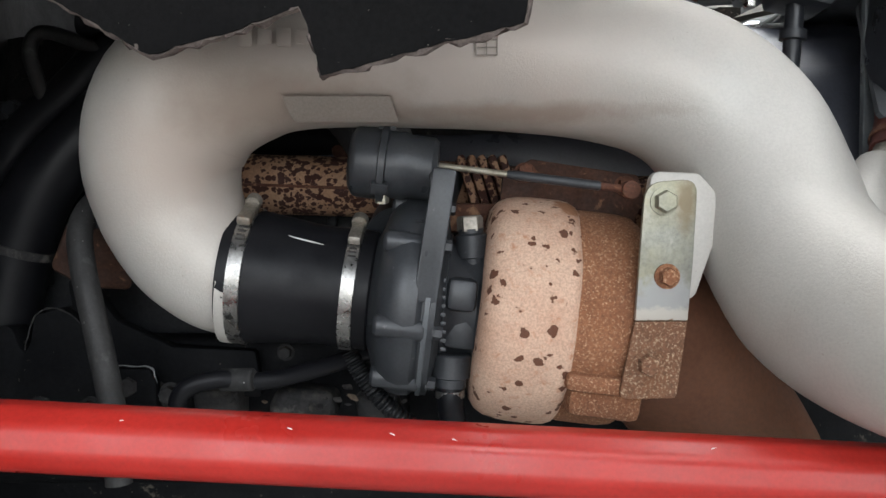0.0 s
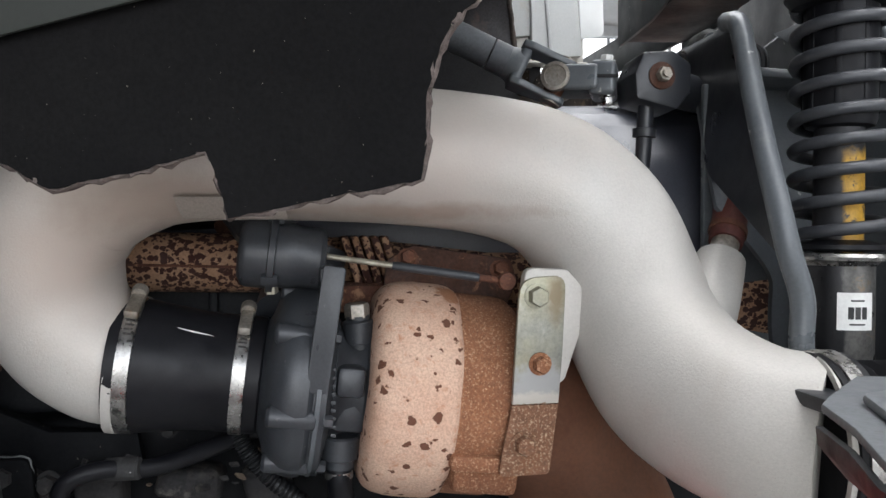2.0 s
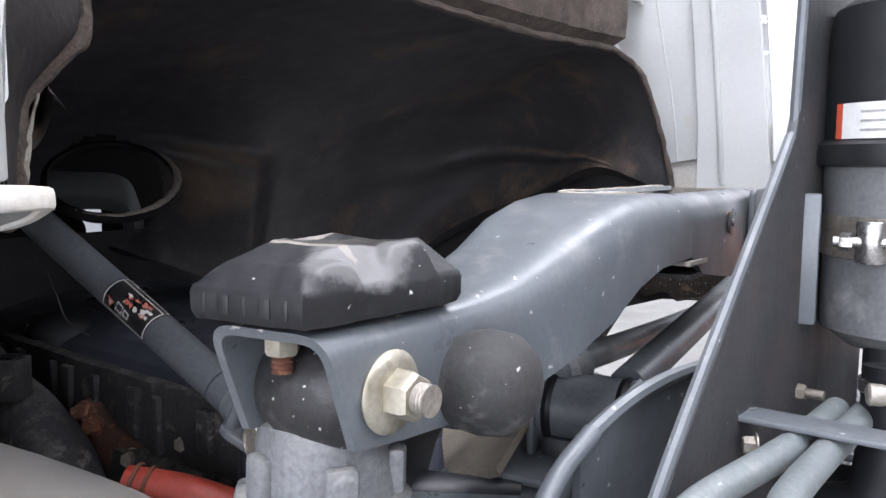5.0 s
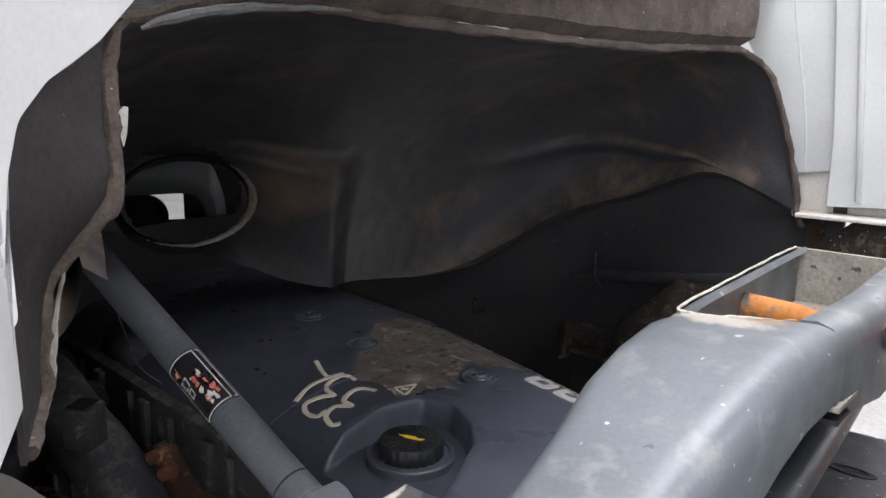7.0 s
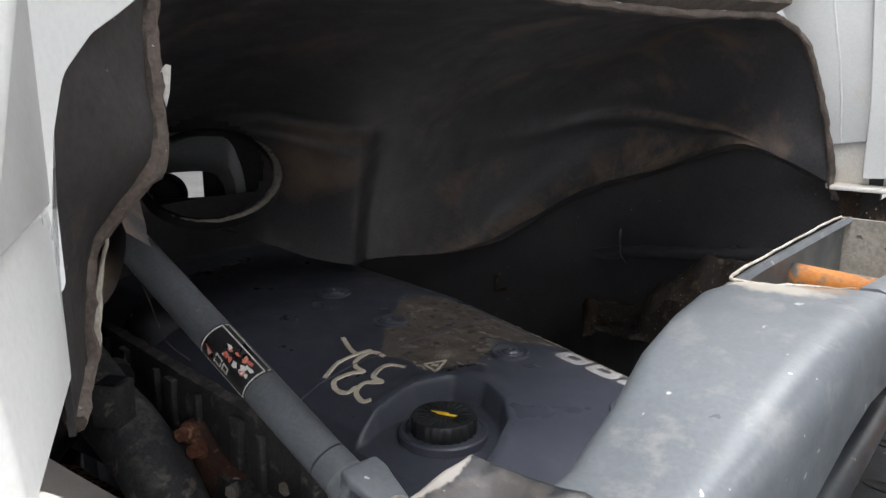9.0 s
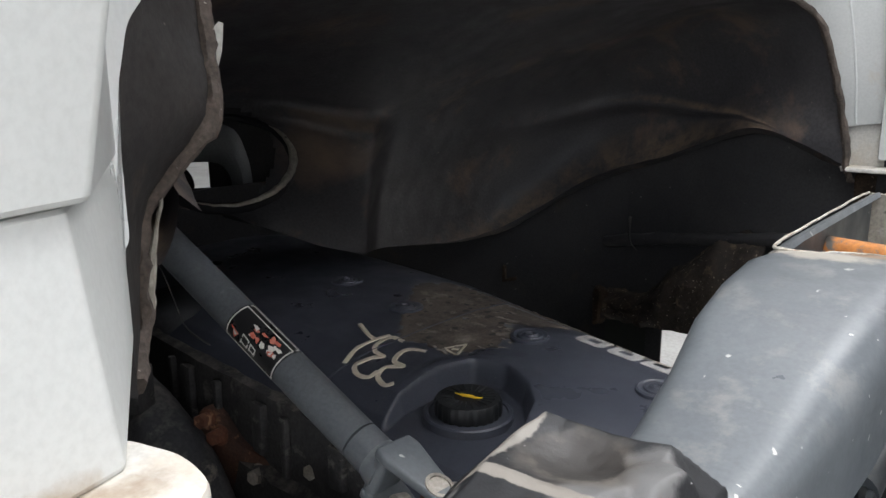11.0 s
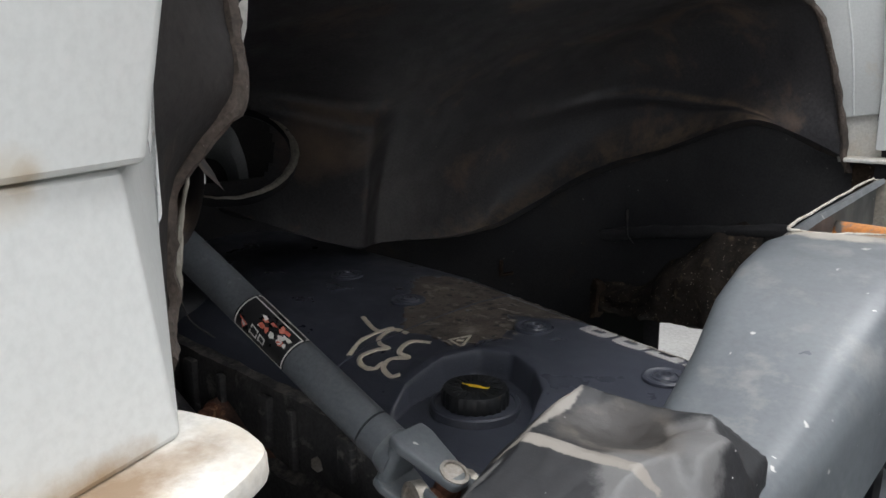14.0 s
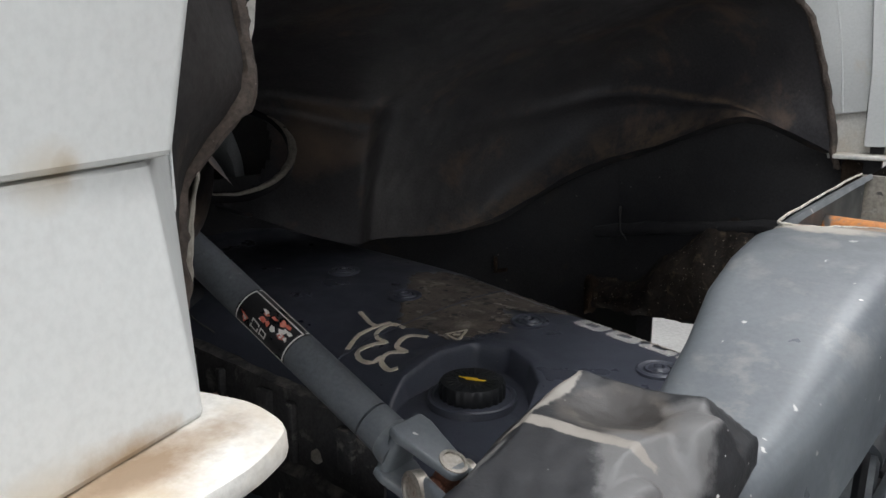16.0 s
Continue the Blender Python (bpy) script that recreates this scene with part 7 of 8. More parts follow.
def build_engine_cover():
    ob = thing("rocker_cover", "black plastic rocker cover with an oil filler recess", "engine cover", (0.0, 1.17, 1.34))
    us = [-1.0, -0.8, -0.6, -0.45, -0.3, -0.2] + [-0.12 + 0.0015 * i for i in range(173)] + [0.16, 0.20, 0.26, 0.32, 0.345, 0.36, 0.365]
    vs = [-0.1655, -0.165, -0.160, -0.152, -0.146] + [-0.14 + 0.0015 * i for i in range(175)] + [0.14, 0.17, 0.20, 0.24, 0.28, 0.30, 0.315, 0.325, 0.332, 0.336, 0.338, 0.3385]
    rows = []
    for u in us:
        row = []
        for v in vs:
            w = v if v < 0.1 else 0.1 + (v - 0.1) * (cover_far(u) - 0.1) / 0.238
            p = CO + CE1 * u + CE2 * w
            z = 1.25 if v in (vs[0], vs[-1]) else (cover_z(p.x, p.y) if -0.2 < u < 0.2 else cover_top(w, u))
            if u > 0.35:
                z = min(z, 1.455 - (u - 0.345) * 1.2) if u < 0.364 else 1.25
            row.append(V(p.x, p.y, z))
        rows.append(row)
    part("cover_shell", bm_sheet(rows), COVER, ob, sharp=40)
    # ribbed lower edge on the near side
    part("side_flange", roughen(bm_sheet([[CO + CE1 * u + CE2 * v + V(0, 0, z) for u in np.linspace(-0.75, 0.02, 40)] for v, z in ((-0.135, 1.441), (-0.150, 1.440), (-0.153, 1.425), (-0.153, 1.36), (-0.165, 1.352), (-0.167, 1.30))], 0.004), 0.003, 50), GRIME, ob, "grimy ribbed edge")
    for i, u in enumerate((-0.70, -0.64, -0.53, -0.47, -0.37, -0.33, -0.26, -0.17, -0.12, -0.03)):
        h = 0.046 + 0.012 * ((i * 7) % 3)
        part("side_rib", roughen(bm_box((0.010 + 0.012 * (i % 2), 0.010, h), 0.003, Matrix.Translation(CO + CE1 * u + CE2 * -0.157 + V(0, 0, 1.432 - h / 2)) @ pose(0, 0, 0, 0, 0, -11)), 0.002, 70), GRIME, ob)
    # moulding seam and fixing bolts
    seam = [CO + CE1 * -0.17 + CE2 * v + V(0, 0, cover_top(v, -0.17) + 0.0006) for v in np.linspace(-0.12, 0.285, 14)]
    part("moulding_seam", bm_tube(seam, 0.0012, 6, 2), COVER, ob)
    for x, y in ((0.157, 1.236), (0.347, 1.168), (-0.045, 1.245), (-0.20, 1.30)):
        o = on_cover(x, y, 0.0016)
        part("bolt_boss", bm_lathe([(0.025, -0.004), (0.025, 0.001), (0.0225, 0.0022), (0.0200, 0.0004), (0.0165, 0.0004), (0.0155, 0.0024), (0.0130, 0.0024), (0.0120, 0.0008), (0.0085, 0.0042), (0.0060, 0.0042), (0.0050, 0.0012), (0, 0.0012)], 30, Matrix.Translation(o)), COVER, ob)
    return ob


build_engine_cover()


def build_oil_cap():
    c = V(0.1715, 1.068, 1.4200)
    ob = thing("oil_filler_cap", "black ribbed plastic oil filler cap with a yellow oil-can symbol", "cap", c)
    n = 96
    bm = bmesh.new()
    rings = []
    for r, z, rib in ((0.0352, 0.003, 1), (0.0368, 0.005, 1), (0.0368, 0.0195, 1), (0.0345, 0.0225, 0), (0.0295, 0.0230, 0), (0.0, 0.0224, 0)):
        rings.append([bm.verts.new(c + V((r - (0.0014 if rib and (j // 2) % 2 else 0)) * math.cos(2 * math.pi * j / n), (r - (0.0014 if rib and (j // 2) % 2 else 0)) * math.sin(2 * math.pi * j / n), z)) for j in range(n)] if r else [bm.verts.new(c + V(0, 0, z))])
    for a, b in zip(rings, rings[1:]):
        for j in range(n):
            bm.faces.new(list(dict.fromkeys((a[j], a[(j + 1) % n], b[(j + 1) % len(b)] if len(b) > 1 else b[0], b[j] if len(b) > 1 else b[0]))))
    bmesh.ops.recalc_face_normals(bm, faces=bm.faces)
    part("cap_body", bm, BLACK_PLASTIC, ob)
    for i in range(22):
        a = 2 * math.pi * i / 22
        part("grip_line", bm_box((0.014, 0.0011, 0.0020), 0.0003, Matrix.Translation(c + V(0, 0, 0.0231)) @ pose(0, 0, 0, 0, 0, math.degrees(a)) @ pose(0.023, 0, 0)), BLACK_PLASTIC, ob)
    part("collar", bm_lathe([(0.050, -0.004), (0.0495, 0.0045), (0.0475, 0.0062), (0.044, 0.0062), (0.043, 0.0046), (0.036, 0.0046), (0.031, 0.006)], 48, Matrix.Translation(c)), COVER, ob)
    m = Matrix.Translation(c + V(0, 0, 0.0232)) @ pose(0, 0, 0, 0, 0, 12) @ Matrix.Diagonal((1.0, 0.72, 1, 1))
    sym = [(-0.017, 0.004), (-0.012, 0.0015), (-0.007, 0.004), (0.004, 0.0045), (0.008, 0.0005), (0.017, 0.0025), (0.014, -0.002), (0.008, -0.0045), (-0.006, -0.0045), (-0.009, -0.001), (-0.015, 0.001)]
    part("oil_symbol", bm_plate(sym, 0.0008, 0, m), YELLOW_MARK, ob, "yellow oil-can symbol")
    return ob


build_oil_cap()


def paint_stroke(name, pts, w, parent, mat):
    """A flat brush stroke that lies on the cover."""
    path = [Vector(q) for q in smooth_path([(x, y, 0) for x, y in pts], 6)]
    rows = []
    for i, p in enumerate(path):
        t = (path[min(i + 1, len(path) - 1)] - path[max(i - 1, 0)]).normalized()
        s = V(-t.y, t.x, 0)
        ww = w * (0.85 + 0.3 * noise.noise(p * 140))
        rows.append([on_cover(p.x + s.x * ww * q, p.y + s.y * ww * q, h) for q, h in ((-1.15, -0.001), (-1, 0.0012), (0, 0.0015), (1, 0.0012), (1.15, -0.001))])
    return part(name, bm_sheet(rows), mat, parent)


def build_marks():
    ob = thing("paint_marking", "cream hand-painted number 33 on the rocker cover", "marking", on_cover(0.03, 1.1))
    for pts in ([(-0.061, 1.164), (-0.026, 1.140), (-0.009, 1.133)], [(-0.003, 1.065), (-0.012, 1.098), (-0.009, 1.133), (-0.001, 1.152)],
                [(0.028, 1.144), (0.005, 1.147), (0.002, 1.123), (0.014, 1.103), (0.033, 1.096), (0.021, 1.087), (0.013, 1.067), (0.028, 1.052), (0.046, 1.051), (0.048, 1.066)],
                [(0.070, 1.133), (0.049, 1.128), (0.045, 1.113), (0.053, 1.091), (0.071, 1.085), (0.052, 1.076), (0.055, 1.057), (0.075, 1.044), (0.084, 1.050)]):
        paint_stroke("brush_stroke", pts, 0.0034, ob, PAINT_MARK)
    ob = thing("warning_triangle", "small cream triangle transfer on the rocker cover", "label", on_cover(0.1, 1.15))
    tri = [(0.085, 1.150), (0.102, 1.173), (0.110, 1.139)]
    for a, b in zip(tri, tri[1:] + tri[:1]):
        paint_stroke("triangle_side", [a, ((a[0] + b[0]) / 2, (a[1] + b[1]) / 2), b], 0.0018, ob, PAINT_MARK)
    paint_stroke("triangle_mark", [(0.094, 1.153), (0.098, 1.154), (0.103, 1.155)], 0.0025, ob, PAINT_MARK)
    # raised maker's badge as plain shapes along the cover
    ob = thing("cover_badge", "worn grey raised badge blocks on the rocker cover", "badge", on_cover(0.26, 1.27))
    for i, (x, y) in enumerate(((0.227, 1.275), (0.277, 1.257), (0.326, 1.242), (0.374, 1.227))):
        turn = pose(x, y, 0, 0, 0, -19)
        outer = rounded([(-0.0225, -0.0165), (0.0225, -0.0165), (0.0225, 0.0165), (-0.0225, 0.0165)], 0.011 if i < 2 else 0.005, 6)
        inner = [(a * 0.42 - (0.002 if i else 0), b * (0.30 if i else 0.36)) for a, b in outer]
        rows = [[on_cover(*(turn @ V(p[0] + (q[0] - p[0]) * t, p[1] + (q[1] - p[1]) * t, 0)).xy, h) for p, q in zip(outer + outer[:1], inner + inner[:1])] for t, h in ((0.0, -0.0004), (0.03, 0.0010), (0.5, 0.0011), (0.97, 0.0010), (1.0, -0.0004))]
        part("badge_block", bm_sheet(rows), LETTER, ob)
    # scorched, dust-caked patch
    edge = smooth_path([(x, y, 0) for x, y in ((0.016, 1.146), (-0.020, 1.20), (-0.045, 1.249), (-0.075, 1.30), (-0.094, 1.333), (-0.085, 1.375), (-0.033, 1.388), (0.05, 1.372), (0.12, 1.352), (0.172, 1.325), (0.205, 1.312), (0.165, 1.290), (0.13, 1.272), (0.100, 1.283), (0.108, 1.255), (0.138, 1.232), (0.140, 1.19), (0.110, 1.150), (0.075, 1.143), (0.048, 1.150), (0.016, 1.146))], 8)
    cx, cy = 0.05, 1.25
    rows = []
    for q in (0.03, 0.15, 0.3, 0.45, 0.6, 0.75, 0.9, 1.0):
        row = []
        for e in edge:
            k = q * (1 + 0.12 * noise.noise(V(e[0] * 60, e[1] * 60, 0)) + 0.08 * noise.noise(V(e[0] * 200, e[1] * 200, 3)))
            row.append(on_cover(cx + (e[0] - cx) * k, cy + (e[1] - cy) * k, 0.0007))
        rows.append(row)
    solo("dust_patch", bm_sheet(rows), COVER_DUST, "grey-brown caked dust patch on the rocker cover", "dirt", kind="stuff")
    # peeling crust along the patch's border and the cover's far edge
    rng = random.Random(31)
    spots_ = [(e[0] + rng.uniform(-0.012, 0.006), e[1] + rng.uniform(-0.008, 0.008)) for e in edge[::2] if e[0] > 0.07]
    for i in range(130):
        u = -0.10 + 0.38 * rng.random()
        p = CO + CE1 * u + CE2 * (cover_far(u) - 0.012 - 0.030 * rng.random() ** 1.6)
        spots_.append((p.x, p.y))
    bm = bmesh.new()
    for x, y in spots_:
        w, h, a = rng.uniform(0.003, 0.013), rng.uniform(0.0012, 0.0042), rng.gauss(-0.19, 0.35)
        ring = []
        for j in range(9):
            t = 2 * math.pi * j / 9
            r = rng.uniform(0.55, 1.0)
            px, py = w * r * math.cos(t), h * r * math.sin(t)
            ring.append(bm.verts.new(on_cover(x + px * math.cos(a) - py * math.sin(a), y + px * math.sin(a) + py * math.cos(a), 0.0012 + 0.0008 * rng.random())))
        bm.faces.new(ring)
    solo("peeling_crust", bm, CRUST_PALE, "pale flaking crust along the rocker cover's far edge", "dirt", kind="stuff")


build_marks()


# ---- dirty castings below the cover's near edge ----
def build_side_castings():
    ob = thing("exhaust_gas_pipe", "dusty black pipe with caked dirt beside the cylinder head", "pipe", (-0.2, 0.94, 1.3))
    part("pipe_body", roughen(bm_tube([(-0.42, 0.965, 1.445), (-0.33, 0.945, 1.423), (-0.245, 0.922, 1.400), (-0.165, 0.912, 1.372), (-0.105, 0.905, 1.335), (-0.06, 0.905, 1.27)], [0.032, 0.036, 0.040, 0.041, 0.040, 0.036], 26, 6), 0.002, 35), DUSTY_PIPE, ob)
    box = part("box_lug", roughen(bm_box((0.034, 0.036, 0.050), 0.003, pose(-0.156, 0.882, 1.440, 0, 0, 24)), 0.001, 60), GRIME, ob, "small open box lug")
    part("box_mouth", bm_box((0.024, 0.026, 0.003), 0, pose(-0.156, 0.882, 1.4655, 0, 0, 24)), RUBBER, box)
    housing = thing("breather_housing", "dusty black rounded breather housing on the engine's side", "housing", (-0.40, 1.09, 1.30))
    part("housing_body", roughen(bevelled(bm_box((0.13, 0.10, 0.26), 0, pose(-0.385, 1.115, 1.325, 0, 0, -25)), 0.035, 4), 0.003, 40), HEAD_GREY, housing)
    for i in range(4):
        part("housing_rib", roughen(bm_box((0.008, 0.012, 0.13 - 0.012 * i), 0.003, pose(-0.345 + 0.024 * i, 1.060 + 0.004 * i, 1.30 - 0.006 * i, 0, 0, -25)), 0.002, 60), GRIME, housing)
    part("housing_seam", roughen(bm_tube([(-0.435, 1.080, 1.22), (-0.440, 1.078, 1.33), (-0.425, 1.075, 1.415), (-0.385, 1.063, 1.449)], 0.0020, 8, 5), 0.0016, 90), GRIME, housing)
    part("pipe_flange", roughen(bm_lathe([(0.034, -0.007), (0.046, -0.006), (0.046, 0.006), (0.034, 0.007)], 24, frame_at((-0.30, 0.952, 1.395), (0.9, -0.1, -0.4))), 0.0015, 60), GRIME, ob)
    ob = thing("rusty_bracket", "rust-brown casting with corroded bolts under the rocker cover", "bracket", (-0.05, 0.96, 1.3))
    part("casting", roughen(bm_plate(rounded([(-0.13, 1.27), (0.03, 1.25), (0.055, 1.33), (0.0, 1.365), (-0.06, 1.372), (-0.115, 1.405), (-0.145, 1.37)], 0.015), 0.05, 0.006, frame_at((0, 0.995, 0), (0, -1, 0), (1, 0, 0))), 0.004, 45), RUST_DEEP, ob)
    for x, z, mat in ((-0.025, 1.346, STEEL_DIRTY), (-0.110, 1.390, RUST_DARK), (-0.090, 1.375, RUST_DARK), (0.012, 1.318, STEEL_DIRTY), (0.062, 1.380, STEEL_DIRTY)):
        part("corroded_bolt", roughen(bm_bolt(0.016, 0.014, frame_at((x, 0.945, z), (0.2, -1, 0.15))), 0.0008, 120), mat, ob)
    part("boss", roughen(bm_lathe([(0.018, 0), (0.018, 0.05), (0.014, 0.052)], 18, frame_at((0.062, 0.995, 1.380), (0, -1, 0))), 0.001, 60), ENGINE_DARK, ob)
    part("web", roughen(bm_box((0.012, 0.05, 0.12), 0.004, pose(0.02, 0.965, 1.36, 0, 20, 0)), 0.002, 50), ENGINE_DARK, ob)
    c = thing("sensor_cable", "thin grey cable hanging beside the steering shaft", "cable", (-0.1, 0.93, 1.5))
    part("cable", bm_tube([(-0.24, 0.95, 1.655), (-0.18, 0.93, 1.60), (-0.145, 0.925, 1.57), (-0.125, 0.925, 1.535), (-0.115, 0.93, 1.505), (-0.09, 0.94, 1.487)], 0.0009, 6, 6), GRIME, c)


build_side_castings()


# ---- tall plate, filter and its hose ----
def build_side_plate():
    ob = thing("filter_bracket_plate", "tall black steel plate carrying the filter", "bracket", (0.66, 0.9, 1.4))
    # the plate stands across the truck: local x along it, local y up
    m = frame_at((0.617, 0.706, 0), (0.982, -0.187, 0), (0.187, 0.982, 0))
    out = [(-0.020, 1.42), (0.008, 1.47), (0.055, 1.522), (0.266, 1.715), (0.278, 1.74), (0.300, 2.10), (0.55, 2.10), (0.55, 1.42)]
    part("plate", bm_plate(rounded(out, [0.004, 0.01, 0.01, 0.02, 0.02, 0, 0, 0]), 0.007, 0.0012, m), PLATE_GREY, ob)
    # Thin dark sheet stands for the shade beside the canister.
    part("shaded_face", bm_plate([(x * 0.985 + 0.004, z) for x, z in rounded(out, [0.004, 0.01, 0.01, 0.02, 0.02, 0, 0, 0])], 0.0012, 0.0004, m @ pose(0, 0, 0.0066)), LINER_DARK, ob, "dark sheet for the canister's shade on this side")
    edge = [m @ V(x, z, 0.0035) for x, z in ((-0.021, 1.42), (0.007, 1.47), (0.054, 1.523), (0.16, 1.6195), (0.265, 1.716), (0.277, 1.742), (0.299, 2.10))]
    part("worn_edge", bm_tube([tuple(p) for p in edge], 0.0040, 8, 4), FRAME_GREY, ob)
    part("angle_strip", bm_box((0.022, 0.012, 0.105), 0.002, pose(0.682, 1.006, 1.621)), FRAME_GREY, ob)
    part("pipe_strap", bm_plate(rounded([(0.640, 0.868), (0.760, 0.848), (0.762, 0.878), (0.642, 0.898)], 0.004), 0.004, 0.001, Matrix.Translation((0, 0, 1.5225))), FRAME_GREY, ob)
    part("strap_bolt", bm_bolt(0.011, 0.008, frame_at((0.668, 0.865, 1.508), (-1, -0.3, 0))), STEEL_DIRTY, ob)
    part("plate_bolt", bm_join(bm_bolt(0.012, 0.009, frame_at((0.679, 1.009, 1.511), (1, -0.19, 0))), bm_lathe([(0.004, 0), (0.004, 0.016)], 10, frame_at((0.687, 1.008, 1.511), (1, -0.19, 0)))), STEEL_DIRTY, ob)
    part("plate_bolt", bm_join(bm_bolt(0.013, 0.010, frame_at((0.6425, 0.720, 1.47), (-1, 0.12, 0)))), STEEL, ob)
    return ob


build_side_plate()


def build_filter():
    C = V(0.763, 1.063, 0)
    ob = thing("air_filter_canister", "grey-black air dryer canister with a clamp band and label", "filter", (C.x, C.y, 1.50))
    m = Matrix.Translation(C)
    part("canister", bm_lathe([(0.030, 1.545), (0.050, 1.548), (0.060, 1.555), (0.069, 1.562), (0.0705, 1.575), (0.0705, 1.62), (0.0715, 1.66), (0.0735, 1.690), (0.0735, 1.695)], 48, m), DRYER_GREY, ob)
    part("top_ring", bm_lathe([(0.070, 1.694), (0.083, 1.696), (0.084, 1.702), (0.083, 1.712), (0.074, 1.716), (0.074, 1.800), (0.070, 1.82), (0.05, 1.835), (0, 1.84)], 48, m), BLACK_PLASTIC, ob)
    band = part("clamp_band", bm_lathe([(0.0705, 1.622), (0.0735, 1.623), (0.0735, 1.655), (0.0715, 1.656)], 48, m), STEEL_DIRTY, ob)
    for dx in (-0.030, 0.030):
        p = V(C.x + dx - 0.004, C.y - 0.0735, 1.638)
        part("barrel_nut", bm_lathe([(0.010, -0.016), (0.011, -0.014), (0.011, 0.014), (0.010, 0.016), (0, 0.016)], 20, frame_at(p, (0, 0, 1))), STEEL, band)
    part("clamp_screw", bm_tube([(C.x - 0.060, C.y - 0.078, 1.638), (C.x + 0.045, C.y - 0.078, 1.638)], 0.0045, 12, 1), STEEL, band)
    part("screw_nut", bm_hex(0.012, 0.009, frame_at((C.x - 0.047, C.y - 0.078, 1.638), (-1, 0, 0))), STEEL, band)
    a = lambda d0, d1, z0, z1, r: bm_sheet([[C + V(r * math.cos(radians(q)), r * math.sin(radians(q)), z) for q in np.linspace(d0, d1, 12)] for z in (z0, z1)], 0.0004)
    part("paper_label", a(218, 318, 1.7165, 1.744, 0.0748), LABEL, ob, "white paper label with plain print")
    part("label_end", a(212, 218, 1.7165, 1.744, 0.0748), LABEL_RED, ob, "red label end")
    for z in (1.722, 1.729, 1.736):
        part("print_bar", a(232, 300, z, z + 0.0018, 0.0753), LETTER, ob)
    # outlet below with its rubber elbow
    part("outlet_neck", bm_lathe([(0.020, 1.556), (0.020, 1.53), (0.017, 1.50)], 24, Matrix.Translation((0.748, 1.03, 0))), BLACK_PLASTIC, ob)
    h = thing("rubber_elbow", "black rubber elbow hose under the canister", "hose", (0.745, 0.945, 1.46))
    part("elbow", bm_tube([(0.748, 0.955, 1.552), (0.748, 0.952, 1.52), (0.746, 0.948, 1.48), (0.738, 0.945, 1.452), (0.715, 0.95, 1.440), (0.68, 0.96, 1.436)], 0.0205, 22, 6), RUBBER, h)
    clamp(h, (0.748, 0.954, 1.538), (0, 0, 1), 0.0208, 0.010, (0.2, -1, 0))
    return ob


build_filter()


# ---- cab locating link and bushing behind the strut ----
def build_link():
    ob = thing("locating_link", "dark grey cab locating link with a rubber-bushed eye", "suspension link", (0.53, 0.94, 1.46))
    part("bush_tube", bm_lathe([(0.026, -0.040), (0.030, -0.038), (0.030, 0.038), (0.026, 0.040), (0.012, 0.040)], 30, frame_at((0.530, 0.940, 1.490), (1, 0.02, 0))), SHAFT_GREY, ob)
    part("cheek_plate", bm_plate(rounded([(0.905, 1.452), (0.985, 1.452), (0.985, 1.500), (0.965, 1.525), (0.915, 1.525), (0.905, 1.500)], 0.012), 0.006, 0.002, frame_at((0.486, 0, 0), (1, 0, 0), (0, 1, 0))), FRAME_GREY, ob)
    for s in (-1, 1):
        part("rubber_ring", bm_lathe([(0.031, -0.004), (0.0325, 0), (0.031, 0.004), (0.02, 0.004)], 28, frame_at(V(0.530 + s * 0.030, 0.940, 1.490), (1, 0.02, 0))), RUBBER, ob)
    part("rod", bm_tube([(0.556, 0.955, 1.512), (0.572, 1.15, 1.530), (0.585, 1.35, 1.545), (0.596, 1.55, 1.556)], 0.0155, 18, 3), FRAME_GREY, ob)
    part("base_plate", bm_plate(rounded([(0.47, 0.86), (0.60, 0.86), (0.60, 1.02), (0.47, 1.02)], 0.02), 0.008, 0.002, Matrix.Translation((0, 0, 1.448))), FRAME_GREY, ob)
    part("saddle", bm_box((0.07, 0.06, 0.03), 0.008, pose(0.53, 0.94, 1.458)), FRAME_DARK, ob)
    return ob


build_link()


def build_second_rod():
    ob = thing("stay_rod", "dusty grey stay rod beside the locating link", "rod", (0.51, 1.1, 1.5))
    part("rod", bm_tube([(0.500, 0.93, 1.520), (0.507, 1.0, 1.521), (0.511, 1.10, 1.512), (0.528, 1.28, 1.503), (0.543, 1.45, 1.498), (0.56, 1.62, 1.49)], 0.013, 16, 4), FRAME_GREY, ob)
    part("rod_end", roughen(bm_lathe([(0.014, -0.02), (0.020, -0.014), (0.020, 0.014), (0.014, 0.02)], 20, frame_at((0.503, 0.955, 1.520), (0.1, 1, 0))), 0.001, 60), CAST_GREY, ob)
    part("rod_bolt", bm_bolt(0.016, 0.012, frame_at((0.548, 1.44, 1.512), (0.3, -0.3, 1))), STEEL, ob)
    return ob


build_second_rod()


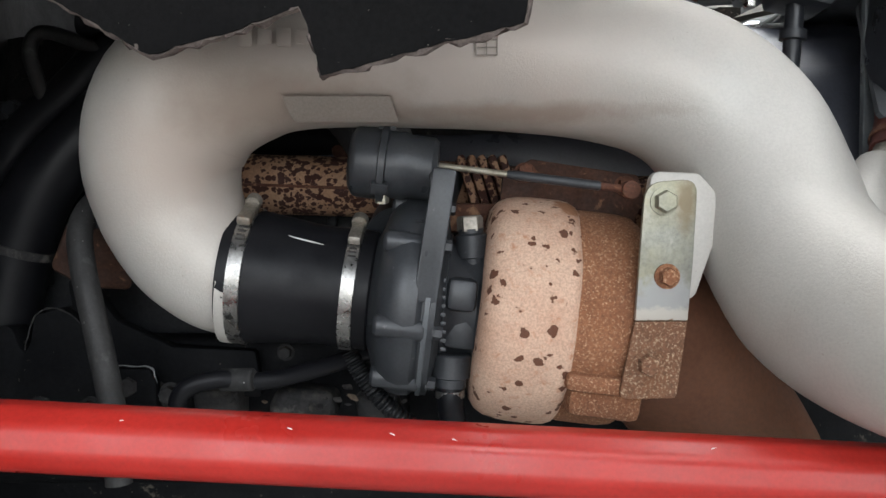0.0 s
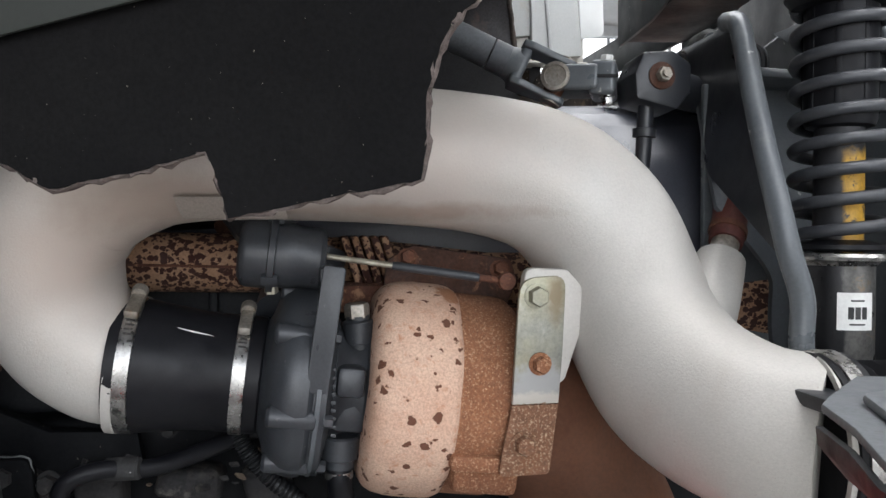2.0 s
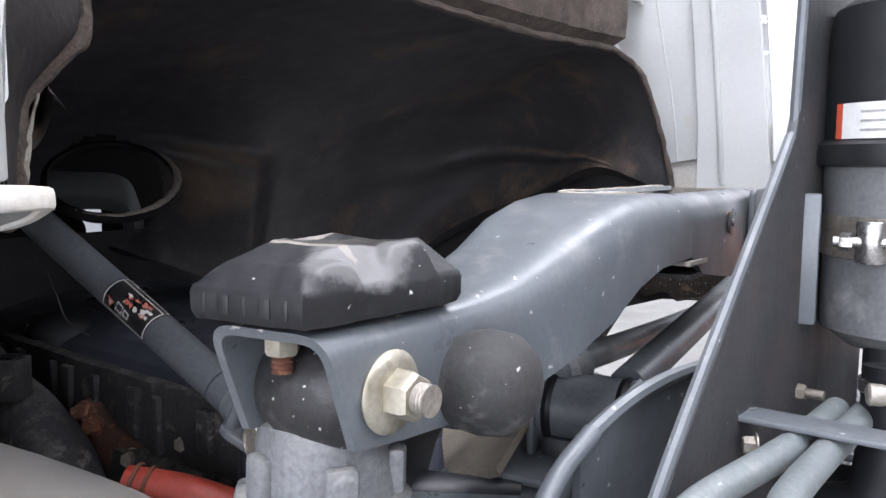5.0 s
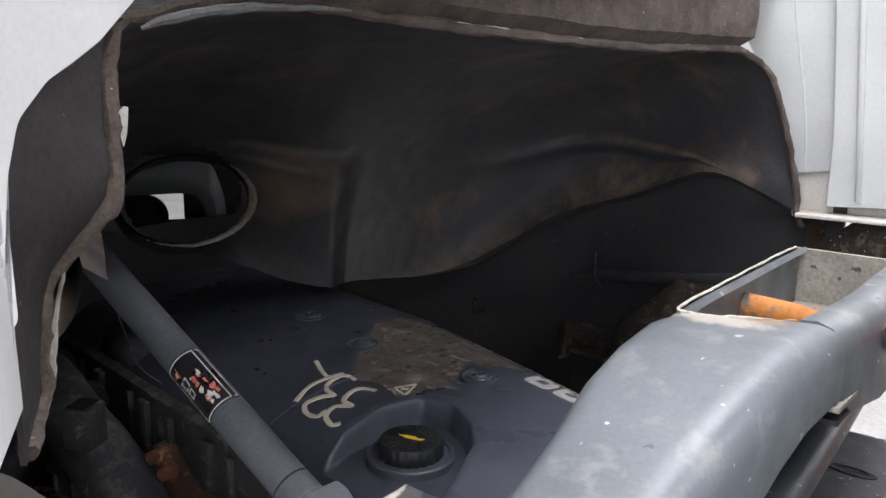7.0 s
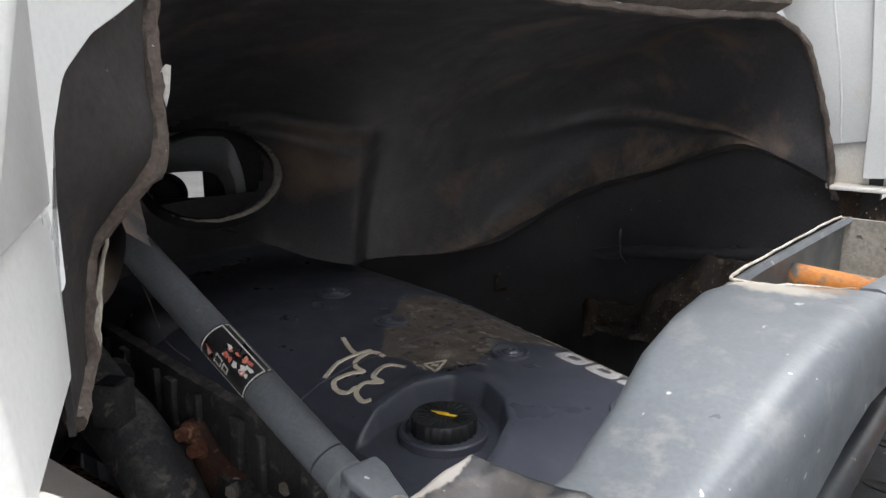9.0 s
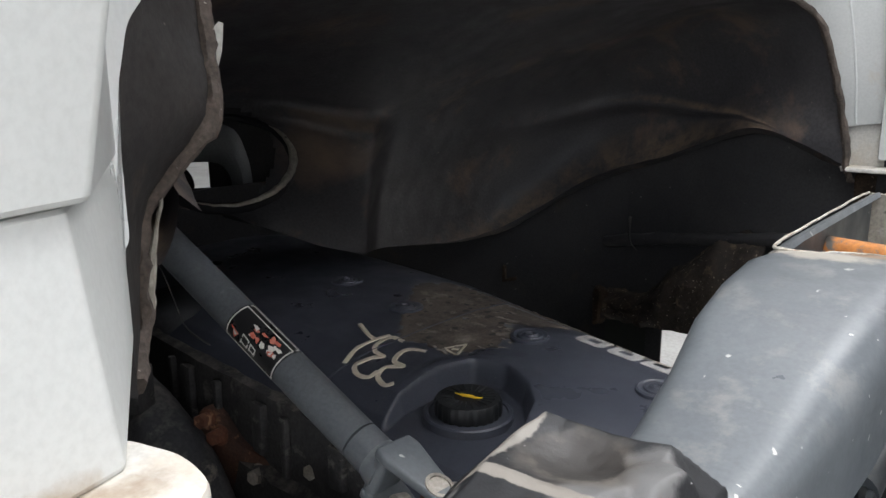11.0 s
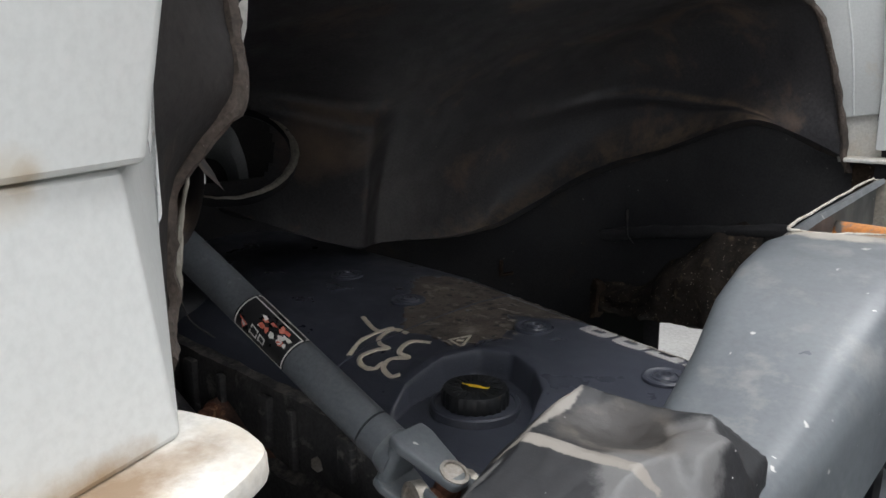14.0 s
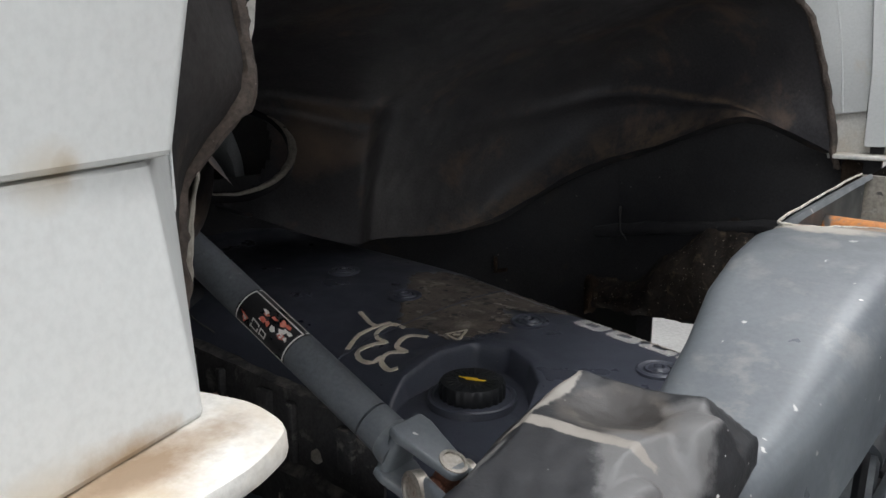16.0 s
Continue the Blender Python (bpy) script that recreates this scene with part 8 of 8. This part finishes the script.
def build_crossmember():
    """Chassis cross tube under the link, and the dirty shelf beside the strut."""
    ob = thing("chassis_bracket", "dusty dark chassis bracket under the cab link", "bracket", (0.5, 0.9, 1.3))
    part("shelf", bm_plate(rounded([(0.425, 0.72), (0.555, 0.74), (0.60, 1.05), (0.43, 1.05)], 0.02), 0.010, 0.003, Matrix.Translation((0, 0, 1.436))), FRAME_GREY, ob, "dusty top face")
    part("sloped_plate", roughen(bm_sheet([[V(0.36, 1.0, 1.452), V(0.41, 1.0, 1.476), V(0.45, 1.0, 1.496), V(0.498, 1.0, 1.516)], [V(0.40, 0.92, 1.448), V(0.43, 0.92, 1.462), V(0.46, 0.92, 1.478), V(0.488, 0.92, 1.494)], [V(0.44, 0.85, 1.444), V(0.455, 0.85, 1.449), V(0.47, 0.85, 1.454), V(0.484, 0.85, 1.462)]], 0.006), 0.001, 40), BEIGE_STAIN, ob, "brown-stained beige plate")
    part("front_web", bm_box((0.14, 0.008, 0.34), 0.002, pose(0.485, 0.80, 1.270, 0, 0, 3)), FRAME_GREY, ob)
    part("slot_rim", bm_lathe([(0.012, 0), (0.018, 0.001), (0.018, 0.002), (0.012, 0.002)], 24, Matrix.Translation((0.53, 0.83, 1.4462)) @ Matrix.Diagonal((1.3, 0.8, 1, 1))), ENGINE_DARK, ob)
    slotted = part("slotted_plate", roughen(bm_plate(rounded([(0.535, 1.10), (0.80, 1.10), (0.80, 1.385), (0.560, 1.397)], 0.01), 0.008, 0.002, Matrix.Translation((0, 0, 1.427))), 0.0006, 40), SLOT_PLATE, ob, "speckled dark plate with long slots")
    for x, y in ((0.585, 1.287), (0.660, 1.270), (0.590, 1.19)):
        part("slot", bm_lathe([(0.0075, 0), (0.0105, 0.0004), (0.0105, 0.0014), (0.0080, 0.0016), (0.0070, 0.0006), (0, 0.0006)], 24, Matrix.Translation((x, y, 1.4346)) @ pose(0, 0, 0, 0, 0, -6) @ Matrix.Diagonal((2.3, 1.0, 1, 1))), RUBBER, slotted)
    part("long_tube", bm_tube([(0.24, 0.965, 1.35), (0.33, 0.955, 1.362), (0.42, 0.945, 1.372), (0.5, 0.94, 1.38)], 0.016, 16, 4), STEEL_DIRTY, ob)
    return ob


build_crossmember()


# ---- red hose behind the pipe, and the stub's hose ----
def build_red_hoses():
    ob = thing("red_hose", "brick-red silicone hose with dark bands behind the intake pipe", "hose", (0.2, 0.82, 1.38))
    a, b = V(0.132, 0.800, 1.399), V(0.265, 0.866, 1.360)
    d = b - a
    part("hose_body", bm_tube([a, a + d * 0.35 + V(0, 0, 0.004), a + d * 0.7 + V(0, 0, 0.002), b], [0.0165, 0.0185, 0.0185, 0.0175], 22, 5), RED_HOSE, ob)
    for t in (0.06, 0.14, 0.86, 0.93):
        part("dark_band", bm_ring(0.0185, 0.004, 0.001, frame_at(a + d * t + V(0, 0, 0.002), d)), RUST_DARK, ob)
    part("steel_tube", bm_tube([b - d * 0.05, b + V(0.035, 0.02, -0.006), b + V(0.09, 0.03, -0.002)], 0.012, 18, 4), STEEL_DIRTY, ob)
    ob = thing("stub_hose", "dull dark red rubber hose on the intake pipe stub", "hose", (0.42, 0.75, 1.30))
    part("hose_body", bm_tube([(0.412, 0.739, 1.263), (0.420, 0.748, 1.276), (0.436, 0.772, 1.305), (0.45, 0.81, 1.34)], [0.0175, 0.0185, 0.0185, 0.018], 20, 5), RED_DARK, ob)
    part("hose_band", bm_ring(0.0190, 0.007, 0.001, frame_at((0.419, 0.747, 1.275), (0.45, 0.45, 0.75))), RUST_DARK, ob)


build_red_hoses()


# ---- pump and pipework right of the strut ----
def build_pump():
    ob = thing("coolant_pump", "dark cast pump housing with steel flange plates and worn paint", "pump", (0.74, 1.0, 1.1))
    part("housing", roughen(bm_box((0.12, 0.20, 0.34), 0.03, pose(0.735, 1.09, 1.235), 3), 0.004, 22), ENGINE_DARK, ob)
    part("front_cover", bm_plate(rounded([(0.672, 1.15), (0.745, 1.15), (0.760, 1.30), (0.742, 1.375), (0.700, 1.375), (0.675, 1.33)], 0.018), 0.03, 0.006, frame_at((0, 1.010, 0), (0, -1, 0), (1, 0, 0))), ENGINE_DARK, ob)
    part("flange_plate", bm_plate(rounded([(-0.045, -0.04), (0.045, -0.05), (0.055, 0.03), (0.0, 0.05), (-0.04, 0.04)], 0.02), 0.008, 0.002, frame_at((0.676, 0.955, 1.352), (1, -0.15, 0), (0, 1, 0))), GALV, ob)
    part("edge_plate", bm_box((0.006, 0.05, 0.24), 0.002, pose(0.730, 0.965, 1.25)), STEEL_DIRTY, ob)
    for x, z in ((0.716, 1.338), (0.745, 1.365), (0.750, 1.22), (0.71, 1.18), (0.76, 1.30)):
        part("socket_bolt", bm_lathe([(0.0085, 0), (0.0085, 0.008), (0.0055, 0.008), (0.0050, 0.003), (0, 0.003)], 18, frame_at((x, 0.980, z), (0, -1, 0))), STEEL, ob)
    for z in (1.325, 1.295, 1.20):
        part("boss", bm_lathe([(0.012, 0), (0.012, 0.05), (0.009, 0.052)], 16, frame_at((0.735, 0.985, z), (1, 0, 0))), ENGINE_DARK, ob)
    p = thing("coolant_tube", "grey-green painted coolant tube with a clamped black hose", "pipe", (0.65, 0.87, 1.33))
    part("tube", bm_tube([(0.570, 0.93, 1.365), (0.60, 0.90, 1.350), (0.650, 0.868, 1.328), (0.700, 0.84, 1.309)], 0.0165, 20, 4), GALV, p)
    part("weld_ring", bm_ring(0.0166, 0.010, 0.0015, frame_at((0.640, 0.875, 1.333), (0.8, -0.5, -0.35))), GALV, p)
    part("end_hose", bm_tube([(0.690, 0.845, 1.313), (0.715, 0.830, 1.302), (0.745, 0.81, 1.285), (0.77, 0.81, 1.262), (0.79, 0.84, 1.24)], 0.0215, 20, 5), RUBBER, p)
    clamp(p, (0.707, 0.835, 1.306), (0.8, -0.5, -0.35), 0.022, 0.010, (0.3, -0.6, 0.7))
    solo("upper_tube", bm_tube([(0.60, 0.96, 1.36), (0.639, 0.95, 1.382), (0.68, 0.95, 1.405), (0.715, 0.955, 1.424), (0.73, 0.98, 1.43)], [0.02, 0.022, 0.023, 0.023, 0.015], 22, 5), FRAME_GREY, "thick grey painted tube above the pump", "pipe")
    solo("brace_tube", bm_tube([(0.585, 0.70, 1.330), (0.66, 0.72, 1.22), (0.74, 0.74, 1.09), (0.80, 0.75, 0.99)], 0.0165, 18, 4), FRAME_GREY, "grey painted diagonal brace tube", "brace")
    solo("rust_lug", roughen(bm_box((0.03, 0.03, 0.07), 0.005, pose(0.575, 0.66, 1.265)), 0.002, 60), RUST_DARK, "dark rusted lug behind the riser pipes", "lug")


build_pump()


def build_back_frame():
    ob = thing("heat_shield", "stained metal heat shield with a rusty bolt", "heat shield", (0.86, 1.31, 1.2))
    part("shield_sheet", bm_plate(rounded([(0.77, 1.18), (1.02, 1.16), (1.02, 1.42), (0.77, 1.42)], 0.01), 0.006, 0.0015, frame_at((0, 1.316, 0), (0, -1, 0), (1, 0, 0))), HEAT_SHIELD, ob)
    part("shield_bolt", bm_join(bm_lathe([(0.020, 0), (0.018, 0.006), (0.012, 0.008)], 22, frame_at((0.881, 1.310, 1.372), (0, -1, 0))), bm_hex(0.015, 0.012, frame_at((0.881, 1.304, 1.372), (0, -1, 0)))), RUST_DARK, ob)
    part("cable", bm_tube([(0.885, 1.295, 1.372), (0.93, 1.29, 1.371), (0.99, 1.29, 1.372)], 0.0030, 8, 3), STEEL, ob)
    solo("chassis_channel", bm_plate(rounded([(0.74, 1.432), (1.06, 1.432), (1.06, 1.502), (0.74, 1.502)], 0.006), 0.05, 0.003, frame_at((0, 1.27, 0), (0, -1, 0), (1, 0, 0))), FRAME_GREY, "grey painted chassis channel with holes", "beam")
    post = thing("cable_post", "dark vertical frame post carrying black cable looms", "post", (0.93, 1.1, 1.0))
    part("post", bm_box((0.055, 0.06, 2.15), 0.004, pose(0.955, 1.12, 1.075)), FRAME_DARK, post)
    part("loom", corrugated([(0.905, 1.075, 2.15), (0.902, 1.07, 1.75), (0.895, 1.07, 1.45), (0.885, 1.07, 1.22), (0.86, 1.08, 1.05)], 0.0095, 0.001, 90), BLACK_PLASTIC, post, "black corrugated cable loom")
    part("cable", bm_tube([(0.935, 1.07, 2.1), (0.95, 1.065, 1.80), (0.930, 1.07, 1.72), (0.945, 1.075, 1.55), (0.93, 1.07, 1.30), (0.92, 1.08, 1.05)], 0.0045, 8, 5), BLACK_PLASTIC, post)
    for z in (1.70, 1.56, 1.42, 1.36):
        part("cable_tie", bm_box((0.06, 0.012, 0.012), 0.003, pose(0.925, 1.078, z, 0, 8, 0)), STEEL_DIRTY, post)
    part("mount_plate", bm_box((0.05, 0.006, 0.09), 0.003, pose(0.955, 1.085, 1.49)), GALV, post)
    pp = thing("pale_panel", "dusty grey panel on a slim pale upright", "panel", (0.985, 1.366, 0.0))
    part("sheet", bm_box((0.16, 0.006, 0.34), 0.002, pose(0.93, 1.345, 1.68)), PAN_GREY, pp)
    part("upright", bm_box((0.03, 0.03, 1.85), 0.003, pose(0.985, 1.366, 0.925)), WHITE_MUDDY, pp)
    for z in (1.56, 1.68, 1.80):
        part("rivet", bm_lathe([(0.006, 0), (0.005, 0.002), (0, 0.003)], 12, frame_at((0.985, 1.342, z), (0, -1, 0))), STEEL_DIRTY, pp)
    sr = thing("side_rail", "long grey painted tubular stay with a foot plate", "stay", (1.10, 1.12, 0.0))
    part("tube", bm_tube([(1.10, 1.12, 0.006), (1.11, 1.15, 0.5), (1.12, 1.20, 0.95), (1.17, 1.29, 1.43), (1.213, 1.55, 1.90), (1.25, 1.72, 2.2)], 0.026, 20, 4), FRAME_GREY, sr)
    part("foot_plate", bm_box((0.09, 0.09, 0.008), 0.002, pose(1.10, 1.12, 0.004)), FRAME_GREY, sr)


build_back_frame()


# ---- black intake funnel and shield close to the camera's way ----
def build_funnel():
    ob = thing("intake_funnel", "dusty black plastic air-intake funnel with a thick open rim", "air intake", (0.51, 0.15, 1.17))
    out = [(0.447, 0.12), (0.455, 0.20), (0.470, 0.255), (0.485, 0.288), (0.505, 0.309), (0.530, 0.317), (0.552, 0.307), (0.567, 0.280), (0.575, 0.23), (0.579, 0.14), (0.572, 0.03), (0.545, -0.025), (0.50, -0.03), (0.458, 0.02), (0.447, 0.12)]
    out = [(p[0], p[1]) for p in smooth_path([(x, y, 0) for x, y in out], 5)[:-1]]
    c = V(0.515, 0.15, 0)

    def ring(f, z, dx=0.0):
        return [V(c.x + (x - c.x) * f + dx, c.y + (y - c.y) * (1 + (f - 1) * 0.5), z) for x, y in out]

    lay = [(1.30, 1.165), (1.28, 1.22), (1.20, 1.30), (1.10, 1.340), (1.06, 1.345), (1.05, 1.352), (1.10, 1.356), (1.10, 1.364), (1.03, 1.367), (1.02, 1.372), (1.05, 1.376), (1.05, 1.384), (1.0, 1.388), (0.93, 1.386), (0.90, 1.376), (0.86, 1.34), (0.84, 1.30), (0.70, 1.285)]
    rows = [ring(f, z - 0.012 * min(1.0, (z - 1.165) / 0.12)) for f, z in lay]
    bm = bmesh.new()
    g = [[bm.verts.new(p) for p in r] for r in rows]
    k = len(g[0])
    for a, b in zip(g[:13], g[1:14]):
        for j in range(k):
            bm.faces.new((a[j], a[(j + 1) % k], b[(j + 1) % k], b[j]))
    bmesh.ops.recalc_face_normals(bm, faces=bm.faces)
    part("funnel_body", roughen(bm, 0.0012, 40), FUNNEL, ob, sharp=50)
    bm = bmesh.new()
    g = [[bm.verts.new(p) for p in r] for r in rows[13:]]
    for a, b in zip(g, g[1:]):
        for j in range(k):
            bm.faces.new((a[j], a[(j + 1) % k], b[(j + 1) % k], b[j]))
    bm.faces.new(g[-1])
    bmesh.ops.recalc_face_normals(bm, faces=bm.faces)
    part("mouth_lining", bm, FUNNEL_DUST, ob, "dusty beige lining")
    part("handle", bm_tube([(0.500, 0.312, 1.356), (0.512, 0.280, 1.362), (0.515, 0.235, 1.382), (0.511, 0.19, 1.400), (0.507, 0.15, 1.409), (0.504, 0.11, 1.410), (0.507, 0.06, 1.394), (0.506, 0.02, 1.360)], 0.0062, 14, 5), SHIELD_GREY, ob, "arched grey handle")
    part("clip", roughen(bm_box((0.010, 0.022, 0.026), 0.004, pose(0.462, 0.20, 1.300)), 0.002, 60), STEEL_DIRTY, ob)
    sh = thing("front_shield", "grey plastic shield with a pointed corner under the intake", "shield", (0.5, 0.35, 1.15))
    up = [(0.283, 0.397), (0.299, 0.413), (0.359, 0.466), (0.388, 0.458), (0.400, 0.476), (0.45, 0.478), (0.62, 0.478), (1.0, 0.45), (1.0, 0.15), (0.215, 0.15), (0.238, 0.285), (0.266, 0.345)]
    part("upper_face", bm_plate(rounded(up, [0.004, 0.006, 0.002, 0.002, 0.004, 0.02, 0, 0, 0, 0, 0, 0]), 0.006, 0.002, frame_at((0, 0, 1.1600), (0, -0.02, 1), (1, 0, 0))), SHIELD_GREY, sh)
    part("raised_panel", bm_plate(rounded([(0.306, 0.392), (0.37, 0.408), (0.47, 0.416), (0.98, 0.41), (0.98, 0.17), (0.25, 0.17), (0.268, 0.30)], 0.012), 0.007, 0.003, frame_at((0, 0, 1.1660), (0, -0.02, 1), (1, 0, 0))), SHIELD_GREY, sh)
    edge = [(0.283, 0.397), (0.266, 0.345), (0.238, 0.285), (0.215, 0.15)]
    part("side_skirt", bm_sheet([[V(x + dx, y, z) for x, y in edge] for z, dx in ((1.160, 0.001), (1.150, 0.002), (1.130, 0.02), (1.12, 0.05))], 0.004), BLACK_PLASTIC, sh)
    part("foot_bracket", bm_box((0.04, 0.05, 0.105), 0.004, pose(0.36, 0.602, 1.105)), FRAME_DARK, sh)
    part("foot_arm", bm_box((0.03, 0.20, 0.012), 0.003, pose(0.36, 0.50, 1.150)), FRAME_DARK, sh)


build_funnel()


# ---- orange vehicle across the hall ----
def build_orange_vehicle():
    ob = thing("orange_vehicle", "bright orange work vehicle parked across the hall", "vehicle", (5.2, 6.6, 0.0))
    m = pose(5.15, 7.08, 0, 0, 0, -32)
    body = part("body_panel", bm_box((4.2, 1.6, 0.62), 0.05, m @ pose(0, 0, 0.86), 3), ORANGE, ob)
    part("trim_line", bm_box((4.0, 0.03, 0.035), 0.005, m @ pose(0, -0.815, 0.98)), BLACK_PLASTIC, body)
    part("lower_crease", bm_box((4.1, 0.05, 0.06), 0.02, m @ pose(0, -0.80, 0.76)), ORANGE, body)
    part("lamp", bm_box((0.22, 0.05, 0.10), 0.02, m @ pose(0.2, -0.82, 0.93)), LABEL, body, "clear lamp")
    part("chassis", bm_box((4.0, 1.4, 0.25), 0.02, m @ pose(0, 0, 0.48)), FRAME_DARK, ob)
    for x in (-1.5, 1.5):
        for y in (-0.66, 0.66):
            w = part("wheel", bm_lathe([(0.15, -0.12), (0.34, -0.12), (0.38, -0.08), (0.38, 0.08), (0.34, 0.12), (0.15, 0.12)], 32, m @ pose(x, y, 0.38, 90, 0, 0)), RUBBER, ob)
            part("rim", bm_lathe([(0.0, -0.10), (0.12, -0.10), (0.2, -0.13), (0.2, 0.13), (0.12, 0.1), (0, 0.1)], 24, m @ pose(x, y, 0.38, 90, 0, 0)), STEEL_DIRTY, w)
    return ob


build_orange_vehicle()
